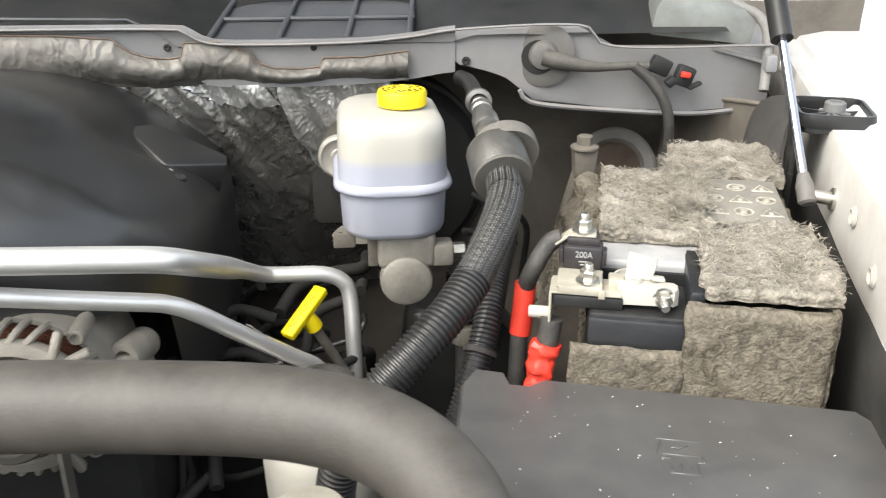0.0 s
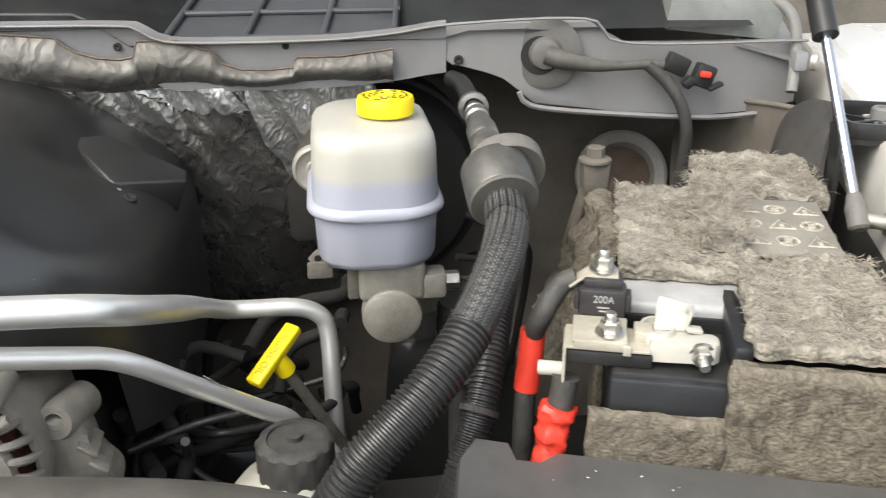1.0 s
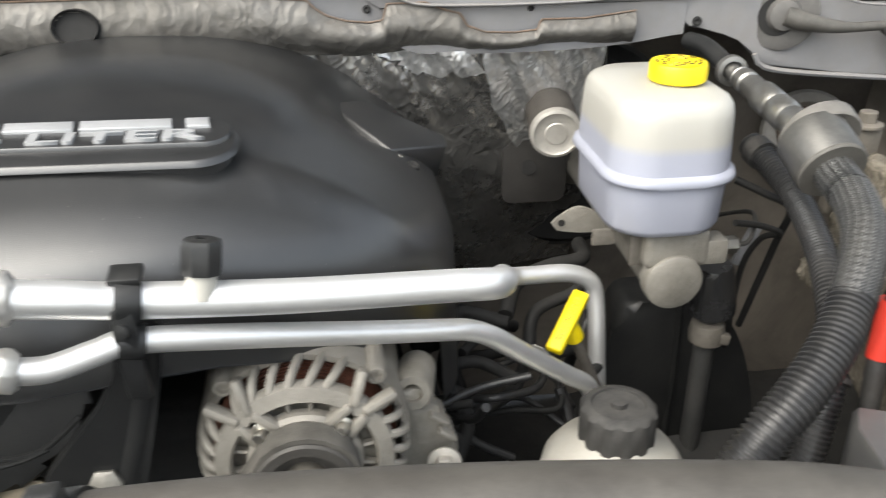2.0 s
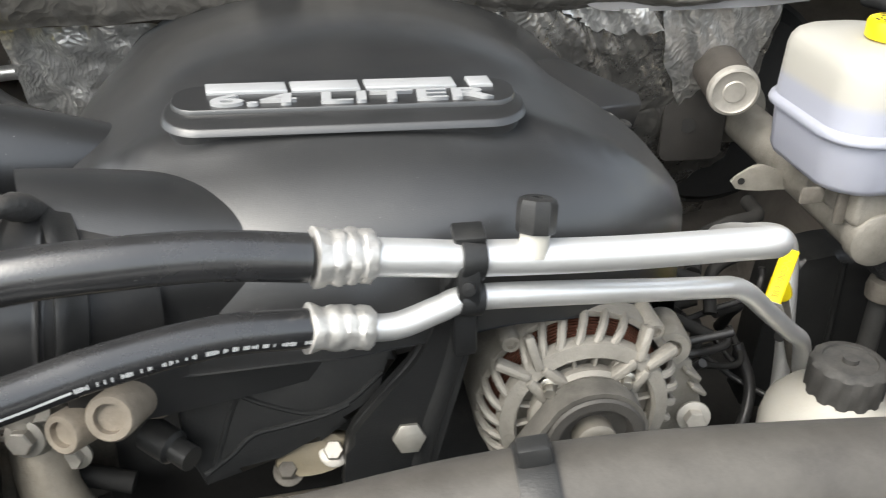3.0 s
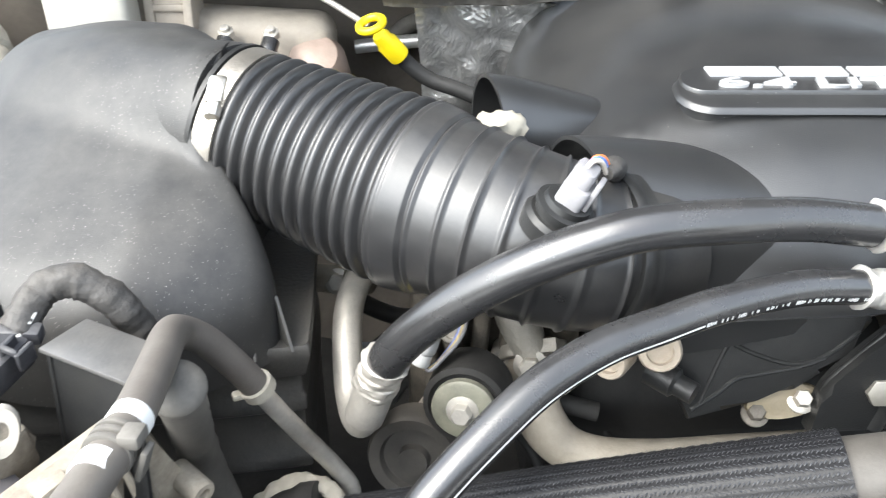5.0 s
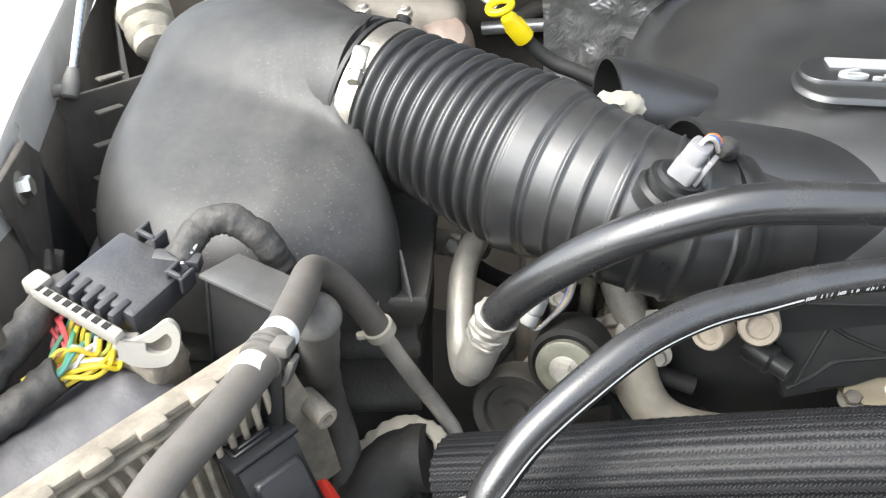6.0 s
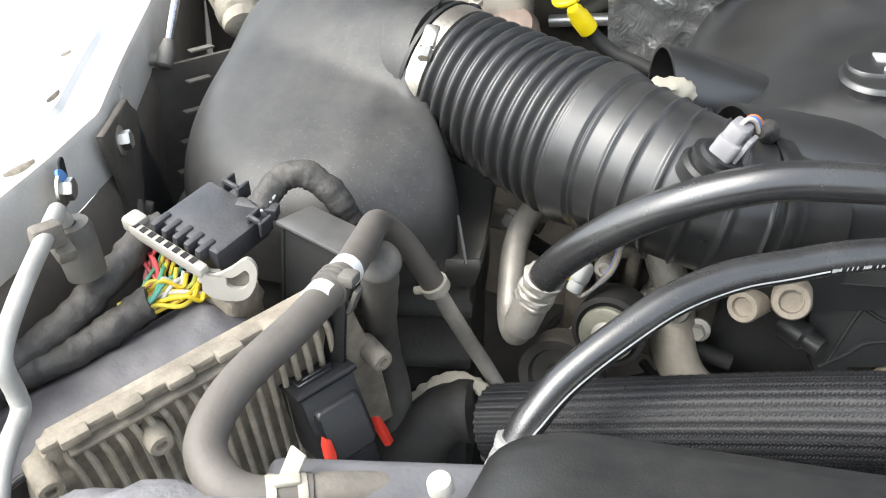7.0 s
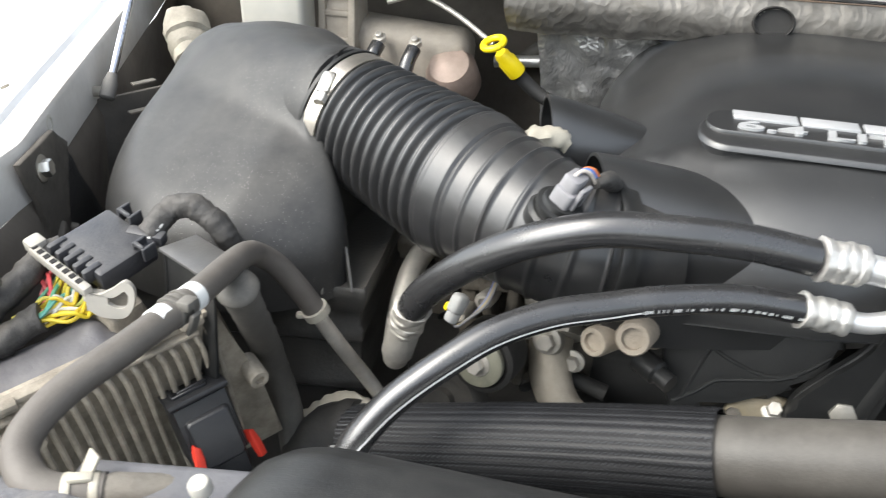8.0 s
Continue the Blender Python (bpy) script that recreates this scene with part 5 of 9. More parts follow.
def steering_reservoir():
    k = Vector((-0.106, 0.678, 0))
    top = thing("power_steering_reservoir", k + Vector((0, 0, 1.2)), "white plastic fluid reservoir with a black ridged cap", "reservoir")
    bm = bmesh.new()
    lathe(bm, [(0.05, 1.17), (0.056, 1.18), (0.058, 1.235), (0.055, 1.25), (0.046, 1.262), (0.03, 1.272), (0.026, 1.282)], Matrix.Translation(k) , 40)
    part("tank", bm, WHITEPL, top)
    bm = bmesh.new()
    n = 48
    rings = []
    for r, h in ((0.027, 1.272), (0.0285, 1.274), (0.0285, 1.300), (0.0265, 1.303), (0.021, 1.304), (0.0205, 1.302), (0.006, 1.302), (0.006, 1.306), (0.0, 1.306)):
        rings.append((r, h))
    prof_rings = []
    for r, h in rings:
        prof_rings.append([bm.verts.new(k + Vector(((r + (0.0012 if (i % 4 < 2 and 1.273 < h < 1.302 and r > 0.027) else 0)) * math.cos(2 * math.pi * i / n), (r + (0.0012 if (i % 4 < 2 and 1.273 < h < 1.302 and r > 0.027) else 0)) * math.sin(2 * math.pi * i / n), h))) for i in range(n)])
    for a, b in zip(prof_rings, prof_rings[1:]):
        for i in range(n):
            bm.faces.new((a[i], a[(i + 1) % n], b[(i + 1) % n], b[i]))
    bm.faces.new(prof_rings[0][::-1])
    bmesh.ops.remove_doubles(bm, verts=list(bm.verts), dist=1e-5)
    part("cap", bm, matte("dusty_black_cap", (0.03, 0.029, 0.028), 0.7, dust=0.25), top, "black ridged cap")


# ---- battery corner ----
BT = pose(0.107, 0.585, 0, 0, 0, -10.5)


def ragged(w, d, h, m, seed, cell=0.006, amp=0.004, rag=0.006):
    """A thick pad of matted fibre with torn edges: local x across, y back, z up from its underside."""
    bm = bmesh.new()
    nx, ny = max(3, int(w / cell)), max(3, int(d / cell))
    top, bot = [], []
    for i in range(nx + 1):
        ta, tb = [], []
        for j in range(ny + 1):
            x, y = w * i / nx, d * j / ny
            e = min(i, nx - i, j, ny - j)
            off = Vector((noise.noise(Vector((x * 60, y * 60, seed))), noise.noise(Vector((x * 60, y * 60, seed + 9))), 0)) * rag if e == 0 else Vector((0, 0, 0))
            z = h + amp * (1.2 * noise.noise(Vector((x * 26, y * 26, seed + 1))) + noise.noise(Vector((x * 55, y * 55, seed + 3))) + 0.7 * noise.noise(Vector((x * 140, y * 140, seed + 5))) + 0.5 * noise.noise(Vector((x * 330, y * 330, seed + 6))))
            ta.append(bm.verts.new(m @ (Vector((x, y, z - (0.25 * h if e == 0 else 0))) + off)))
            tb.append(bm.verts.new(m @ (Vector((x, y, 0)) + off)))
        top.append(ta), bot.append(tb)
    for i in range(nx):
        for j in range(ny):
            bm.faces.new((top[i][j], top[i + 1][j], top[i + 1][j + 1], top[i][j + 1]))
            bm.faces.new((bot[i][j], bot[i][j + 1], bot[i + 1][j + 1], bot[i + 1][j]))
    # torn, layered edge
    loop = [(i, 0) for i in range(nx)] + [(nx, j) for j in range(ny)] + [(i, ny) for i in range(nx, 0, -1)] + [(0, j) for j in range(ny, 0, -1)]
    rows = [[top[i][j] for i, j in loop]]
    mid = m @ Vector((w / 2, d / 2, h / 2))
    for k in (0.78, 0.56, 0.34, 0.14):
        row = []
        for n, (i, j) in enumerate(loop):
            q = bot[i][j].co.lerp(top[i][j].co, k)
            away = (q - mid).normalized()
            row.append(bm.verts.new(q + away * (0.0022 * noise.noise(Vector((n * 0.23, k * 40, seed))) + 0.0012 * noise.noise(Vector((n * 0.9, k * 90, seed))))))
        rows.append(row)
    rows.append([bot[i][j] for i, j in loop])
    for r0, r1 in zip(rows, rows[1:]):
        for n in range(len(loop)):
            bm.faces.new((r0[n], r1[n], r1[(n + 1) % len(loop)], r0[(n + 1) % len(loop)]))
    return bm


def fibres(m, w, d, z, count, seed, length=0.007):
    """Loose hairs standing off a felt pad, as one mesh."""
    rnd = random.Random(seed)
    bm = bmesh.new()
    for _ in range(count):
        p = Vector((rnd.random() * w, rnd.random() * d, z + rnd.uniform(-0.001, 0.002)))
        a = rnd.uniform(0, 2 * math.pi)
        dirn = Vector((math.cos(a), math.sin(a), rnd.uniform(0.0, 0.45))).normalized()
        l = length * rnd.uniform(0.4, 1.3)
        s = Vector((-math.sin(a), math.cos(a), 0)) * 0.00028
        bend = Vector((rnd.uniform(-1, 1), rnd.uniform(-1, 1), -0.5)) * l * 0.3
        q = [p, p + dirn * l * 0.5, p + dirn * l + bend]
        v = [bm.verts.new(m @ (q[0] - s)), bm.verts.new(m @ (q[0] + s)), bm.verts.new(m @ (q[1] + s)), bm.verts.new(m @ (q[1] - s)), bm.verts.new(m @ q[2])]
        bm.faces.new(v[:4])
        bm.faces.new((v[3], v[2], v[4]))
    return bm


def battery():
    top = thing("car_battery", BT @ Vector((0.085, 0.15, 1.22)), "black car battery with pale terminal clamp and label", "battery")
    bm = bmesh.new()
    block(bm, (0.166, 0.30, 0.19), BT @ pose(0.083, 0.152, 1.318), 0.004)
    part("case", bm, PLASTIC, top)
    bm = bmesh.new()
    block(bm, (0.080, 0.012, 0.024), BT @ pose(0.040, 0.004, 1.398), 0.003)
    block(bm, (0.012, 0.085, 0.035), BT @ pose(0.078, 0.050, 1.415), 0.003)
    part("terminal_recess", bm, matte("black_gloss_plastic", (0.02, 0.021, 0.024), 0.35), top)
    bm = bmesh.new()
    block(bm, (0.082, 0.040, 0.016), BT @ pose(0.047, 0.084, 1.424, 4, 0, 0), 0.005, 3)
    part("handle", bm, matte("pale_grey_plastic", (0.36, 0.36, 0.365), 0.4, dust=0.4), top, "pale grey lid edge")
    bm = bmesh.new()
    block(bm, (0.078, 0.004, 0.014), BT @ pose(0.047, 0.0635, 1.416), 0.001)
    part("lid_front", bm, PLASTIC, top)
    # label with pictograms as plain shapes
    bm = bmesh.new()
    block(bm, (0.075, 0.105, 0.003), BT @ pose(0.122, 0.172, 1.449, 3, 0, 0), 0.0008)
    lab = part("label", bm, matte("label_grey", (0.20, 0.185, 0.16), 0.7, dust=0.5), top, "dark warning label with pale symbols")
    pale = matte("label_ink", (0.50, 0.465, 0.39), 0.8, var=0.5, scale=120, dust=0.9, dscale=90, dustcol=(0.24, 0.22, 0.185), distort=1.0)
    for r in range(3):
        for c in range(3):
            bm = bmesh.new()
            mm = BT @ pose(0.122, 0.172, 1.449, 3, 0, 0) @ pose(-0.020 + c * 0.022, 0.031 - r * 0.029, 0.0015)
            if (r + c) % 2:
                lathe(bm, [(0.0066, 0), (0.0085, 0), (0.0085, 0.0008), (0.0066, 0.0008), (0.0066, 0)], mm, 24)
                block(bm, (0.013, 0.0016, 0.0008), mm @ pose(0, 0, 0.0004, 0, 0, 45), 0)
                block(bm, (0.005, 0.007, 0.0008), mm @ pose(0, 0, 0.0004), 0)
            else:
                rim = [mm @ Vector(q) for q in ((-0.009, -0.007, 0.0003), (0.009, -0.007, 0.0003), (0, 0.009, 0.0003), (-0.009, -0.007, 0.0003))]
                sweep(bm, rim, 0.0009, 6)
                block(bm, (0.003, 0.006, 0.0008), mm @ pose(0, -0.002, 0.0004), 0)
            part("symbol", bm, pale, lab)
    BS = BT @ Matrix.Translation((0.0006, 0, 0)) @ Matrix.Diagonal((0.844, 1, 1, 1))
    # positive clamp
    bm = bmesh.new()
    prism(bm, [(-0.020, -0.010), (0.026, -0.008), (0.030, -0.004), (0.030, 0.005), (0.026, 0.009), (-0.020, 0.011)], 0.013, BS @ pose(0.046, 0.018, 1.418), 0.0025)
    lathe(bm, [(0.0145, 0.0), (0.0145, 0.013), (0.0125, 0.0155), (0.0105, 0.0155), (0.010, 0.012), (0, 0.012)], BS @ pose(0.032, 0.028, 1.418), 28)
    clamp = part("terminal_clamp", bm, WHITEPL, top, "dirty white metal clamp")
    bm = bmesh.new()
    prism(bm, [(-0.013, -0.008), (0.010, -0.006), (0.013, 0.004), (0.004, 0.008), (-0.012, 0.006)], 0.003, BS @ pose(0.043, 0.032, 1.434, 38, 0, -6), 0.0008)
    block(bm, (0.022, 0.0025, 0.013), BS @ pose(0.042, 0.038, 1.440, -18, 8, -6), 0.001)
    block(bm, (0.0025, 0.016, 0.012), BS @ pose(0.0545, 0.032, 1.438, 0, 14, -10), 0.001)
    block(bm, (0.012, 0.008, 0.003), BS @ pose(0.058, 0.026, 1.433, 0, 8, 10), 0.001)
    part("jaw", bm, WHITEPL, clamp)
    bm = bmesh.new()
    mm = along(BS @ Vector((0.063, 0.012, 1.424)), BS @ Vector((0.069, -0.03, 1.412)))
    hexnut(bm, mm, 0.0065, 0.006)
    lathe(bm, [(0.0085, -0.001), (0.0085, 0.0015)], mm, 18)
    lathe(bm, [(0.0035, 0.0), (0.0035, 0.012), (0.003, 0.013)], mm, 12)
    part("clamp_nut", bm, STEEL, clamp)
    # stacked plates under the fuse, with a leg bent down at the side
    bm = bmesh.new()
    block(bm, (0.040, 0.034, 0.0022), BS @ pose(-0.010, 0.022, 1.4300), 0.0008)
    block(bm, (0.036, 0.0022, 0.014), BS @ pose(-0.009, 0.0395, 1.4235), 0.0008)
    block(bm, (0.036, 0.0022, 0.006), BS @ pose(-0.010, 0.0055, 1.4275), 0.0008)
    plate = part("fuse_plate", bm, CREAM, top, "pale corroded metal bus plate")
    bm = bmesh.new()
    block(bm, (0.062, 0.030, 0.0022), BS @ pose(-0.004, 0.020, 1.4250), 0.0008)
    block(bm, (0.0025, 0.028, 0.046), BS @ pose(-0.0345, 0.018, 1.403), 0.001)
    block(bm, (0.006, 0.003, 0.007), BS @ pose(0.010, 0.004, 1.4265), 0.0008)
    block(bm, (0.014, 0.016, 0.010), BS @ pose(0.022, 0.024, 1.4285), 0.0015)
    part("lower_plate", bm, CREAM, top, "pale corroded metal bus plate")
    bm = bmesh.new()
    block(bm, (0.062, 0.028, 0.010), BS @ pose(-0.002, 0.020, 1.4180), 0.002)
    part("insulator", bm, PLASTIC, top)
    plum = matte("fuse_plastic", (0.022, 0.019, 0.022), 0.35, var=0.1, dust=0.1)
    bm = bmesh.new()
    block(bm, (0.036, 0.018, 0.019), BS @ pose(-0.009, 0.047, 1.4400), 0.0025)
    block(bm, (0.030, 0.016, 0.008), BS @ pose(-0.009, 0.049, 1.4515), 0.002)
    fuse = part("fuse", bm, plum, top, "black high-current fuse")
    for sx in (-1, 1):
        bm = bmesh.new()
        block(bm, (0.004, 0.012, 0.012), BS @ pose(-0.009 + sx * 0.0195, 0.044, 1.441), 0.001)
        part("fuse_ear", bm, plum, fuse)
    bm = bmesh.new()
    block(bm, (0.024, 0.016, 0.0022), BS @ pose(-0.010, 0.052, 1.4560), 0.0008)
    block(bm, (0.016, 0.014, 0.0022), BS @ pose(-0.028, 0.052, 1.4515, 0, -34, 0), 0.0008)
    part("fuse_blade", bm, CREAM, fuse)
    fc = bpy.data.curves.new("rating", "FONT")
    fc.body, fc.size, fc.extrude, fc.align_x, fc.align_y = "200A", 0.0072, 0.0002, "CENTER", "CENTER"
    tmp = new("rating", fc)
    bpy.context.view_layer.update()
    me = bpy.data.meshes.new_from_object(tmp.evaluated_get(bpy.context.evaluated_depsgraph_get()))
    bpy.data.objects.remove(tmp)
    me.transform(BS @ pose(-0.008, 0.0378, 1.4430, 90, 0, 0))
    me.materials.clear()
    me.materials.append(LETTER)
    ob = new("rating", me)
    ob.parent = fuse
    ob.matrix_parent_inverse = (top.matrix_world @ fuse.matrix_parent_inverse @ fuse.matrix_basis).inverted()
    for dz, w in ((-0.0055, 0.009), (-0.0080, 0.006)):
        bm = bmesh.new()
        block(bm, (w, 0.0004, 0.0010), BS @ pose(-0.008, 0.0379, 1.4430 + dz), 0)
        part("print_bar", bm, matte("faint_print%d" % (w * 1000), (0.35, 0.34, 0.33), 0.6), fuse)
    for p, q, z in ((-0.003, 0.016, 1.4312), (-0.010, 0.054, 1.4572)):
        bm = bmesh.new()
        lathe(bm, [(0.0105, 0), (0.0105, 0.0015), (0.009, 0.002)], BS @ pose(p, q, z), 24)
        hexnut(bm, BS @ pose(p, q, z + 0.0015), 0.0075, 0.008)
        part("stud_nut", bm, STEEL, top, "zinc nut on a threaded stud")
    bm = bmesh.new()
    lathe(bm, [(0.0045, 0), (0.0048, 0.002), (0.0048, 0.016), (0.004, 0.017)], along(BS @ Vector((-0.034, 0.018, 1.402)), BS @ Vector((-0.08, 0.018, 1.402))), 16)
    part("pin", bm, WHITEPL, top)


def battery_blanket():
    top = thing("battery_blanket", BT @ Vector((0.08, -0.006, 1.3)), "matted grey-brown felt insulation wrapped round the battery", "insulation")
    def upright(p0, p1, z0, z1, q, th, seed):
        m = BT @ pose(p0, q, z0, 90, 0, 0)
        return ragged(p1 - p0, z1 - z0, th, m, seed, 0.004, 0.0016, 0.002)
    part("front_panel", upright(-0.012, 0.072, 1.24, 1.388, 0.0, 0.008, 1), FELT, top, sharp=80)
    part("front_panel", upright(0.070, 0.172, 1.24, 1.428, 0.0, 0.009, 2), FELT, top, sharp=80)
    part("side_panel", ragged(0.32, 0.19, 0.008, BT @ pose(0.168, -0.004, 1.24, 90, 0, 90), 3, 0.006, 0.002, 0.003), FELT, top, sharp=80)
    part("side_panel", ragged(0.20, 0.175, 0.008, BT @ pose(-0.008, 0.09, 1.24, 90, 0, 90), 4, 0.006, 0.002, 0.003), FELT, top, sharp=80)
    hair = matte("felt_hair", (0.30, 0.27, 0.225), 0.9, var=0.6, scale=140, bump=0.1, spec=0.2)
    m = BT @ pose(-0.036, 0.150, 1.325, 0, -66, 6) @ pose(0, 0, 0, 0, 0, 4)
    flap = part("side_flap", ragged(0.125, 0.115, 0.014, m, 11, 0.0035, 0.006, 0.006), FELT, top, "brown felt flap hanging down", sharp=80)
    tagged(part("fibre_fuzz", fibres(m, 0.125, 0.115, 0.014, 500, 11, 0.0075), FELT, flap), kind="stuff")
    pads = ((0.004, 0.095, 0.092, 0.175, 1.434, 0.012, 0, 5), (0.070, 0.230, 0.10, 0.10, 1.444, 0.012, 2, 6), (0.082, -0.002, 0.094, 0.122, 1.432, 0.011, 3, 7), (0.062, 0.12, 0.030, 0.11, 1.446, 0.012, 4, 8))
    for p, q, w, d, z, h, tilt, seed in pads:
        m = BT @ pose(p, q, z, tilt, 0, 0)
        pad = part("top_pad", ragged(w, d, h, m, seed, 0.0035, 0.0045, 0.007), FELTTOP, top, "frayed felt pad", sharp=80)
        torn = seed == 8
        tagged(part("fibre_fuzz", fibres(m, w, d, h + (0.002 if torn else 0), 3200 if torn else 2000, seed, 0.016 if torn else 0.0095), hair, pad), kind="stuff")


def battery_cables():
    top = thing("battery_cable", (0.07, 0.62, 1.36), "black battery cable with red tape sleeves", "cable")
    P = [BT @ Vector((-0.024, 0.053, 1.451)), BT @ Vector((-0.034, 0.052, 1.445)), BT @ Vector((-0.045, 0.046, 1.425)), Vector((0.066, 0.648, 1.40)), Vector((0.062, 0.64, 1.36)), Vector((0.06, 0.63, 1.30)), Vector((0.06, 0.62, 1.2))]
    bm = bmesh.new()
    sweep(bm, smooth_curve(P, 6), 0.0072, 18)
    part("cable", bm, TAPE, top)
    bm = bmesh.new()
    sweep(bm, [Vector((0.0668, 0.649, 1.409)), Vector((0.0655, 0.646, 1.39)), Vector((0.063, 0.642, 1.366))], 0.0088, 20)
    part("red_sleeve", bm, RED, top, "red plastic sleeve")
    second = thing("fuse_cable", (0.075, 0.6, 1.34), "short cable wrapped in crinkled red tape", "cable")
    bm = bmesh.new()
    sweep(bm, smooth_curve([(0.083, 0.602, 1.40), (0.080, 0.60, 1.38), (0.074, 0.597, 1.355), (0.072, 0.592, 1.33), (0.072, 0.585, 1.25)], 6), 0.0085, 18)
    part("cable", bm, TAPE, second)
    bm = bmesh.new()
    sweep(bm, even(smooth_curve([(0.0795, 0.600, 1.381), (0.076, 0.598, 1.365), (0.0725, 0.594, 1.342)], 8), 0.002), lambda s: 0.0115 + 0.0012 * math.sin(s * 14) - 0.002 * s, 24)
    crumple(bm, 130, 0.0028)
    part("red_wrap", bm, RED, second, "crinkled red tape")


FB = pose(0, 0, 1.36, -3, 0, 0) @ pose(0, 0, -1.366)


def fuse_box():
    top = thing("fuse_box", BT @ Vector((0.06, -0.13, 1.25)), "dusty black plastic fuse box lid with moulded marks", "fuse box")
    bm = bmesh.new()
    o = [(-0.062, -0.27), (0.20, -0.27), (0.205, -0.045), (0.19, -0.022), (-0.03, -0.018), (-0.04, -0.030), (-0.055, -0.030), (-0.062, -0.012), (-0.083, -0.010), (-0.089, -0.035)]
    stack(bm, [([(x * 1.02, y * 1.01) for x, y in o], 1.27), (o, 1.345), (o, 1.364), ([(x * 0.985 + 0.001, y * 0.985 - 0.002) for x, y in o], 1.369)], BT @ FB)
    black = matte("fusebox_plastic", (0.068, 0.068, 0.069), 0.32, var=0.10, scale=8, bump=0.08, bscale=900, dust=0.16, dscale=30, spec=1.0)
    lid = part("lid", bm, black, top)
    # moulded fuse-puller sign: two nested outlines with short strokes, all in the lid's own plastic
    for w, d, x, y, turn in ((0.028, 0.0011, 0.064, -0.088, 0), (0.024, 0.0011, 0.065, -0.106, 0), (0.0011, 0.016, 0.0505, -0.098, -12), (0.0011, 0.010, 0.0785, -0.108, 8), (0.006, 0.0011, 0.055, -0.111, 0), (0.007, 0.0011, 0.0775, -0.113, 0), (0.018, 0.0011, 0.066, -0.127, 0), (0.0011, 0.014, 0.058, -0.120, 8), (0.0011, 0.014, 0.0745, -0.120, 4), (0.0011, 0.008, 0.064, -0.119, 0), (0.0011, 0.007, 0.070, -0.119, 0), (0.010, 0.0010, 0.066, -0.096, 40), (0.007, 0.0010, 0.062, -0.097, 12)):
        bm = bmesh.new()
        block(bm, (w, d, 0.0016), BT @ FB @ pose(x, y, 1.3692, 0, 0, turn), 0.0003, 1)
        part("moulded_mark", bm, black, lid)
    # pale flakes of dirt scattered on the lid
    rnd = random.Random(21)
    bm = bmesh.new()
    for _ in range(70):
        q = BT @ FB @ pose(rnd.uniform(-0.055, 0.185), rnd.uniform(-0.24, -0.035), 1.3692, rnd.uniform(-8, 8), rnd.uniform(-8, 8), rnd.uniform(0, 360))
        w, d = rnd.uniform(0.0004, 0.0011), rnd.uniform(0.0002, 0.0005)
        vs = [bm.verts.new(q @ Vector(c)) for c in ((-w, -d, 0.0002), (w * 0.8, -d * 0.6, 0.0002), (w, d * 0.9, 0.0005), (-w * 0.7, d, 0.0003))]
        bm.faces.new(vs)
    tagged(part("dirt_flake", bm, STRIPE, lid, "pale flakes of dirt"), kind="stuff")


brake_reservoir()
master_cylinder()
booster()
hydraulic_hose()
engine_dipstick()
steering_reservoir()
battery()
battery_blanket()
battery_cables()
fuse_box()


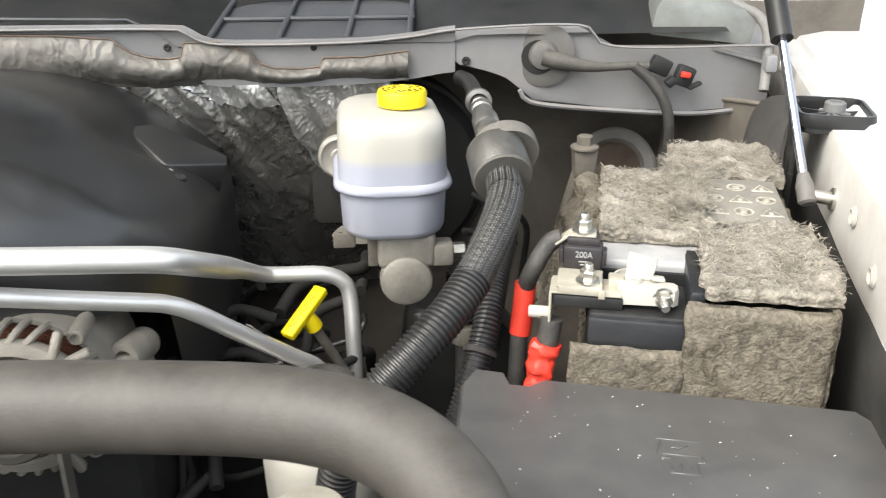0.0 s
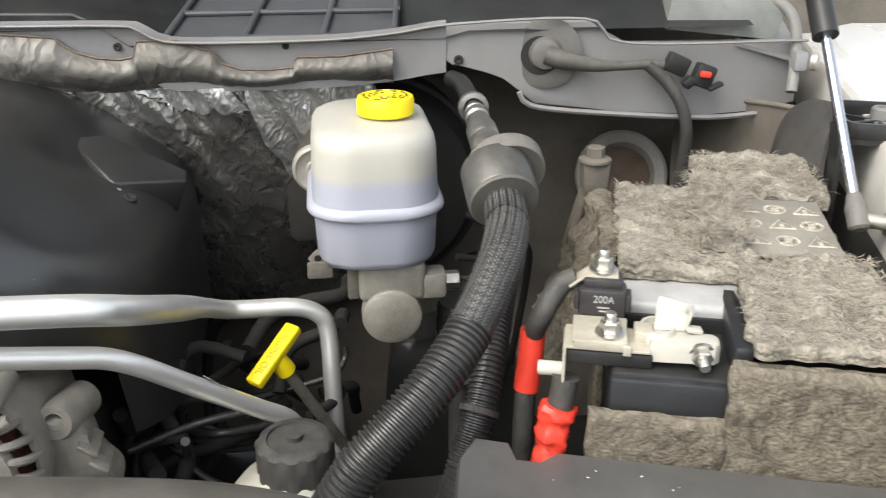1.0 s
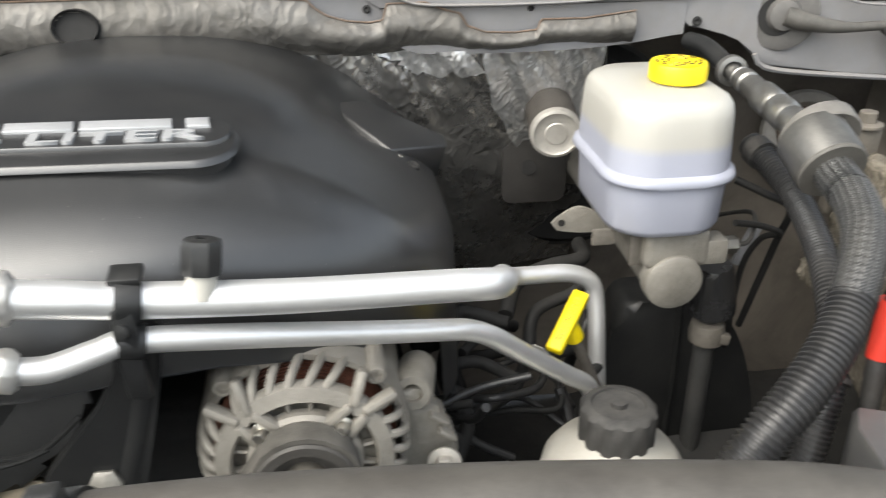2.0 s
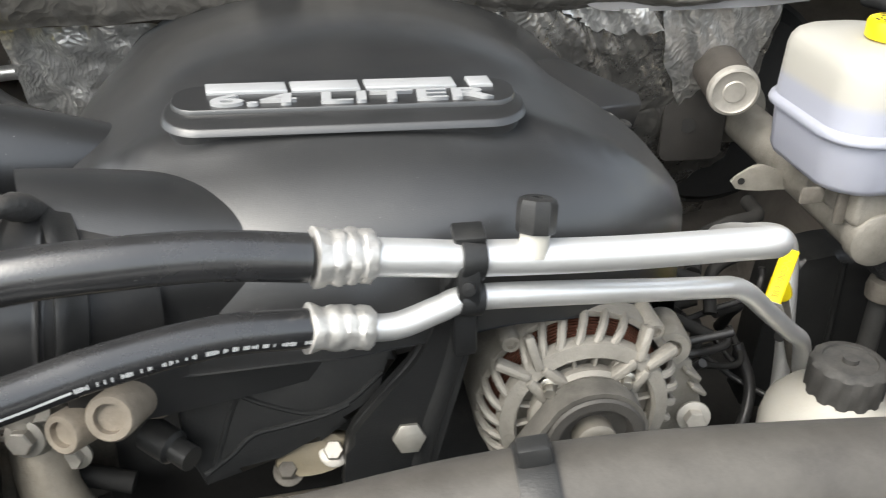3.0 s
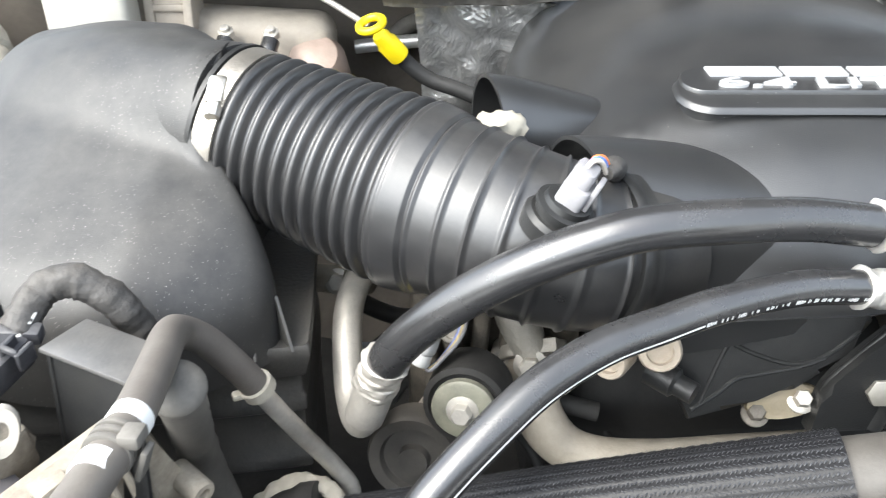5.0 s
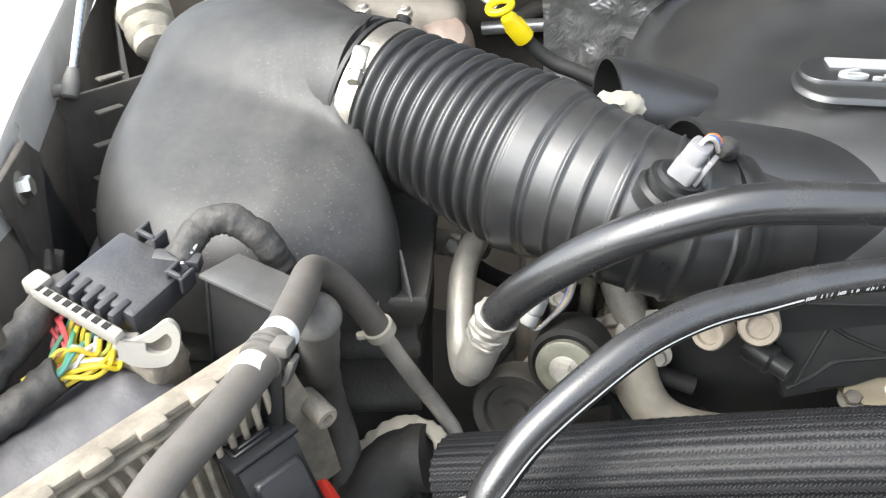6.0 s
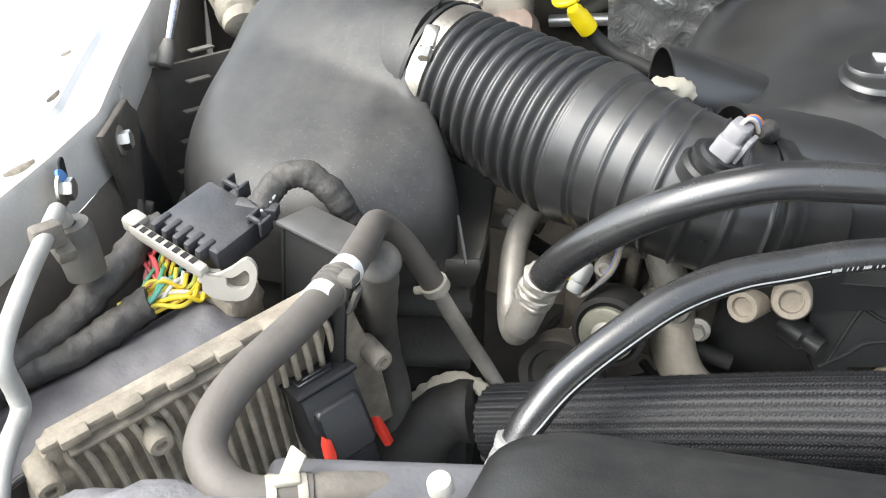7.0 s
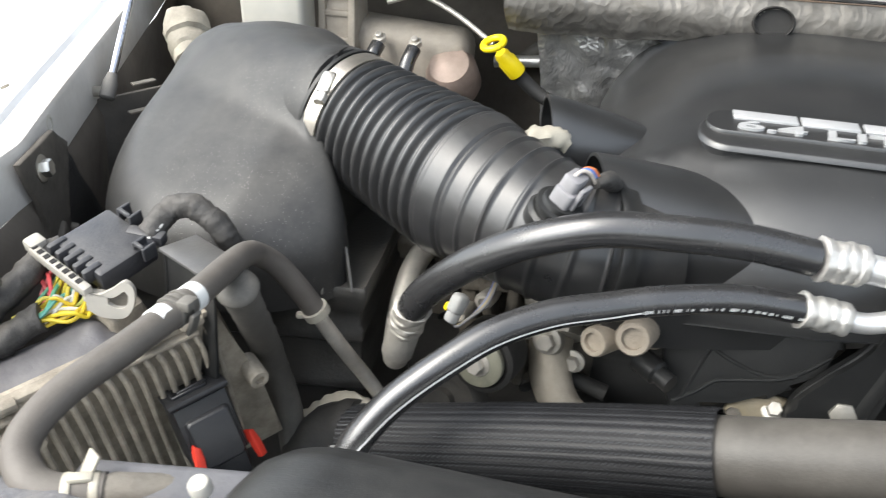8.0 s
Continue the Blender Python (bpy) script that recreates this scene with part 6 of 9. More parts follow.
# ---- intake side ----
def air_box():
    top = thing("air_filter_box", (-0.98, 0.6, 1.2), "dark grey plastic air filter box dusted on top", "air box")
    # outline of the lid at its seam, in the plan
    base = [(-0.862, 0.522), (-0.880, 0.480), (-0.925, 0.448), (-0.985, 0.44), (-1.04, 0.447), (-1.085, 0.475), (-1.125, 0.54), (-1.145, 0.63), (-1.15, 0.72), (-1.125, 0.78), (-1.06, 0.81), (-0.985, 0.80), (-0.95, 0.765), (-0.92, 0.70), (-0.905, 0.585)]

    def closed(pts, n=6):
        p = [Vector((x, y, 0)) for x, y in pts]
        m = len(p)
        out = []
        for i in range(m):
            a, b, c, d = p[i - 1], p[i], p[(i + 1) % m], p[(i + 2) % m]
            for j in range(n):
                t = j / n
                q = 0.5 * ((2 * b) + (c - a) * t + (2 * a - 5 * b + 4 * c - d) * t * t + (3 * b - a - 3 * c + d) * t ** 3)
                out.append((q.x, q.y))
        return out
    neck = [(0.02, 0.0), (0.046, 0.006), (0.062, 0.018), (0.071, 0.036), (0.0740, 0.06), (0.0715, 0.09), (0.0673, 0.125), (0.0636, 0.155), (0.0606, 0.180), (0.0575, 0.206)]
    a, b = Vector((-1.092, 0.681, 1.459)), Vector((-0.908, 0.617, 1.4945))
    axis = along(a, b)

    back = axis.inverted()
    mid = Vector((-1.0, 0.635, 0))

    def barrel_top(x, y):
        """Height of the outlet's barrel over a place, or very low where it does not reach."""
        h = (back @ Vector((x, y, 1.48))).z
        if not 0.0 < h < 0.2:
            return 0.0
        r = next(r0 + (r1 - r0) * (h - h0) / (h1 - h0) for (r0, h0), (r1, h1) in zip(neck, neck[1:]) if h0 <= h <= h1)
        c = a.lerp(b, h / (b - a).length)
        side = abs((Vector((x, y, 0)) - Vector((c.x, c.y, 0))).dot(Vector(((b - a).y, -(b - a).x, 0)).normalized()))
        return c.z + 0.0014 + math.sqrt(r * r - side * side) if side < r else 0.0

    def lid_top(x, y, deep, wide, drop):
        """Sloping face with a rounded shoulder; the barrel grows out of its upper edge."""
        z = 1.457 + 0.44 * (min(y, 0.66) - 0.46) - 0.9 * max(0.0, y - 0.70) - 0.10 * max(0.0, -1.02 - x) - 0.25 * max(0.0, x + 0.94)
        e = 1 - min(1.0, deep / wide)
        z -= drop * (1 - math.sqrt(max(0.0, 1 - e * e)))
        o = barrel_top(x, y)
        k = 0.024
        h = max(0.0, min(1.0, 0.5 + 0.5 * (o - z) / k))
        return z + (o - z) * h + k * h * (1 - h)
    rim = closed(base, 14)
    n = len(rim)
    shares = [1.0, 0.997, 0.99, 0.98, 0.965, 0.945, 0.92, 0.89, 0.86, 0.83, 0.80] + [0.77 - 0.035 * k for k in range(22)]
    grid = np.zeros((len(shares) + 1, n, 3))
    for i, (x, y) in enumerate(rim):
        reach = math.hypot(x - mid.x, y - mid.y)
        fx, fy = (x - mid.x) / reach, (y - mid.y) / reach
        left, right, rear = max(0.0, -fx) ** 2, max(0.0, fx) ** 2, max(0.0, fy) ** 2
        wide, drop = 0.036 + 0.032 * left + 0.04 * rear + 0.035 * right, 0.034 + 0.064 * left + 0.05 * rear + 0.030 * right
        grid[0, i] = (x, y, 1.372)
        for j, k in enumerate(shares):
            px, py = mid.x + (x - mid.x) * k, mid.y + (y - mid.y) * k
            grid[j + 1, i] = (px, py, lid_top(px, py, (1 - k) * reach * 0.95, wide, drop))
    for _ in range(3):
        g = grid.copy()
        g[2:-1, :, 2] = 0.5 * grid[2:-1, :, 2] + 0.125 * (np.roll(grid, 1, axis=1) + np.roll(grid, -1, axis=1))[2:-1, :, 2] + 0.125 * (grid[1:-2, :, 2] + grid[3:, :, 2])
        grid = g
    bm = bmesh.new()
    rings = [[bm.verts.new(tuple(float(c) for c in p)) for p in row] for row in grid]
    for r0, r1 in zip(rings, rings[1:]):
        for i in range(n):
            bm.faces.new((r0[i], r0[(i + 1) % n], r1[(i + 1) % n], r1[i]))
    bm.faces.new(rings[-1])
    part("lid", bm, BOXPL, top, sharp=80)
    # outlet neck
    bm = bmesh.new()
    lathe(bm, [(0.058, 0.12), (0.0636, 0.158), (0.0626, 0.172), (0.0612, 0.190), (0.0596, 0.200), (0.0575, 0.206)], along(a, b), 72)
    part("outlet", bm, BOXPL, top)
    # lower tray with ribs
    bm = bmesh.new()
    # squarish tray with a ledge, its corner standing out past the lid
    o = closed([(-0.845, 0.513), (-0.852, 0.5085), (-0.93, 0.487), (-1.02, 0.463), (-1.075, 0.462), (-1.115, 0.50), (-1.145, 0.60), (-1.15, 0.72), (-1.125, 0.79), (-1.05, 0.815), (-0.96, 0.80), (-0.90, 0.74), (-0.862, 0.60), (-0.846, 0.525)])

    def grown(k):
        return [((x + 0.99) * k - 0.99, (y - 0.63) * k + 0.63) for x, y in o]
    stack(bm, [(grown(0.93), 1.10), (grown(0.945), 1.262), (grown(0.97), 1.266), (grown(0.97), 1.276), (grown(0.95), 1.280), (grown(0.955), 1.318), (grown(0.975), 1.321), (grown(0.975), 1.330), (grown(0.955), 1.334), (grown(0.955), 1.352), (grown(0.99), 1.354), (grown(1.0), 1.358), (grown(1.03), 1.372), (grown(1.035), 1.380), (grown(1.025), 1.383), (grown(0.99), 1.381)], close=(True, True))
    # dirty tray; its base colour is lightened to offset the shadow it stands in
    tray = part("tray", bm, matte("dirty_tray_plastic", (0.032, 0.0315, 0.0305), 0.45, var=0.3, scale=18, bump=0.25, bscale=300, dust=0.7, dscale=16, dustcol=(0.13, 0.116, 0.096)), top, "dirty black tray with ribs")
    # rib colour lightened as well, in place of light on the ribs
    grey = matte("lightened_rib_plastic", (0.075, 0.073, 0.069), 0.5, var=0.25, dust=0.4, dustcol=(0.17, 0.15, 0.125))
    for x, y, turn in ((-0.893, 0.494, 14), (-0.874, 0.499, 14), (-0.856, 0.510, 40), (-0.935, 0.480, 14), (-0.975, 0.468, 14)):
        bm = bmesh.new()
        prism(bm, [(-0.011, 0.0), (0.012, 0.0), (0.012, 0.034), (0.008, 0.034)], 0.002, Matrix.Translation((x, y, 1.381)) @ pose(0, 0, 0, 90, 0, 90 + turn), 0)
        part("rib", bm, grey, tray)
    for k in range(7):
        bm = bmesh.new()
        x = -0.862 - 0.024 * k
        block(bm, (0.004, 0.006, 0.034), pose(x, 0.5225 + 0.27 * (x + 0.862), 1.300, 0, 0, 15), 0.001, 1)
        part("rib", bm, grey, tray)


def bellows():
    top = thing("intake_duct", (-0.78, 0.56, 1.4), "black ribbed rubber intake duct with a steel clamp", "air duct")
    P = [(-0.913, 0.619, 1.4945), (-0.867, 0.606, 1.485), (-0.816, 0.588, 1.475), (-0.770, 0.571, 1.467), (-0.728, 0.556, 1.461), (-0.692, 0.546, 1.455), (-0.665, 0.545, 1.449), (-0.645, 0.550, 1.445)]
    path = even(smooth_curve(P, 12), 0.0012)
    n = len(path)
    total = n * 0.0012

    def rad(s):
        base = 0.0545 + 0.0085 * min(1, s / 0.5)
        d = s * total
        if d < 0.020:
            return 0.0565
        if s < 0.535:
            w = math.sin(2 * math.pi * (d - 0.020) / 0.0128)
            return base + 0.0034 * (abs(w) ** 0.5) * (1 if w > 0 else -1)
        if s < 0.60:
            return base + 0.0035 - 0.003 * (s - 0.535) / 0.065
        taper = 0.0605 - 0.0075 * (s - 0.60) / 0.40
        ph = ((d - 0.60 * total) % 0.0178) / 0.0178
        return taper + (0.0022 * math.sin(math.pi * (ph - 0.1) / 0.2) if 0.1 < ph < 0.3 else 0.0)
    bm = bmesh.new()
    sweep(bm, path, rad, 64)
    part("bellows", bm, matte("bellows_rubber", (0.022, 0.022, 0.023), 0.31, bump=0.03, dust=0.10, spec=0.7), top, sharp=75)
    # elbow down onto the throttle body
    bm = bmesh.new()
    sweep(bm, smooth_curve([(-0.664, 0.545, 1.449), (-0.650, 0.549, 1.446), (-0.634, 0.558, 1.442), (-0.610, 0.575, 1.439)], 6), 0.0525, 48)
    # blacker than the bellows: shade inside the arch is put into the colour
    part("elbow", bm, matte("shaded_elbow_rubber", (0.012, 0.012, 0.0125), 0.45, bump=0.03, dust=0.12), top)
    bm = bmesh.new()
    lathe(bm, [(0.0515, -0.004), (0.0560, -0.004), (0.0572, -0.002), (0.0572, 0.003), (0.0560, 0.005), (0.0560, 0.012), (0.0515, 0.014)], along((-0.650, 0.549, 1.446), (-0.63, 0.561, 1.441)), 56)
    part("collar", bm, PLASTIC, top)
    # worm clamp
    m = along((-0.9075, 0.6175, 1.4933), (-0.8615, 0.6045, 1.4838))
    bm = bmesh.new()
    lathe(bm, [(0.0570, -0.002), (0.0588, -0.002), (0.0592, 0.0), (0.0592, 0.011), (0.0588, 0.013), (0.0570, 0.013)], m, 56)
    clamp = part("clamp_band", bm, matte("clamp_steel", (0.55, 0.51, 0.45), 0.35, 0.9, dust=0.2), top, "steel worm-drive clamp")
    q = Vector((-0.9055, 0.579, 1.5345))
    mm = along(q, q + Vector((0.0, 0.05, 0.035)))
    bm = bmesh.new()
    block(bm, (0.013, 0.012, 0.022), mm, 0.003)
    lathe(bm, [(0.0055, -0.02), (0.0055, -0.008)], mm, 8)
    part("screw_housing", bm, STEEL, clamp)
    bm = bmesh.new()
    lathe(bm, [(0.050, -0.007), (0.0600, -0.007), (0.0600, -0.0035), (0.050, -0.003)], m, 56)
    part("cuff", bm, PLASTIC, top)
    # air temperature sensor
    sensor = thing("air_temperature_sensor", (-0.672, 0.495, 1.51), "grey sensor plug with coloured wires on the duct", "sensor")
    a, b = Vector((-0.679, 0.506, 1.486)), Vector((-0.656, 0.499, 1.535))
    bm = bmesh.new()
    m = along(a, b)
    lathe(bm, [(0.021, -0.004), (0.0215, 0.006), (0.019, 0.009), (0.0165, 0.009), (0.0165, 0.013), (0.0185, 0.0135), (0.0185, 0.0165), (0.0150, 0.0175), (0.0140, 0.021), (0.011, 0.022)], m, 28)
    part("boss", bm, PLASTIC, sensor)
    bm = bmesh.new()
    prism(bm, rounded(0.021, 0.017, 0.004, 3), 0.016, m @ pose(0, 0, 0.019), 0.002)
    prism(bm, rounded(0.018, 0.014, 0.004, 3), 0.012, m @ pose(0.001, 0.001, 0.034), 0.003)
    block(bm, (0.004, 0.0035, 0.018), m @ pose(-0.0035, -0.0098, 0.031), 0.001)
    block(bm, (0.004, 0.0035, 0.018), m @ pose(0.0055, -0.0098, 0.031), 0.001)
    block(bm, (0.013, 0.0035, 0.004), m @ pose(0.001, -0.0098, 0.040), 0.001)
    plug = part("plug", bm, matte("sensor_grey", (0.21, 0.206, 0.215), 0.45, bump=0.06, dust=0.1), sensor, "grey plastic plug")
    bm = bmesh.new()
    block(bm, (0.005, 0.001, 0.008), m @ pose(0.001, -0.0088, 0.030), 0)
    part("latch_gap", bm, PIT, plug)
    for k, c in enumerate(((0.7, 0.2, 0.06), (0.1, 0.2, 0.55), (0.5, 0.45, 0.4))):
        bm = bmesh.new()
        o = Vector((0.0, 0.003 * k, 0.0))
        s = m @ Vector((0.004 - 0.003 * k, 0.002, 0.045))
        sweep(bm, smooth_curve([s, s + Vector((0.004, 0.004, 0.003)), s + Vector((0.009, 0.009, 0.0)), s + Vector((0.012, 0.014, -0.009))], 5), 0.0015, 8)
        part("wire", bm, matte("wire%d" % k, c, 0.5), sensor)


def sensor_loom():
    t = thing("sensor_loom", (-0.64, 0.53, 1.5), "black taped loom behind the duct sensor", "wiring")
    bm = bmesh.new()
    sweep(bm, even(smooth_curve([(-0.650, 0.512, 1.518), (-0.645, 0.525, 1.516), (-0.644, 0.545, 1.505), (-0.644, 0.560, 1.488), (-0.645, 0.575, 1.46)], 8), 0.003), lambda t: 0.004 + 0.0035 * min(1, t * 4), 16)
    crumple(bm, 150, 0.001)
    part("loom", bm, TAPE, t)
    f = thing("foam_connector", (-0.73, 0.62, 1.47), "cream plastic loom holder in the cover scoop", "connector")
    bm = bmesh.new()
    sweep(bm, even(smooth_curve([(-0.752, 0.616, 1.476), (-0.744, 0.616, 1.490), (-0.732, 0.622, 1.496), (-0.718, 0.632, 1.496), (-0.708, 0.640, 1.490)], 8), 0.003), 0.0105, 18)
    crumple(bm, 110, 0.0035)
    part("holder", bm, CREAM, f)


MODULE = matte("dusty_module_casting", (0.34, 0.30, 0.242), 0.6, 0.1, var=0.38, scale=55, bump=0.3, bscale=400, dust=0.8, dscale=18, dustcol=(0.18, 0.157, 0.126))


def control_module():
    """Finned engine computer beside the radiator, with its plug."""
    a, b = Vector((-1.005, 0.205, 1.397)), Vector((-0.895, 0.376, 1.428))
    ax = (b - a).normalized()
    
    def facing(up):
        up = (up - ax * up.dot(ax)).normalized()
        return Matrix(((*ax, 0), (*up, 0), (*ax.cross(up), 0), (0, 0, 0, 1))).transposed()
    m = facing(Vector((0.06, -0.17, 0.95)))
    m.translation = a
    L = (b - a).length
    top = thing("engine_control_module", a + Vector((0, 0, -0.15)), "dirty cast aluminium control module with cooling fins", "control module")
    bm = bmesh.new()
    prism(bm, [(-0.012, -0.17), (L + 0.03, -0.17), (L + 0.022, -0.09), (L + 0.012, -0.05), (L + 0.004, 0.0), (0.01, 0.0), (-0.010, -0.02), (-0.016, -0.05)], 0.013, m @ pose(0, 0, -0.013), 0.003)
    part("housing", bm, MODULE, top)
    bm = bmesh.new()
    block(bm, (L - 0.005, 0.006, 0.010), m @ pose(L / 2, 0.0015, -0.001), 0.002)
    part("top_rail", bm, MODULE, top)
    bm = bmesh.new()
    block(bm, (L - 0.03, 0.004, 0.012), m @ pose(L / 2, -0.010, 0.001), 0.0015)
    part("lower_rail", bm, MODULE, top)
    for k in range(6):
        bm = bmesh.new()
        block(bm, (0.018, 0.0075, 0.009), m @ pose(0.022 + k * (L - 0.04) / 5, 0.0022, 0.0045), 0.002)
        part("lug", bm, MODULE, top)
    for k in range(20):
        x = 0.014 + k * (L - 0.022) / 19
        bm = bmesh.new()
        curve = [m @ Vector((x, -0.012, -0.001)), m @ Vector((x, -0.017, 0.004)), m @ Vector((x + 0.0015, -0.026, 0.006)), m @ Vector((x + 0.002, -0.06, 0.006)), m @ Vector((x + 0.002, -0.15, 0.006))]
        sweep(bm, smooth_curve(curve, 3), 0.0024, 8)
        part("fin", bm, MODULE, top)
    for u, v in ((-0.002, -0.016), (-0.004, -0.040), (L + 0.016, -0.075), (L * 0.30, -0.030)):
        bm = bmesh.new()
        lathe(bm, [(0.0085, -0.01), (0.0085, 0.014), (0.0075, 0.016), (0.004, 0.016), (0.0035, 0.012), (0, 0.012)], m @ pose(u, v, 0.002), 18)
        part("boss", bm, MODULE, top)
    plug = thing("module_connector", Vector((-0.905, 0.345, 1.30)), "black module connector with red locking levers", "connector")
    mm = Matrix.Translation((-0.902, 0.3555, 1.341)) @ facing(Vector((-0.25, 0.10, 0.96))) @ Matrix.Scale(0.9, 4)
    gloss = matte("connector_plastic", (0.016, 0.0165, 0.019), 0.34, var=0.15, dust=0.03)
    bm = bmesh.new()
    prism(bm, [(-0.025, -0.036), (0.024, -0.036), (0.024, 0.026), (-0.025, 0.026)], 0.046, mm @ pose(0, 0, -0.022), 0.006)
    prism(bm, [(-0.020, -0.060), (0.020, -0.060), (0.022, -0.010), (-0.022, -0.010)], 0.030, mm @ pose(0, 0, -0.006), 0.008)
    shell = part("connector_shell", bm, gloss, plug)
    bm = bmesh.new()
    stack(bm, [([(x * k, y * k) for x, y in rounded(0.040, 0.050, 0.005, 4)], h) for k, h in ((1.0, 0.0), (0.98, 0.005), (0.93, 0.0085), (0.88, 0.0095))], close=(False, True))
    for v in bm.verts:
        v.co = mm @ pose(0.0, -0.012, 0.020) @ v.co
    part("snout", bm, gloss, shell, sharp=35)
    bm = bmesh.new()
    block(bm, (0.053, 0.006, 0.050), mm @ pose(0, 0.028, 0.0), 0.002)
    part("cap", bm, gloss, plug)
    for x, z, w, d in ((0.0, 0.008, 0.026, 0.003), (-0.004, 0.014, 0.030, 0.003), (-0.018, 0.004, 0.003, 0.020)):
        bm = bmesh.new()
        block(bm, (w, 0.003, d), mm @ pose(x, 0.0322, z), 0.0008, 1)
        part("latch", bm, gloss, shell)
    bm = bmesh.new()
    block(bm, (0.052, 0.004, 0.006), mm @ pose(0, 0.030, -0.027), 0.0015)
    part("seal", bm, CREAM, plug, "pale seal behind the cap")
    for s in (-1, 1):
        bm = bmesh.new()
        prism(bm, [(-0.004, -0.060), (0.003, -0.062), (0.0045, -0.046), (0.003, -0.034), (-0.002, -0.030), (-0.004, -0.036)], 0.006, mm @ pose(-0.014 if s < 0 else 0.022, 0.022 if s < 0 else 0.006, 0.0255 if s < 0 else 0.012, 0, 6 if s < 0 else 40, s * 8), 0.0015)
        part("lever", bm, RED, plug, "red locking lever")


def harness():
    """Large grey and black harness connector with its fan of coloured wires."""
    top = thing("harness_connector", (-0.99, 0.36, 1.43), "black and grey harness connector with coloured wires", "connector")
    m = pose(-0.988, 0.378, 1.456, 10, 10, -14)
    black = matte("harness_black", (0.034, 0.035, 0.041), 0.40, dust=0.2)
    bm = bmesh.new()
    block(bm, (0.058, 0.050, 0.020), m, 0.003)
    body = part("connector_body", bm, black, top)
    for k in range(5):
        bm = bmesh.new()
        block(bm, (0.0055, 0.016, 0.012), m @ pose(-0.024 + k * 0.0105, -0.024, 0.006), 0.002, 2)
        part("tooth", bm, black, body)
    for x, y, w in ((-0.008, 0.030, 0.014), (0.030, 0.014, 0.011)):
        for sx in (-1, 1):
            bm = bmesh.new()
            block(bm, (0.0028, 0.012, 0.013), m @ pose(x + sx * w / 2, y, 0.010), 0.0008, 1)
            part("latch_cheek", bm, black, body)
        bm = bmesh.new()
        block(bm, (w, 0.003, 0.004), m @ pose(x, y - 0.004, 0.0155), 0.0008, 1)
        part("latch_bridge", bm, black, body)
    bm = bmesh.new()
    block(bm, (0.030, 0.010, 0.010), m @ pose(0.016, 0.026, 0.006, 0, 0, 24), 0.002)
    part("side_guide", bm, black, body)
    pale = matte("pale_grey_bar", (0.42, 0.40, 0.36), 0.5, var=0.2, dust=0.6, dscale=60, dustcol=(0.24, 0.205, 0.16))
    bm = bmesh.new()
    block(bm, (0.070, 0.008, 0.010), m @ pose(-0.006, -0.036, 0.002), 0.0025)
    block(bm, (0.014, 0.014, 0.012), m @ pose(-0.042, -0.032, 0.003), 0.003)
    bar = part("lock_bar", bm, pale, top, "pale grey plastic locking bar")
    for k in range(8):
        bm = bmesh.new()
        block(bm, (0.0042, 0.0045, 0.0008), m @ pose(-0.036 + k * 0.0078, -0.036, 0.0072), 0)
        part("slot", bm, PIT, bar)
    # lug plate at the end of the bar, with a long hole
    lm = m @ pose(0.026, -0.037, -0.004, 0, 0, 36) @ pose(0, 0, 0, 74, 0, 0)
    edge = smooth_curve([(0.0, -0.008, 0), (0.010, -0.014, 0), (0.026, -0.014, 0), (0.034, -0.004, 0), (0.036, 0.010, 0), (0.030, 0.017, 0), (0.020, 0.010, 0), (0.008, 0.004, 0), (0.0, 0.006, 0)], 3)
    inner = [((q.x - 0.024) * 0.42 + 0.026, q.y * 0.45 + 0.001) for q in edge]
    bm = bmesh.new()
    faces = []
    for z in (0.0, 0.004):
        faces.append(([bm.verts.new(lm @ Vector((q.x, q.y, z))) for q in edge], [bm.verts.new(lm @ Vector((x, y, z))) for x, y in inner]))
    (o0, i0), (o1, i1) = faces
    for k in range(len(edge)):
        k2 = (k + 1) % len(edge)
        for quad in ((o0[k], o0[k2], i0[k2], i0[k]), (o1[k], i1[k], i1[k2], o1[k2]), (o0[k], o1[k], o1[k2], o0[k2]), (i0[k], i0[k2], i1[k2], i1[k])):
            bm.faces.new(quad)
    part("lug_plate", bm, pale, bar, sharp=40)
    bm = bmesh.new()
    block(bm, (0.014, 0.006, 0.012), lm @ pose(0.004, 0.0, -0.003), 0.002)
    part("lug_root", bm, pale, bar)
    bm = bmesh.new()
    block(bm, (0.040, 0.030, 0.034), m @ pose(0.026, -0.020, -0.036), 0.004, 2)
    bmesh.ops.subdivide_edges(bm, edges=list(bm.edges), cuts=2)
    crumple(bm, 90, 0.003)
    part("bracket", bm, MODULE, top, "rough dirty bracket")
    cols = ((0.62, 0.06, 0.07), (0.60, 0.16, 0.16), (0.62, 0.06, 0.07), (0.08, 0.34, 0.20), (0.62, 0.50, 0.03), (0.60, 0.14, 0.12), (0.62, 0.48, 0.02), (0.10, 0.36, 0.30), (0.64, 0.52, 0.05), (0.5, 0.5, 0.46), (0.62, 0.45, 0.02), (0.45, 0.48, 0.10), (0.62, 0.46, 0.02), (0.62, 0.48, 0.02), (0.55, 0.53, 0.48), (0.66, 0.50, 0.02))
    paints = [matte("harness_wire%d" % k, c, 0.45, dust=0.2) for k, c in enumerate(cols)]
    rnd = random.Random(5)
    for k in range(22):
        u = k / 21
        s = m @ Vector((-0.032 + u * 0.058, -0.030 + rnd.uniform(-0.006, 0.006), -0.008 - 0.008 * u))
        e = Vector((-1.010 + rnd.uniform(-0.007, 0.007), 0.328 + rnd.uniform(-0.007, 0.007), 1.423 + rnd.uniform(-0.006, 0.006)))
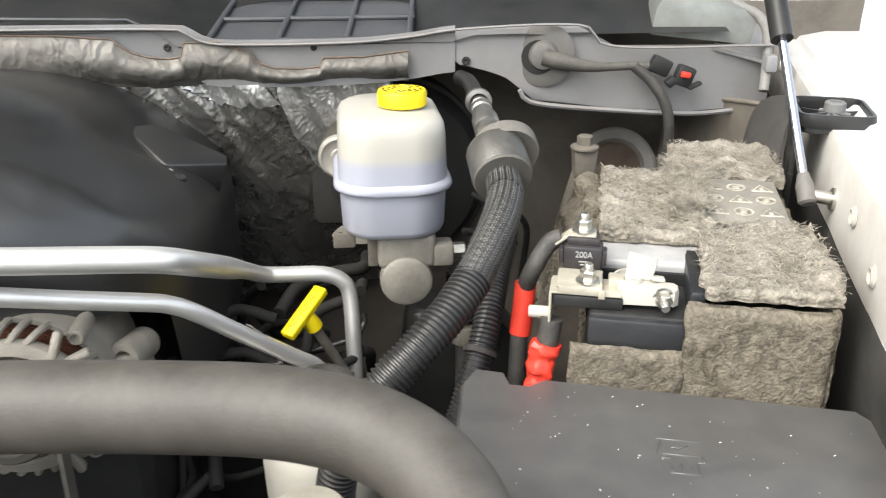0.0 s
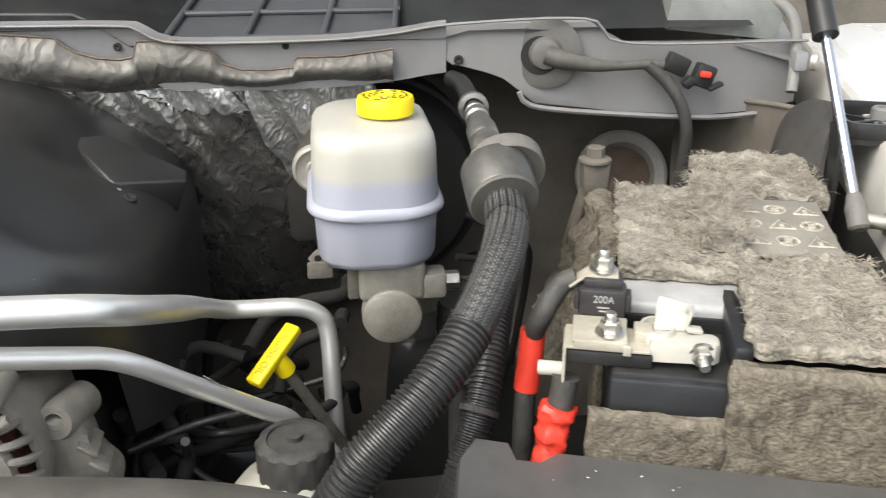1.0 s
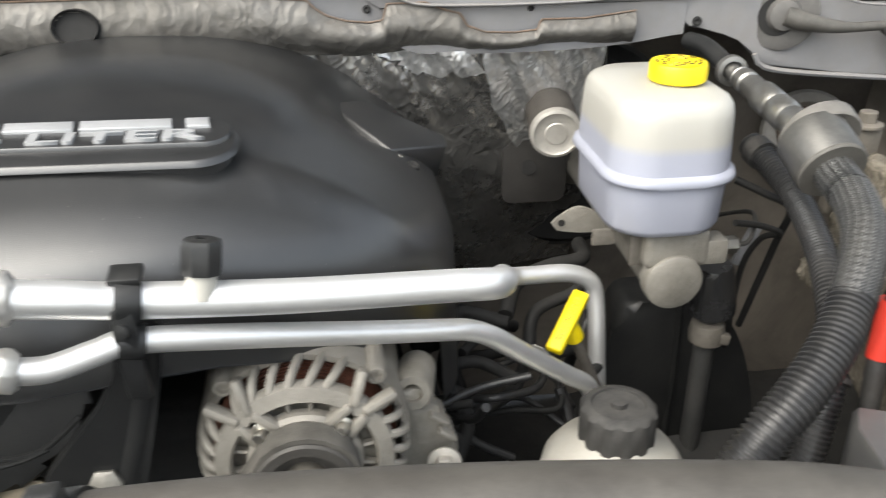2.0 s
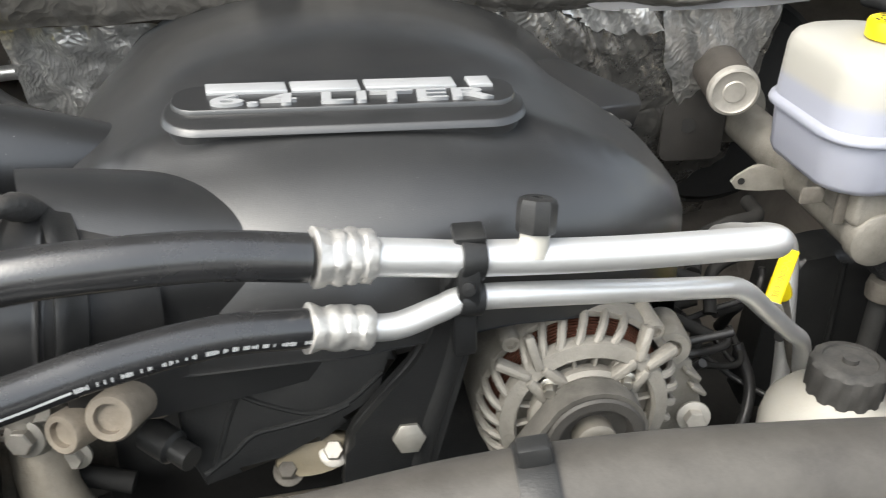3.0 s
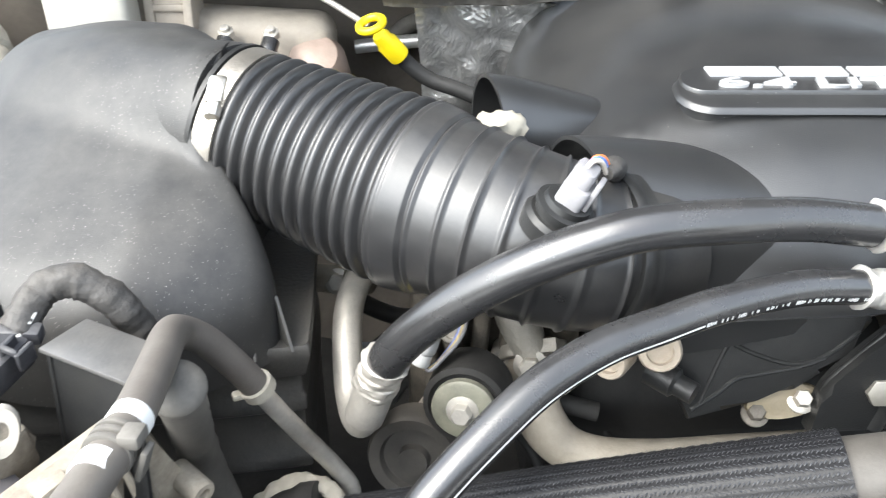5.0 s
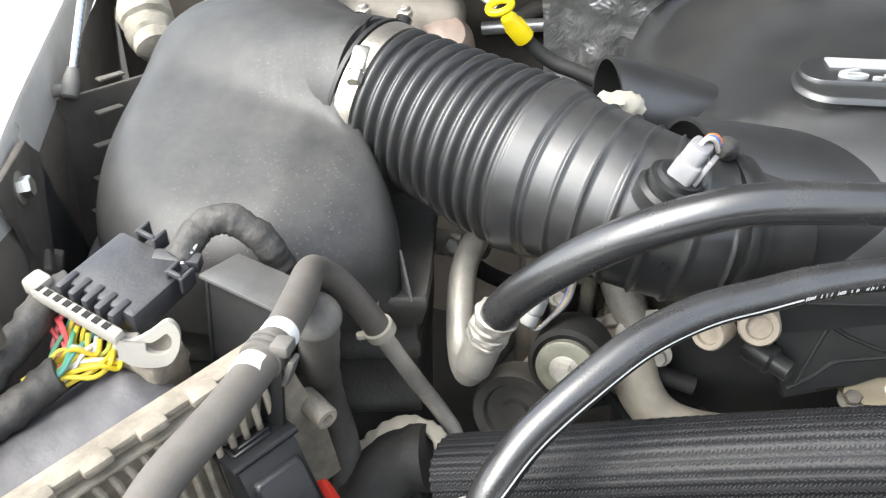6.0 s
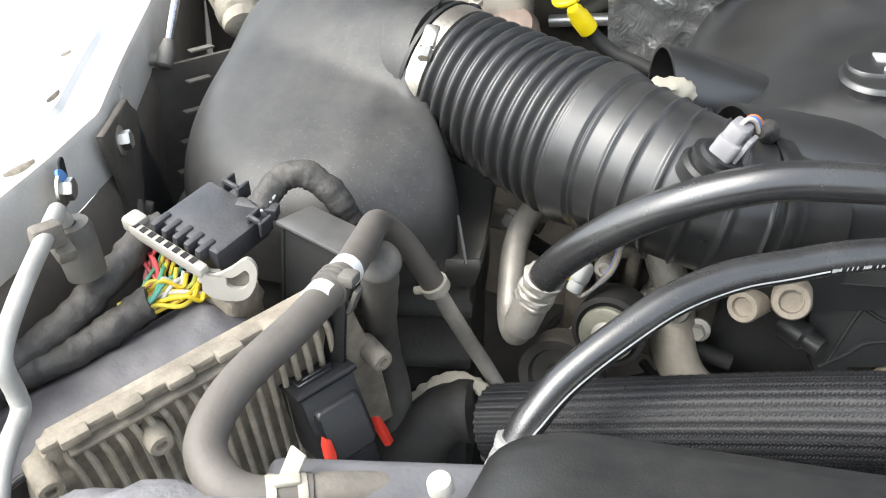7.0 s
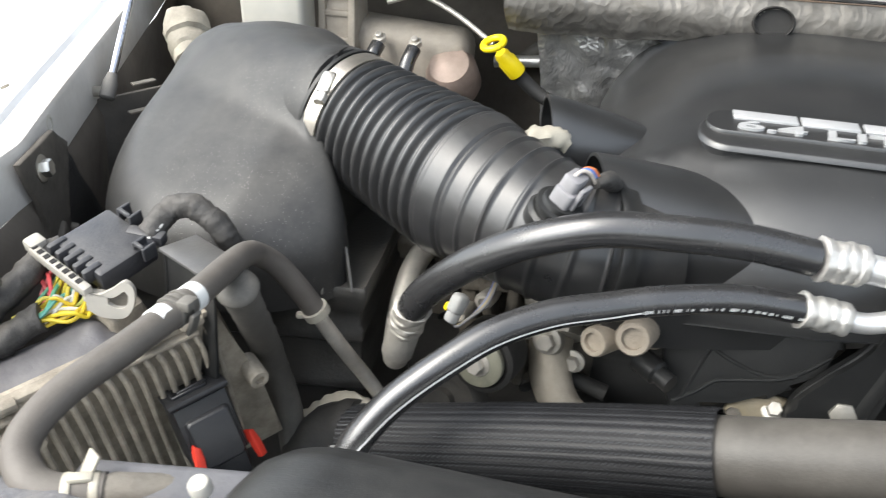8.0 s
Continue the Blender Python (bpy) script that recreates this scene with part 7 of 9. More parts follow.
        mid = (s + e) / 2 + Vector((rnd.uniform(-0.004, 0.006), -0.004, rnd.uniform(-0.008, 0.004)))
        bm = bmesh.new()
        sweep(bm, smooth_curve([s, s + Vector((-0.001, -0.006, -0.008)), mid, e, e + Vector((-0.008, -0.012, -0.004))], 5), 0.0016, 7)
        part("wire", bm, paints[(k * 3 // 4) % len(paints)], top)
    looms = (([(-1.008, 0.325, 1.423), (-1.014, 0.319, 1.420), (-1.036, 0.288, 1.405), (-1.063, 0.267, 1.394), (-1.085, 0.252, 1.384), (-1.12, 0.23, 1.365)], 0.0108),
             ([(-1.026, 0.372, 1.452), (-1.034, 0.357, 1.449), (-1.038, 0.328, 1.436), (-1.050, 0.291, 1.420), (-1.070, 0.268, 1.402), (-1.092, 0.25, 1.388), (-1.13, 0.225, 1.368)], 0.0108),
             ([(-0.965, 0.400, 1.463), (-0.957, 0.418, 1.478), (-0.940, 0.427, 1.480), (-0.923, 0.430, 1.466), (-0.912, 0.435, 1.44)], 0.0098))
    for P, r in looms:
        bm = bmesh.new()
        sweep(bm, even(smooth_curve(P, 8), 0.002), lambda s: r * (1 + 0.035 * math.sin(s * 95) + 0.03 * math.sin(s * 41)), 22)
        crumple(bm, 90, 0.0014)
        crumple(bm, 260, 0.0006)
        part("taped_loom", bm, TAPE, top, "loom wrapped in cloth tape", sharp=70)
    for k, c in enumerate(((0.6, 0.25, 0.2), (0.08, 0.4, 0.25), (0.5, 0.5, 0.48))):
        bm = bmesh.new()
        sweep(bm, smooth_curve([(-0.966 + 0.003 * k, 0.392, 1.464), (-0.962 + 0.003 * k, 0.402, 1.470), (-0.955, 0.412, 1.476)], 5), 0.0015, 7)
        part("wire", bm, matte("short_wire%d" % k, c, 0.5, dust=0.2), top)
    # flat black bracket plate with its dropped walls
    bt = thing("bracket_plate", (-0.91, 0.388, 1.40), "flat black plastic bracket beside the air box", "bracket")
    pm = pose(-0.908, 0.390, 1.461, -4, 3, -18)
    bm = bmesh.new()
    block(bm, (0.064, 0.034, 0.003), pm, 0.001)
    # black plate coloured grey to carry the sky's sheen, with some dust
    part("top_plate", bm, matte("sheen_grey_plastic", (0.075, 0.074, 0.073), 0.34, var=0.2, scale=40, bump=0.1, dust=0.25, spec=0.8), bt)
    bm = bmesh.new()
    block(bm, (0.060, 0.003, 0.09), pm @ pose(0, -0.012, -0.046), 0.001)
    part("front_web", bm, PLASTIC, bt)
    bm = bmesh.new()
    block(bm, (0.003, 0.030, 0.09), pm @ pose(-0.028, 0.0, -0.046), 0.001)
    part("side_web", bm, PLASTIC, bt)
    # lilac-grey shield between looms and module
    sh = thing("splash_shield", (-1.0, 0.27, 1.36), "lilac-grey plastic shield below the harness looms", "shield")
    bm = bmesh.new()

    def dome(s, t):
        base = Vector((-0.930, 0.338, 1.402)).lerp(Vector((-1.030, 0.185, 1.364)), s)
        side = Vector((-0.075, 0.045, 0.0))
        lift = (0.026 - 0.006 * s) * math.sin(math.pi * min(1.0, 0.12 + t * 0.8)) * min(1.0, 0.35 + 5 * s) * min(1.0, 0.3 + 6 * (1 - s))
        return base + side * t + Vector((0, 0, lift - 0.012 * t))
    sheet(bm, dome, 48, 30)
    crumple(bm, 28, 0.0028)
    thicken(bm, 0.003)
    part("hood_panel", bm, matte("lilac_plastic", (0.095, 0.093, 0.103), 0.40, var=0.25, scale=20, bump=0.15, dust=0.5, dscale=20, dustcol=(0.20, 0.185, 0.17)), sh, sharp=60)
    bm = bmesh.new()
    sweep(bm, [dome(k / 20, 0.0) + Vector((0, 0, 0.001)) for k in range(21)], 0.002, 8)
    part("rolled_edge", bm, PLASTIC, sh)


def coolant_hose():
    top = thing("coolant_hose", (-0.86, 0.3, 1.45), "grey rubber coolant hose with white bands and clamps", "hose")
    P = [(-0.805, 0.172, 1.468), (-0.826, 0.160, 1.471), (-0.842, 0.160, 1.476), (-0.857, 0.174, 1.482), (-0.861, 0.207, 1.487), (-0.855, 0.257, 1.489), (-0.856, 0.311, 1.486), (-0.866, 0.361, 1.478), (-0.878, 0.40, 1.466), (-0.884, 0.424, 1.452), (-0.878, 0.440, 1.434), (-0.868, 0.452, 1.408), (-0.857, 0.461, 1.380)]
    bm = bmesh.new()
    sweep(bm, smooth_curve(P, 9), lambda t: 0.0094 + 0.0012 * max(0.0, 1 - t * 6), 28)
    part("hose", bm, WARMHOSE, top)
    for (a, b, mat, lab) in (((-0.8551, 0.276, 1.4886), (-0.8552, 0.2865, 1.4880), STRIPE, "white paint band"), ((-0.8560, 0.3075, 1.4863), (-0.8567, 0.3175, 1.4852), STRIPE, "white paint band")):
        bm = bmesh.new()
        d = (Vector(b) - Vector(a)).length
        lathe(bm, [(0.0093, 0), (0.0098, 0.0003), (0.0098, d - 0.0003), (0.0093, d)], along(a, b), 26)
        part("band", bm, mat, top, lab)
    bm = bmesh.new()
    cm = along((-0.8552, 0.2885, 1.4879), (-0.8557, 0.305, 1.4867))
    for h in (0.001, 0.006, 0.011):
        lathe(bm, [(0.0092, h), (0.0108, h + 0.0006), (0.0112, h + 0.002), (0.0108, h + 0.0034), (0.0092, h + 0.004)], cm, 26)
    block(bm, (0.010, 0.007, 0.012), cm @ pose(-0.010, 0.007, 0.007), 0.002)
    block(bm, (0.003, 0.016, 0.009), cm @ pose(-0.013, -0.006, 0.007, 0, 0, 20), 0.001)
    part("clip", bm, OLDRUBBER, top)
    # spring clamp at the radiator end
    bm = bmesh.new()
    q, e = Vector((-0.822, 0.1605, 1.470)), Vector((-0.802, 0.174, 1.4675))
    m = along(q, e)
    for h in (0.001, 0.014):
        lathe(bm, [(0.0100, h), (0.0112, h), (0.0116, h + 0.002), (0.0112, h + 0.0042), (0.0100, h + 0.0042)], m, 30)
    block(bm, (0.006, 0.003, 0.012), m @ pose(0.0, 0.0114, 0.0095), 0.001)
    block(bm, (0.010, 0.002, 0.018), along((-0.815, 0.174, 1.479), (-0.808, 0.19, 1.505)), 0.001)
    part("spring_clamp", bm, CREAM, top, "pale spring clamp")
    bm = bmesh.new()
    lathe(bm, [(0.0095, 0), (0.0105, 0.004), (0.0095, 0.02), (0.009, 0.04)], along((-0.805, 0.172, 1.468), (-0.785, 0.185, 1.465)), 20)
    part("spigot", bm, IRON, top)
    # metal tube down from the far end
    bm = bmesh.new()
    sweep(bm, smooth_curve([(-0.859, 0.459, 1.385), (-0.852, 0.467, 1.362), (-0.842, 0.483, 1.325), (-0.836, 0.494, 1.302), (-0.826, 0.503, 1.275), (-0.818, 0.508, 1.25), (-0.823, 0.513, 1.21), (-0.833, 0.522, 1.16)], 6), 0.0066, 18)
    part("metal_tube", bm, DULLALU, top, "bent metal tube")
    bm = bmesh.new()
    lathe(bm, [(0.0094, 0), (0.0112, 0.0005), (0.0112, 0.008), (0.0094, 0.0085)], along((-0.860, 0.458, 1.389), (-0.856, 0.462, 1.377)), 24)
    block(bm, (0.010, 0.007, 0.005), pose(-0.869, 0.454, 1.382, 0, 0, 30), 0.002)
    part("pinch_clamp", bm, CREAM, top, "small pinch clamp")
    other = thing("heater_hose", (-0.89, 0.44, 1.35), "dusty black hose running down beside the air box", "hose")
    bm = bmesh.new()
    sweep(bm, smooth_curve([(-0.860, 0.364, 1.464), (-0.866, 0.378, 1.440), (-0.880, 0.405, 1.400), (-0.893, 0.432, 1.360), (-0.898, 0.448, 1.320), (-0.893, 0.455, 1.27), (-0.888, 0.455, 1.15)], 6), 0.0128, 22)
    crumple(bm, 80, 0.0012)
    part("hose", bm, OLDRUBBER, other)
    bm = bmesh.new()
    lathe(bm, [(0.0125, 0), (0.0150, 0.001), (0.0155, 0.003), (0.0150, 0.005), (0.0125, 0.007), (0.010, 0.009)], along((-0.861, 0.366, 1.459), (-0.858, 0.360, 1.470)), 24)
    part("collar", bm, OLDRUBBER, other)


def shroud():
    top = thing("radiator_shroud", (-0.5, 0.17, 1.40), "satin black plastic radiator shroud along the front", "shroud")
    bm = bmesh.new()
    prof = [(0.05, -0.09), (0.045, -0.03), (0.034, -0.012), (0.018, -0.003), (0.0, 0.0), (-0.03, 0.001), (-0.08, -0.004), (-0.14, -0.014), (-0.20, -0.03)]

    def f(s, t):
        x = -0.742 + 0.36 * s
        k = t * (len(prof) - 1)
        i = min(int(k), len(prof) - 2)
        o = prof[i][0] + (prof[i + 1][0] - prof[i][0]) * (k - i)
        h = prof[i][1] + (prof[i + 1][1] - prof[i][1]) * (k - i)
        s = s * 0.45
        e = min(1.0, s / 0.07)
        z = 1.472 + 0.033 * math.sqrt(max(0.0, 1 - (1 - e) ** 2)) + 0.045 * max(0.0, s - 0.07)
        return Vector((x, 0.187 + 0.06 * s + o, z + h))
    sheet(bm, f, 70, 32)
    part("dome", bm, PLASTIC, top, sharp=60)
    bm = bmesh.new()
    sweep(bm, [(-0.742, 0.176, 1.478), (-0.68, 0.150, 1.486), (-0.60, 0.125, 1.492)], 0.0025, 8)
    part("edge_strip", bm, ALU, top, "bright metal edge strip")
    q = Vector((-0.748, 0.176, 1.492))
    bm = bmesh.new()
    lathe(bm, [(0.0055, -0.004), (0.0055, 0.001), (0.0045, 0.003), (0.003, 0.0035), (0, 0.003)], along(q, q + Vector((0, -0.05, 0.2))), 20)
    part("push_pin", bm, WHITEPL, top, "pale push pin")
    seal = thing("radiator_seal", (-0.85, 0.16, 1.40), "pale grey foam seal along the radiator top", "seal")
    bm = bmesh.new()
    sweep(bm, even(smooth_curve([(-0.985, 0.105, 1.405), (-0.94, 0.128, 1.418), (-0.90, 0.132, 1.438), (-0.865, 0.136, 1.453), (-0.82, 0.137, 1.459), (-0.78, 0.138, 1.467), (-0.735, 0.125, 1.474), (-0.66, 0.09, 1.474)], 8), 0.006), 0.026, 24)
    crumple(bm, 40, 0.005)
    part("foam", bm, matte("foam_grey", (0.13, 0.13, 0.14), 0.8, var=0.3, scale=60, bump=0.6, bscale=260, dust=0.35, dscale=50), seal)
    bm = bmesh.new()
    block(bm, (0.11, 0.05, 0.03), pose(-0.775, 0.178, 1.456, 8, -5, 12), 0.006, 3)
    part("deflector", bm, matte("deflector_plastic", (0.09, 0.09, 0.10), 0.5, dust=0.2), seal, "dark grey plastic deflector")


air_box()
bellows()
sensor_loom()
control_module()
harness()
coolant_hose()
shroud()


# ---- engine front ----
def cooling_parts():
    t = thing("idler_pulley", (-0.739, 0.53, 1.324), "dusty idler pulley with a centre bolt", "pulley")
    a, b = Vector((-0.7326, 0.5275, 1.3312)), Vector((-0.7366, 0.4825, 1.3392))
    bm = bmesh.new()
    lathe(bm, [(0.030, -0.02), (0.030, 0.012), (0.026, 0.014), (0.024, 0.011), (0.011, 0.011), (0.010, 0.015), (0.0, 0.015)], along(a, b), 32)
    part("wheel", bm, PIT, t)
    bm = bmesh.new()
    lathe(bm, [(0.0215, 0.012), (0.0225, 0.013), (0.0225, 0.018), (0.0205, 0.0195), (0.009, 0.0195)], along(a, b), 32)
    part("cover_washer", bm, matte("pale_washer", (0.22, 0.215, 0.165), 0.5, 0.3, var=0.3, scale=60, dust=0.3), t, "pale green-grey dust washer")
    bolt(t, a + (b - a).normalized() * 0.019, b, 0.0075, DULLALU)
    w = thing("water_outlet", (-0.67, 0.57, 1.30), "cast aluminium water outlet with a curved pipe", "pipe")
    bm = bmesh.new()
    sweep(bm, smooth_curve([(-0.694, 0.60, 1.330), (-0.690, 0.58, 1.312), (-0.682, 0.565, 1.288), (-0.664, 0.558, 1.266), (-0.635, 0.556, 1.256), (-0.59, 0.56, 1.254), (-0.53, 0.57, 1.256), (-0.46, 0.58, 1.26)], 8), lambda s: 0.021 - 0.004 * min(1, s * 3), 24)
    part("pipe", bm, matte("tan_cast", (0.33, 0.29, 0.235), 0.55, 0.3, var=0.25, bump=0.2, dust=0.3), w)
    bm = bmesh.new()
    prism(bm, [(0.036 * math.cos(k * math.pi / 12) * (1.0 if k % 12 else 1.15), 0.027 * math.sin(k * math.pi / 12)) for k in range(24)], 0.010, along((-0.692, 0.592, 1.326), (-0.688, 0.574, 1.308)) @ pose(0, 0, -0.004, 0, 0, 70), 0.002)
    part("flange", bm, CASTALU, w)
    bm = bmesh.new()
    sweep(bm, smooth_curve([(-0.712, 0.600, 1.395), (-0.704, 0.585, 1.370), (-0.692, 0.575, 1.345), (-0.686, 0.572, 1.325), (-0.690, 0.585, 1.29)], 5), lambda t: 0.008 + 0.008 * math.sin(math.pi * min(1, 0.25 + t)), 16)
    part("ear", bm, GREYCAST, w, "dirty cast ear")
    bolt(w, (-0.6895, 0.563, 1.336), (-0.692, 0.52, 1.345), 0.0085, DULLALU)
    bolt(w, (-0.668, 0.578, 1.309), (-0.668, 0.5, 1.32), 0.007, DULLALU)
    h = thing("thermostat_housing", (-0.63, 0.56, 1.36), "tan cast thermostat housing with plugged bosses", "housing")
    tan = matte("tan_housing", (0.32, 0.275, 0.22), 0.6, 0.2, var=0.3, scale=40, bump=0.3, dust=0.5, dustcol=(0.2, 0.175, 0.14))
    bm = bmesh.new()
    block(bm, (0.055, 0.045, 0.040), pose(-0.612, 0.562, 1.384, 0, 20, 12), 0.014, 4)
    part("body", bm, tan, h)
    for a, b, r, l in (((-0.606, 0.531, 1.390), (-0.610, 0.466, 1.413), 0.014, 0.03), ((-0.626, 0.540, 1.376), (-0.643, 0.500, 1.386), 0.0125, 0.034)):
        bm = bmesh.new()
        lathe(bm, [(r, -0.01), (r, l - 0.002), (r * 0.9, l), (r * 0.62, l), (r * 0.6, l - 0.004), (0, l - 0.004)], along(a, b), 24)
        part("boss", bm, tan, h)
    bm = bmesh.new()
    lathe(bm, [(0.011, 0), (0.011, 0.02), (0.008, 0.022), (0.008, 0.035)], along((-0.606, 0.55, 1.350), (-0.575, 0.53, 1.345)), 20)
    part("plug", bm, PLASTIC, h)
    s = thing("pressure_sensor", (-0.772, 0.545, 1.345), "grey sensor plug with a yellow lock", "sensor")
    m = along((-0.758, 0.533, 1.384), (-0.771, 0.516, 1.344)) @ Matrix.Scale(0.68, 4)
    bm = bmesh.new()
    block(bm, (0.020, 0.022, 0.028), m @ pose(0, 0, 0.014), 0.005, 3)
    lathe(bm, [(0.0095, 0.026), (0.0095, 0.037), (0.0085, 0.039), (0.0065, 0.039), (0.0055, 0.033), (0, 0.033)], m, 20)
    block(bm, (0.008, 0.004, 0.003), m @ pose(0, -0.011, 0.008), 0.0008, 1)
    block(bm, (0.008, 0.004, 0.003), m @ pose(0, -0.011, 0.016), 0.0008, 1)
    part("plug", bm, matte("pale_plug", (0.40, 0.405, 0.40), 0.5, dust=0.4), s)
    bm = bmesh.new()
    block(bm, (0.008, 0.014, 0.012), m @ pose(-0.015, -0.002, 0.026), 0.002)
    part("lock", bm, YELLOW, s, "yellow lock")
    for k, c in enumerate(((0.10, 0.13, 0.28), (0.30, 0.23, 0.09), (0.13, 0.13, 0.14))):
        bm = bmesh.new()
        q = m @ Vector((0.003 * (k - 1), 0, 0.036))
        sweep(bm, smooth_curve([q, q + Vector((0.005, -0.002, -0.004)), q + Vector((0.014, 0.004, -0.001 + 0.002 * k)), q + Vector((0.026, 0.018, 0.014)), q + Vector((0.030, 0.04, 0.035))], 5), 0.0014, 8)
        part("wire", bm, matte("sensor_wire%d" % k, c, 0.5, dust=0.3), s)
    # bolts and fuel rail clutter below the duct
    f = thing("throttle_bracket", (-0.72, 0.58, 1.36), "dark cast brackets and studs below the intake duct", "bracket")
    bm = bmesh.new()
    grime = matte("grimy_casting", (0.085, 0.074, 0.060), 0.75, 0.2, var=0.45, scale=40, bump=0.45, bscale=220, dust=0.6, dscale=40, dustcol=(0.17, 0.148, 0.118))
    block(bm, (0.135, 0.04, 0.15), pose(-0.722, 0.622, 1.325, 0, 4, 8), 0.010, 2)
    bmesh.ops.subdivide_edges(bm, edges=list(bm.edges), cuts=2, use_grid_fill=True)
    crumple(bm, 60, 0.004)
    part("casting", bm, grime, f)
    for size, place in (((0.014, 0.026, 0.125), (-0.768, 0.594, 1.325, 0, -6)), ((0.010, 0.026, 0.125), (-0.749, 0.590, 1.325, 0, -9)), ((0.012, 0.026, 0.125), (-0.731, 0.588, 1.325, 0, 5)), ((0.010, 0.026, 0.125), (-0.712, 0.592, 1.325, 0, 9)), ((0.012, 0.026, 0.125), (-0.697, 0.596, 1.325, 0, 3)), ((0.10, 0.020, 0.012), (-0.73, 0.585, 1.372, 0, -12))):
        bm = bmesh.new()
        block(bm, size, pose(*place), 0.004, 2)
        bmesh.ops.subdivide_edges(bm, edges=list(bm.edges), cuts=1)
        crumple(bm, 60, 0.003)
        part("rib", bm, grime, f)
    for q, r in (((-0.748, 0.5600, 1.364), 0.0075), ((-0.713, 0.5830, 1.3275), 0.0075), ((-0.768, 0.556, 1.346), 0.006)):
        bm = bmesh.new()
        m = along(q, Vector(q) + Vector((0.0, -1, 0.25)))
        lathe(bm, [(r * 0.8, -0.03), (r, -0.02), (r * 1.1, 0.0), (r * 1.1, 0.003), (r * 0.85, 0.006), (r * 0.5, 0.006), (r * 0.45, 0.003), (0, 0.003)], m, 20)
        part("stud_bolt", bm, DULLALU, f, "pale flanged stud bolt")
    # dark belt pulley low behind the line's elbow
    u = thing("tensioner_pulley", (-0.775, 0.52, 1.24), "grimy black belt tensioner pulley", "pulley")
    bm = bmesh.new()
    lathe(bm, [(0.034, -0.02), (0.036, -0.018), (0.036, 0.004), (0.034, 0.007), (0.026, 0.006), (0.024, 0.001), (0.012, 0.001), (0.011, 0.008), (0.0, 0.008)], along((-0.772, 0.525, 1.272), (-0.776, 0.48, 1.282)), 40)
    part("wheel", bm, matte("grimy_pulley", (0.022, 0.020, 0.018), 0.6, var=0.4, scale=40, dust=0.5, dustcol=(0.10, 0.088, 0.07)), u)
    bm = bmesh.new()
    sweep(bm, smooth_curve([(-0.772, 0.55, 1.272), (-0.755, 0.56, 1.295), (-0.74, 0.575, 1.31)], 5), 0.016, 18)
    part("arm", bm, IRON, u)
    # black ribbed lower cover between the hoses
    c = thing("timing_cover", (-0.53, 0.56, 1.36), "black moulded lower engine cover with raised ribs", "engine cover")
    bm = bmesh.new()
    pl = [(-0.066, 0.03), (0.061, 0.045), (0.072, 0.006), (0.053, -0.013), (0.040, -0.033), (0.022, -0.046), (-0.006, -0.046), (-0.028, -0.062), (-0.052, -0.069), (-0.064, -0.041)]
    m = pose(-0.528, 0.585, 1.372, 76, 0, 7)
    prism(bm, pl, 0.03, m @ pose(0, 0, -0.010), 0.006)
    panel = part("panel", bm, PLASTIC, c)
    lines = (((-0.045, -0.054), (-0.038, -0.034), (-0.028, -0.009), (-0.022, -0.010), (-0.012, -0.015), (0.011, -0.023), (0.026, -0.023), (0.042, -0.017), (0.062, 0.0)),
             ((-0.051, -0.059), (-0.034, -0.047), (-0.020, -0.035), (-0.001, -0.031), (0.024, -0.026), (0.040, -0.020)))
    for line in lines:
        bm = bmesh.new()
        sweep(bm, smooth_curve([m @ Vector((x, y, 0.0195)) for x, y in line], 5), 0.0019, 8)
        part("ridge", bm, PLASTIC, panel)
    g = thing("oil_flange", (-0.5, 0.56, 1.31), "brass-coloured oval flange with two bolts", "flange")
    bm = bmesh.new()
    prism(bm, [(0.028 * math.cos(k * math.pi / 12), 0.012 * math.sin(k * math.pi / 12)) for k in range(24)], 0.016, pose(-0.507, 0.565, 1.318, 58, -12, 7) @ pose(0, 0, -0.010), 0.004)
    part("plate", bm, matte("brassy_cast", (0.23, 0.19, 0.125), 0.55, 0.4, dust=0.4), g)
    bolt(g, (-0.496, 0.562, 1.322), (-0.496, 0.52, 1.37), 0.0065, DULLALU)
    bolt(g, (-0.526, 0.560, 1.308), (-0.526, 0.52, 1.36), 0.0065, IRON)
    k = thing("hose_clamp", (-0.83, 0.67, 1.38), "dull metal line clamp bolted below the duct", "clamp")
    bm = bmesh.new()
    block(bm, (0.048, 0.016, 0.024), pose(-0.861, 0.668, 1.333, 0, 6, 8), 0.006, 3)
    part("body", bm, matte("tan_clamp", (0.27, 0.24, 0.19), 0.65, 0.3, var=0.3, scale=40, bump=0.3, dust=0.5), k)
    bm = bmesh.new()
    lathe(bm, [(0.010, -0.008), (0.022, -0.008), (0.024, -0.005), (0.024, 0.005), (0.022, 0.008), (0.011, 0.008)], along((-0.822, 0.632, 1.379), (-0.828, 0.59, 1.367)), 20)
    block(bm, (0.03, 0.018, 0.05), pose(-0.834, 0.664, 1.352, 0, 20, 8), 0.006, 3)
    part("flange", bm, matte("tan_flange", (0.25, 0.22, 0.175), 0.7, 0.3, var=0.3, scale=40, bump=0.3, dust=0.5), k, "dirty tan pipe flange")
    bolt(k, (-0.858, 0.661, 1.335), (-0.862, 0.5, 1.40), 0.0075, DULLALU)
    # lower radiator side hose end with tape near the module
    l = thing("lower_hose", (-0.85, 0.42, 1.25), "old black hose with a pale torn tape collar", "hose")
    bm = bmesh.new()
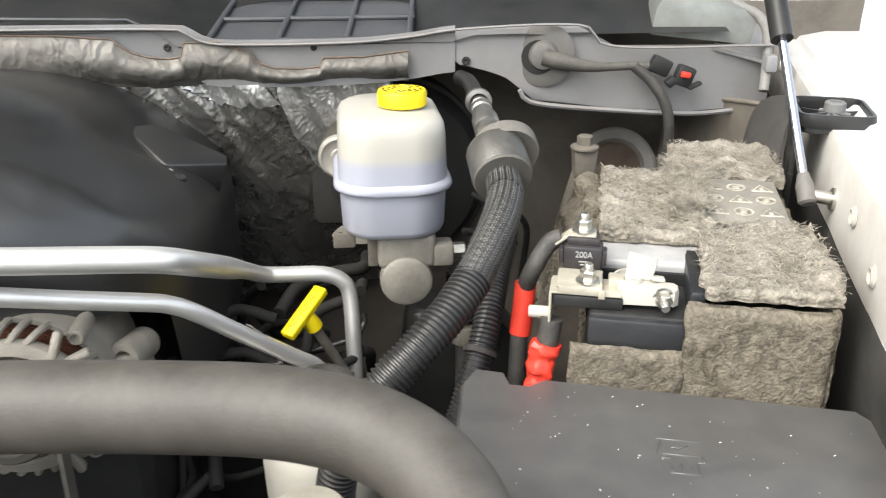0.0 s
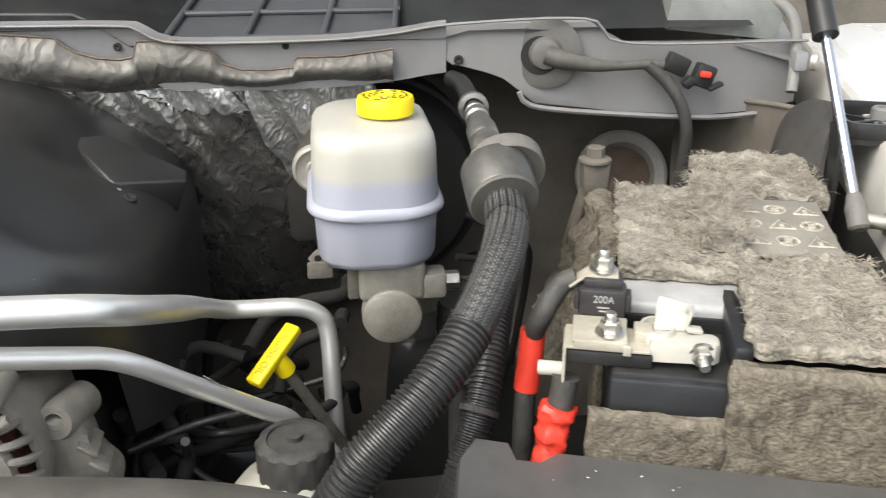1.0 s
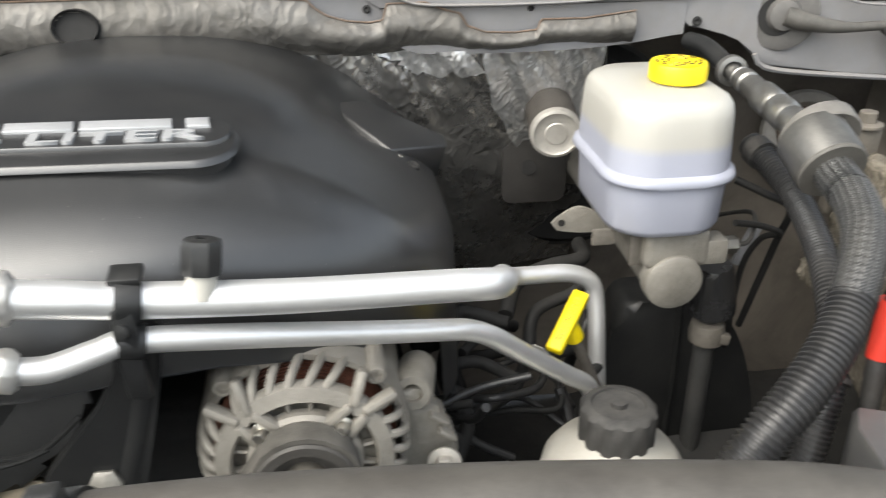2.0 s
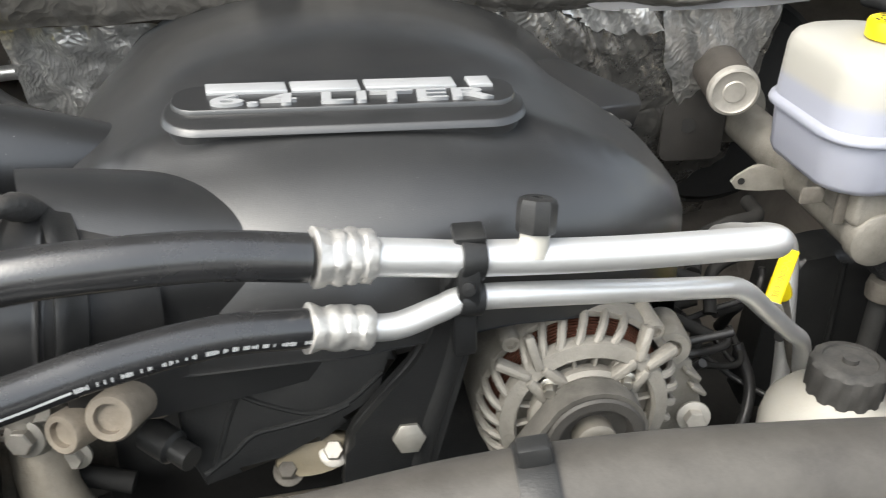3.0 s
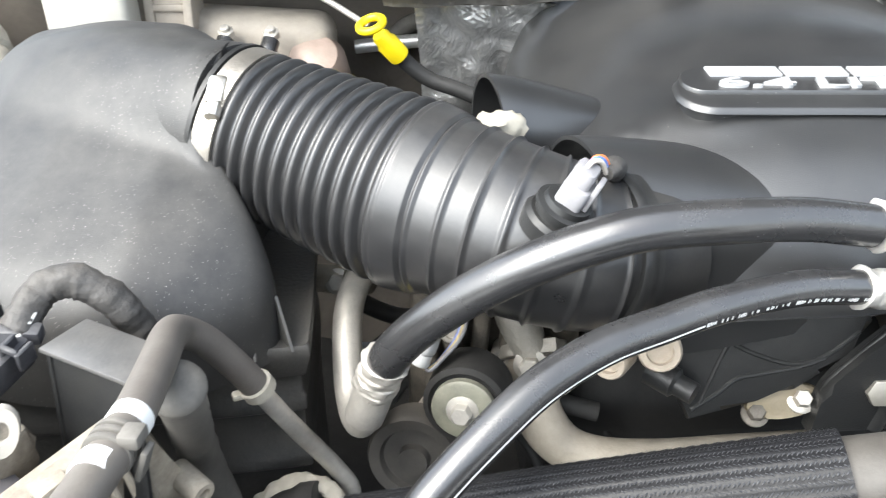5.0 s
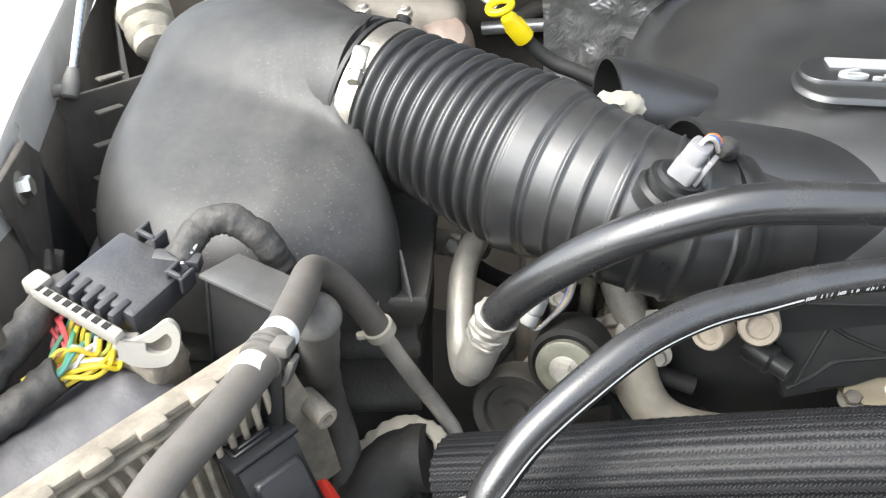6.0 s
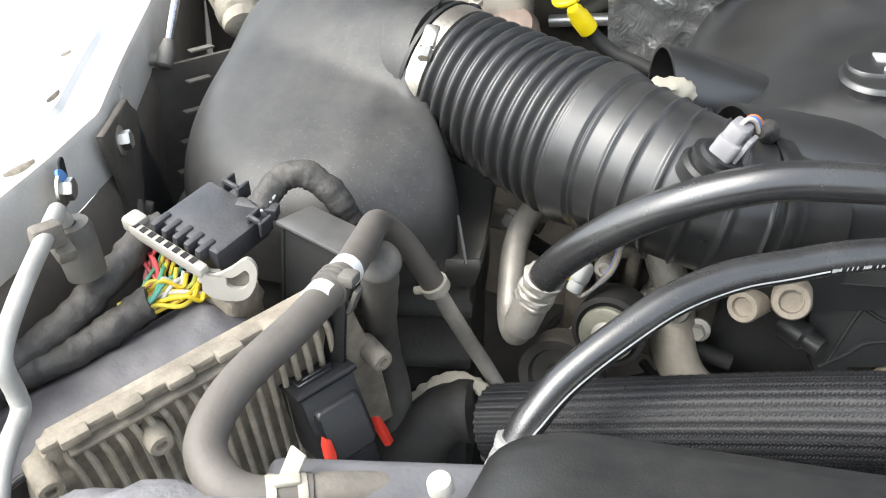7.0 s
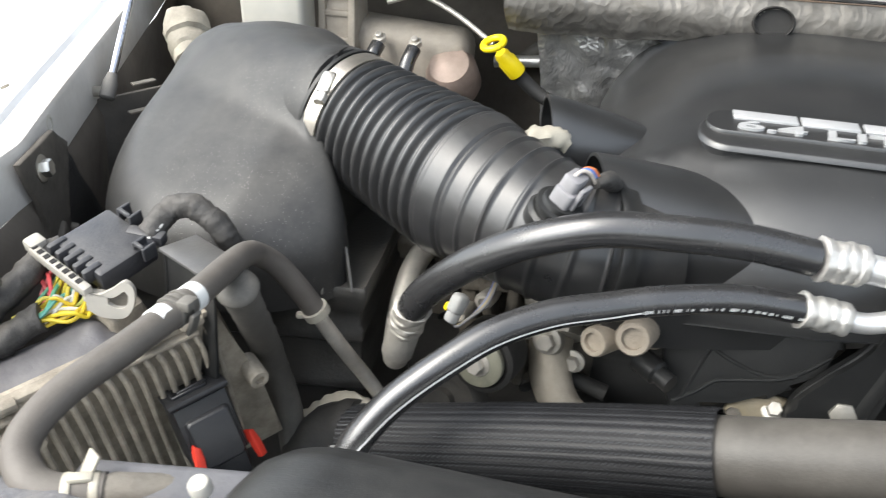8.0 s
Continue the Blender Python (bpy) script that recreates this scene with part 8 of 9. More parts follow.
    sweep(bm, smooth_curve([(-0.830, 0.468, 1.262), (-0.846, 0.465, 1.258), (-0.866, 0.455, 1.240), (-0.878, 0.445, 1.200), (-0.880, 0.44, 1.12)], 6), 0.026, 24)
    crumple(bm, 60, 0.002)
    part("hose", bm, matte("old_black_hose", (0.024, 0.0225, 0.021), 0.6, var=0.3, scale=30, bump=0.25, bscale=250, dust=0.4, dustcol=(0.10, 0.09, 0.075)), l)
    bm = bmesh.new()
    sweep(bm, even(smooth_curve([(-0.890, 0.464, 1.252), (-0.872, 0.476, 1.268), (-0.852, 0.486, 1.276), (-0.832, 0.488, 1.272), (-0.820, 0.482, 1.262)], 8), 0.003), 0.008, 14, flat=0.5)
    crumple(bm, 150, 0.003)
    part("torn_tape", bm, matte("old_tape", (0.50, 0.45, 0.36), 0.8, dust=0.3), l, "pale torn tape")


def tangle():
    """Dark looms between the engine cover and the brake cylinder."""
    rnd = random.Random(11)
    top = thing("engine_wiring", (-0.2, 0.8, 1.2), "dark tangle of taped wiring behind the dipstick", "wiring")
    for k in range(26):
        x, y = rnd.uniform(-0.24, -0.10), rnd.uniform(0.70, 0.95)
        P = [Vector((x, y, rnd.uniform(1.16, 1.29)))]
        d = Vector((rnd.uniform(-1, 1), rnd.uniform(-1, 1), rnd.uniform(-0.6, 0.6)))
        for _ in range(4):
            d = (d + Vector((rnd.uniform(-1, 1), rnd.uniform(-1, 1), rnd.uniform(-0.7, 0.5)))).normalized()
            q = P[-1] + d * 0.045
            q.x, q.y, q.z = min(-0.09, max(-0.26, q.x)), max(0.69, q.y), min(1.30, q.z)
            P.append(q)
        bm = bmesh.new()
        sweep(bm, smooth_curve(P, 5), rnd.uniform(0.003, 0.008), 10)
        # mostly near black: the shade of the depths is in the colour
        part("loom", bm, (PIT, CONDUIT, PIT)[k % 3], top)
    for k in range(16):
        x, y = rnd.uniform(-0.80, -0.60), rnd.uniform(0.60, 0.72)
        P = [Vector((x, y, rnd.uniform(1.20, 1.33)))]
        d = Vector((rnd.uniform(-1, 1), rnd.uniform(-1, 1), rnd.uniform(-0.6, 0.6)))
        for _ in range(4):
            d = (d + Vector((rnd.uniform(-1, 1), rnd.uniform(-1, 1), rnd.uniform(-0.7, 0.5)))).normalized()
            q = P[-1] + d * 0.04
            q.x, q.y, q.z = min(-0.52, max(-0.84, q.x)), max(0.585, q.y), min(1.36, q.z)
            P.append(q)
        bm = bmesh.new()
        sweep(bm, smooth_curve(P, 5), rnd.uniform(0.003, 0.008), 10)
        # same near-black tones for the shade below the duct
        part("loom", bm, (TAPE, PIT, PIT)[k % 3], top)
    # black pump can and pipes behind the conduits
    c = thing("brake_lines", (0.06, 0.88, 1.2), "dark brake lines with a grey clip below the reservoir", "brake line")
    bm = bmesh.new()
    block(bm, (0.012, 0.008, 0.05), pose(0.062, 0.90, 1.33, 10, 14, 0), 0.003)
    part("clip", bm, GREYPL, c)
    bm = bmesh.new()
    sweep(bm, smooth_curve([(0.02, 0.83, 1.385), (0.05, 0.845, 1.375), (0.075, 0.86, 1.36), (0.07, 0.89, 1.34), (0.06, 0.9, 1.30), (0.065, 0.92, 1.2)], 6), 0.003, 10)
    sweep(bm, smooth_curve([(0.03, 0.87, 1.41), (0.055, 0.86, 1.40), (0.085, 0.87, 1.38), (0.09, 0.9, 1.33), (0.08, 0.93, 1.22)], 6), 0.0035, 10)
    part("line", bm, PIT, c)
    # flat inner panel beneath, coloured near black for the shade down there
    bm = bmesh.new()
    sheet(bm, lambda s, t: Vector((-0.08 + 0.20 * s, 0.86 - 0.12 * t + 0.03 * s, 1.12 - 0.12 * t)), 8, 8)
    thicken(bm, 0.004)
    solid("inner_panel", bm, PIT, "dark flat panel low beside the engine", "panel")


def alternator_bracket():
    t = thing("alternator_bracket", (-0.25, 0.66, 1.3), "cast aluminium bracket beside the alternator", "bracket")
    bm = bmesh.new()
    o = smooth_curve([(-0.018, -0.06, 0), (0.012, -0.066, 0), (0.030, -0.050, 0), (0.034, -0.030, 0), (0.022, -0.010, 0), (0.016, 0.016, 0), (0.002, 0.028, 0), (-0.018, 0.02, 0)], 4)
    prism(bm, [(q.x, q.y) for q in o], 0.03, pose(-0.268, 0.668, 1.320, 90, 0, 12), 0.007)
    part("casting", bm, GREYCAST, t)
    bm = bmesh.new()
    lathe(bm, [(0.014, -0.04), (0.0145, 0.0), (0.0125, 0.004), (0.007, 0.004), (0.0065, -0.004), (0, -0.004)], along((-0.262, 0.640, 1.345), (-0.268, 0.55, 1.36)), 24)
    part("boss", bm, GREYCAST, t)
    for x, z in ((-0.246, 1.322), (-0.240, 1.308)):
        bm = bmesh.new()
        block(bm, (0.016, 0.03, 0.004), pose(x, 0.650, z, 0, 38, 10), 0.0018, 2)
        part("rib", bm, GREYCAST, t)
    bolt(t, (-0.240, 0.632, 1.288), (-0.25, 0.5, 1.31), 0.008, DULLALU)
    # conduit stub in front of the reservoir, below the radiator hose
    w = thing("washer_neck", (-0.1, 0.47, 1.2), "cream plastic filler neck low at the front", "filler neck")
    bm = bmesh.new()
    lathe(bm, [(0.040, 0), (0.036, 0.04), (0.022, 0.055), (0.022, 0.085), (0.026, 0.09), (0.026, 0.10)], pose(-0.088, 0.485, 1.225, 10, 0, 0), 32)
    part("neck", bm, CREAM, w)


# ---- rear passenger corner ----
def rear_corner():
    d = thing("transmission_dipstick", (-0.86, 0.92, 1.42), "yellow ring-top transmission dipstick in a black tube", "dipstick")
    ring = Vector((-0.870, 0.903, 1.486))
    bm = bmesh.new()
    m = along(ring, ring + Vector((-0.2, -0.28, 0.88)))
    pts = [m @ Vector((0.0125 * math.cos(a), 0.0125 * math.sin(a), 0)) for a in [2 * math.pi * k / 24 for k in range(25)]]
    sweep(bm, pts, 0.0042, 12)
    part("ring", bm, YELLOW, d)
    bm = bmesh.new()
    a, b = Vector((-0.864, 0.910, 1.474)), Vector((-0.848, 0.926, 1.448))
    lathe(bm, [(0.007, 0), (0.0095, 0.004), (0.0095, 0.010), (0.0115, 0.014), (0.0115, 0.036)], along(a, b), 24)
    part("cap", bm, YELLOW, d)
    bm = bmesh.new()
    sweep(bm, smooth_curve([(-0.850, 0.924, 1.452), (-0.838, 0.93, 1.436), (-0.815, 0.93, 1.42), (-0.785, 0.925, 1.412), (-0.75, 0.92, 1.40)], 6), 0.0085, 18)
    part("tube", bm, matte("black_tube", (0.008, 0.008, 0.008), 0.7, dust=0.05), d)
    r = thing("vent_rod", (-0.95, 0.95, 1.5), "thin bent steel vent tube", "tube")
    bm = bmesh.new()
    sweep(bm, smooth_curve([(-0.878, 0.925, 1.478), (-0.93, 0.94, 1.503), (-0.975, 0.95, 1.518), (-0.995, 0.95, 1.518), (-1.03, 0.95, 1.507)], 5), 0.0032, 10)
    part("rod", bm, DULLALU, r)
    b2 = thing("heater_tube", (-0.84, 1.09, 1.40), "bent aluminium heater tube by the firewall", "tube")
    bm = bmesh.new()
    sweep(bm, smooth_curve([(-0.93, 1.08, 1.405), (-0.88, 1.085, 1.41), (-0.84, 1.09, 1.412), (-0.815, 1.092, 1.404), (-0.808, 1.09, 1.38), (-0.81, 1.08, 1.32)], 6), 0.0085, 16)
    part("tube", bm, ALU, b2)
    bm = bmesh.new()
    sweep(bm, smooth_curve([(-0.90, 1.10, 1.40), (-0.86, 1.105, 1.43), (-0.81, 1.105, 1.43), (-0.785, 1.10, 1.40), (-0.78, 1.09, 1.34)], 6), 0.011, 16)
    part("hose", bm, OLDRUBBER, b2)
    tan = matte("tan_plastic", (0.36, 0.315, 0.26), 0.65, var=0.2, bump=0.2, dust=0.4)
    f = thing("filter_drier", (-1.0, 0.96, 1.40), "dusty tan casting with bolts and a faded pinkish cap", "casting")
    bm = bmesh.new()
    block(bm, (0.20, 0.07, 0.095), pose(-1.032, 0.985, 1.428, 0, 4, 7), 0.024, 4)
    block(bm, (0.055, 0.05, 0.07), pose(-1.10, 0.96, 1.47, 0, 0, 7), 0.01, 3)
    part("body", bm, tan, f)
    bm = bmesh.new()
    lathe(bm, [(0.030, -0.03), (0.034, -0.02), (0.034, 0.012), (0.026, 0.028), (0.012, 0.034), (0, 0.035)], along((-0.948, 0.97, 1.415), (-0.945, 0.93, 1.46)), 28)
    part("cap", bm, matte("faded_red", (0.36, 0.27, 0.225), 0.6, var=0.25, dust=0.7, dustcol=(0.32, 0.27, 0.22)), f, "faded pinkish end cap")
    for x in (-1.035, -0.985):
        bm = bmesh.new()
        q = Vector((x, 0.935, 1.46))
        hexnut(bm, along(q, q + Vector((0, -0.4, 1))), 0.009, 0.008)
        part("stud_nut", bm, DULLALU, f)
        bm = bmesh.new()
        sweep(bm, smooth_curve([q + Vector((0, -0.006, -0.002)), q + Vector((-0.002, -0.022, -0.016)), q + Vector((-0.004, -0.035, -0.045)), q + Vector((-0.004, -0.04, -0.09))], 5), 0.0095, 16)
        part("hose_stub", bm, RUBBER, f, "short black rubber hose")
    u = thing("ladder_bracket", (-1.09, 0.94, 1.45), "tan ladder-shaped plastic bracket standing by the air box", "bracket")
    bm = bmesh.new()
    for x in (-1.115, -1.072):
        block(bm, (0.010, 0.014, 0.15), pose(x, 0.935, 1.505, 0, 3, 5), 0.002)
    for z in (1.455, 1.49, 1.525, 1.56):
        block(bm, (0.04, 0.012, 0.008), pose(-1.093, 0.937, z, 0, 0, 5), 0.002)
    part("frame", bm, tan, u)
    w = thing("washer_bottle", (-1.14, 0.9, 1.4), "white plastic bottle behind the air box", "bottle")
    bm = bmesh.new()
    block(bm, (0.085, 0.05, 0.16), pose(-1.165, 0.905, 1.495, 0, 0, 10), 0.008, 3)
    part("tank", bm, WHITEPL, w)
    e = thing("ribbed_connector", (-1.23, 0.81, 1.44), "beige ribbed connector boot beside the air box", "connector")
    bm = bmesh.new()
    lathe(bm, [(0.014, 0), (0.021, 0.004), (0.022, 0.014), (0.020, 0.016), (0.020, 0.019), (0.025, 0.022), (0.026, 0.034), (0.023, 0.036), (0.023, 0.039), (0.028, 0.042), (0.029, 0.060), (0.026, 0.070), (0.02, 0.076)], along((-1.205, 0.775, 1.455), (-1.255, 0.83, 1.50)), 24)
    crumple(bm, 60, 0.004)
    part("boot", bm, matte("dusty_cream", (0.30, 0.275, 0.225), 0.7, var=0.35, scale=40, bump=0.2, dust=0.7, dustcol=(0.20, 0.175, 0.14)), e)
    n = thing("spring_mount", (0.23, 1.2, 1.35), "grey round flange with a rusty opening on the wheel housing", "flange")
    bm = bmesh.new()
    m = along((0.245, 1.215, 1.334), (0.22, 1.0, 1.44))
    lathe(bm, [(0.038, -0.012), (0.057, -0.012), (0.060, 0.0), (0.058, 0.010), (0.054, 0.013), (0.042, 0.012), (0.039, 0.004), (0.038, -0.012)], m, 48)
    part("ring", bm, matte("grey_ring", (0.36, 0.34, 0.31), 0.7, dust=0.4), n)
    bm = bmesh.new()
    lathe(bm, [(0.0, -0.008), (0.042, -0.006)], m, 32)
    part("plate", bm, matte("brown_plate", (0.13, 0.09, 0.065), 0.8, var=0.3, dust=0.3), n)


def side_details():
    # driver side: hinge plate, cowl loom, sheet of wheel housing
    p = thing("fender_bracket", (0.37, 0.83, 1.49), "black plastic fender bracket with ribs and a bolt", "bracket")
    bm = bmesh.new()
    m = pose(0.378, 0.845, 1.502, 0, 0, -14)
    prism(bm, rounded(0.064, 0.083, 0.012, 4), 0.006, m @ pose(0, 0, -0.012), 0.001)
    o = rounded(0.066, 0.085, 0.012, 4)
    sweep(bm, [m @ Vector((x, y, 0)) for x, y in o + o[:1]], 0.003, 6, flat=2.5)
    for a in (25, 85, 145):
        block(bm, (0.062, 0.003, 0.010), m @ pose(0, 0, -0.005, 0, 0, a), 0.0005, 1)
    block(bm, (0.005, 0.085, 0.11), m @ pose(-0.035, 0.0, -0.06), 0.001)
    part("plate", bm, PLASTIC, p)
    bm = bmesh.new()
    lathe(bm, [(0.015, -0.006), (0.015, -0.001), (0.0105, 0.0), (0.010, 0.008), (0.0085, 0.0095), (0.006, 0.0095), (0.0055, 0.006), (0, 0.006)], m @ pose(0.004, 0.008, 0), 24)
    part("bolt", bm, matte("boss_grey", (0.14, 0.14, 0.14), 0.5, dust=0.3), p)
    bm = bmesh.new()
    edge = smooth_curve([(0.350, 0.865, 1.512), (0.343, 0.905, 1.506), (0.338, 0.940, 1.486), (0.339, 0.965, 1.453), (0.342, 0.985, 1.40)], 6)
    sheet(bm, lambda a, b: edge[int(round(a * 24))].lerp(Vector((0.352, 0.80 + 0.10 * a, 1.36)), b) + Vector((-0.02 * math.sin(math.pi * b), 0, 0)), 24, 10)
    thicken(bm, 0.004)
    part("curved_wall", bm, matte("wall_plastic", (0.045, 0.043, 0.042), 0.55, var=0.2, dust=0.3), p, "dark curved plastic wall", sharp=60)
    c = thing("cowl_loom", (0.2, 1.04, 1.5), "taped wiring loom with a red-tipped clip on the cowl", "wiring")
    bm = bmesh.new()
    sweep(bm, smooth_curve([(0.118, 1.034, 1.524), (0.14, 1.028, 1.518), (0.18, 1.032, 1.512), (0.23, 1.04, 1.512), (0.262, 1.04, 1.508)], 6), lambda s: 0.011 - 0.006 * min(1, s * 2), 14)
    part("cable", bm, OLDRUBBER, c)
    bm = bmesh.new()
    sweep(bm, smooth_curve([(0.225, 1.04, 1.512), (0.245, 1.035, 1.495), (0.262, 1.03, 1.47), (0.27, 1.03, 1.44), (0.272, 1.04, 1.39), (0.27, 1.06, 1.3)], 6), 0.0065, 14)
    part("loom", bm, TAPE, c)
    bm = bmesh.new()
    block(bm, (0.026, 0.012, 0.020), pose(0.255, 1.040, 1.512, 0, 24, 7), 0.003)
    block(bm, (0.022, 0.014, 0.024), pose(0.284, 1.040, 1.500, 0, 20, 7), 0.003)
    block(bm, (0.016, 0.010, 0.004), pose(0.296, 1.034, 1.490, 0, -24, 7), 0.001)
    block(bm, (0.010, 0.012, 0.012), pose(0.268, 1.036, 1.494, 0, 50, 7), 0.002)
    part("clip", bm, PLASTIC, c)
    bm = bmesh.new()
    block(bm, (0.012, 0.006, 0.007), pose(0.284, 1.031, 1.503, 0, 10, 7), 0.002)
    part("red_tab", bm, RED, c, "red plastic tab")
    h = thing("wheel_housing", (0.35, 1.0, 1.3), "dusty brown wheel housing behind the battery", "wheel housing")
    bm = bmesh.new()

    def f(s, t):
        x = 0.30 + 0.16 * s
        z = 1.45 - 0.35 * t + 0.02 * math.sin(math.pi * s)
        return Vector((x, 0.93 + 0.25 * (1 - s) ** 1.5 + 0.02 * noise.noise(Vector((x * 12, z * 12, 0))), z))
    sheet(bm, f, 20, 20)
    part("panel", bm, DUSTWALL, h, sharp=70)
    bm = bmesh.new()
    sweep(bm, [f(k / 20, 0.0) for k in range(21)], 0.003, 8)
    part("seam", bm, DUSTWALL, h)
    k = thing("ground_stud", (0.149, 0.876, 1.42), "dusty stud and nut behind the battery", "stud")
    dusty = matte("dusty_tan_metal", (0.135, 0.12, 0.10), 0.75, 0.2, var=0.3, scale=40, bump=0.3, dust=0.5, dustcol=(0.22, 0.195, 0.16))
    bm = bmesh.new()
    lathe(bm, [(0.0145, 0), (0.0150, 0.0015), (0.0145, 0.003), (0.0095, 0.0045)], pose(0.1465, 0.884, 1.455), 24)
    hexnut(bm, pose(0.1465, 0.884, 1.459), 0.0085, 0.010, False)
    part("nut", bm, dusty, k)
    bm = bmesh.new()
    prism(bm, [(-0.010, -0.030), (0.012, -0.030), (0.014, 0.0), (-0.012, 0.0)], 0.020, pose(0.1465, 0.896, 1.455, 90, 0, 0), 0.004)
    block(bm, (0.008, 0.020, 0.070), pose(0.134, 0.890, 1.402, 0, 14, 0), 0.003)
    block(bm, (0.010, 0.018, 0.060), pose(0.154, 0.888, 1.400, 0, -4, 0), 0.004)
    part("bracket", bm, dusty, k, "dusty bracket legs")
    # hood hinge tubes at the driver corner
    g = thing("washer_tube", (0.36, 1.1, 1.52), "thin grey tube clipped beside the hood hinge", "tube")
    bm = bmesh.new()
    sweep(bm, smooth_curve([(0.33, 1.13, 1.60), (0.352, 1.10, 1.578), (0.378, 1.085, 1.564), (0.388, 1.075, 1.545), (0.389, 1.065, 1.512), (0.384, 1.05, 1.48)], 6), 0.006, 14)
    part("tube", bm, matte("dusty_tube", (0.20, 0.195, 0.185), 0.55, dust=0.4), g)
    bm = bmesh.new()
    block(bm, (0.014, 0.016, 0.02), pose(0.390, 1.056, 1.512), 0.003)
    part("clip", bm, GREYPL, g)
    bm = bmesh.new()
    lathe(bm, [(0.010, 0), (0.010, 0.006), (0.007, 0.008)], along((0.402, 1.055, 1.512), (0.45, 1.03, 1.51)), 16)
    part("stud", bm, DULLALU, g)
    # passenger side: fender bolts, black mount, white line
    # dusty brace and dark rubber flap on the inner fender
    fm = Matrix(((-0.439, 0, 0.898, -1.157), (0.898, 0, 0.439, 0.496), (0, 1, 0, 1.488), (0, 0, 0, 1)))
    mnt = thing("fender_brace", (-1.16, 0.45, 1.36), "dusty dark steel brace with a bolt on the inner fender", "bracket")
    bm = bmesh.new()
    prism(bm, [(-0.100, -0.003), (-0.016, -0.006), (0.010, -0.028), (-0.012, -0.060), (-0.030, -0.110), (-0.075, -0.120), (-0.071, -0.072), (-0.086, -0.038)], 0.005, fm @ pose(-0.004, 0.008, 0.011), 0.002)
    bmesh.ops.triangulate(bm, faces=[f for f in bm.faces if len(f.verts) > 4])
    bmesh.ops.subdivide_edges(bm, edges=list(bm.edges), cuts=3, use_grid_fill=True)
    crumple(bm, 30, 0.0015)
    part("plate", bm, matte("dusty_brace", (0.075, 0.066, 0.056), 0.8, var=0.4, scale=30, bump=0.4, bscale=150, dust=0.5, dustcol=(0.16, 0.14, 0.115)), mnt)
    q = fm @ Vector((-0.064, -0.016, 0.016))
    bolt(mnt, q, q + Vector((0.9, 0.44, 0.1)), 0.008)
    bm = bmesh.new()
    prism(bm, rounded(0.022, 0.014, 0.004, 3), 0.010, fm @ pose(-0.055, -0.085, 0.011, 0, 10, 20), 0.003)
    prism(bm, rounded(0.010, 0.030, 0.004, 3), 0.016, fm @ pose(-0.030, -0.100, 0.004, 14, 0, -12), 0.003)
    part("lug", bm, IRON, mnt)
    flap = thing("rubber_flap", (-1.18, 0.53, 1.40), "dark rubber flap hanging inside the fender", "flap")
    bm = bmesh.new()
    prism(bm, [(-0.004, -0.012), (0.0165, -0.031), (0.050, -0.085), (0.091, -0.150), (0.040, -0.142), (-0.02, -0.135), (-0.045, -0.080), (-0.020, -0.040)], 0.004, fm @ pose(-0.012, 0, 0.010), 0.001)
    bmesh.ops.triangulate(bm, faces=[f for f in bm.faces if len(f.verts) > 4])
    bmesh.ops.subdivide_edges(bm, edges=list(bm.edges), cuts=3, use_grid_fill=True)
    crumple(bm, 22, 0.003)
    part("sheet", bm, matte("flap_rubber", (0.022, 0.022, 0.023), 0.55, var=0.3, bump=0.3, dust=0.3), flap)
    lad = thing("slotted_apron", (-1.2, 0.72, 1.35), "dark slotted inner apron panel behind the strut", "panel")
    for i in range(5):
        bm = bmesh.new()
        block(bm, (0.026, 0.009, 0.0025), pose(-1.186, 0.664 - 0.012 * i, 1.470 - 0.028 * i, 0, 0, 62), 0.0008)
        part("rung", bm, IRON, lad)
    bm = bmesh.new()
    block(bm, (0.18, 0.006, 0.30), pose(-1.195, 0.69, 1.305, 0, 0, 62), 0.002)
    part("panel", bm, matte("grey_brown_apron", (0.075, 0.068, 0.060), 0.75, var=0.4, scale=14, bump=0.3, bscale=120, dust=0.6, dustcol=(0.15, 0.133, 0.112)), lad)
    ins = thing("line_grommet", (-1.04, 0.30, 1.46), "grey rubber line grommet with a pale tube", "grommet")
    bm = bmesh.new()
    lathe(bm, [(0.0125, -0.034), (0.0135, -0.002), (0.012, 0.003), (0.005, 0.003), (0.004, -0.001), (0, -0.001)], along((-1.0390, 0.303, 1.4850), (-1.0410, 0.300, 1.52)), 24)
    part("sleeve", bm, OLDRUBBER, ins)
    bm = bmesh.new()
    sweep(bm, smooth_curve([(-1.040, 0.302, 1.490), (-1.0375, 0.296, 1.5005), (-1.0325, 0.288, 1.5025), (-1.018, 0.2584, 1.4995), (-1.003, 0.2276, 1.496), (-0.989, 0.1994, 1.490), (-0.983, 0.187, 1.481), (-0.985, 0.1905, 1.459), (-0.984, 0.189, 1.448), (-0.975, 0.170, 1.445), (-0.966, 0.152, 1.438), (-0.955, 0.13, 1.41)], 6), 0.0052, 16)
    part("tube", bm, matte("pale_tube", (0.42, 0.41, 0.385), 0.45, 0.1, dust=0.4), ins, "pale grey tube")
    bm = bmesh.new()
    block(bm, (0.018, 0.012, 0.015), pose(-1.024, 0.271, 1.500, 0, 0, 62), 0.003)
    block(bm, (0.012, 0.02, 0.01), pose(-1.026, 0.281, 1.486, 20, 0, 62), 0.003)
    part("clip", bm, IRON, ins, "grimy clip")


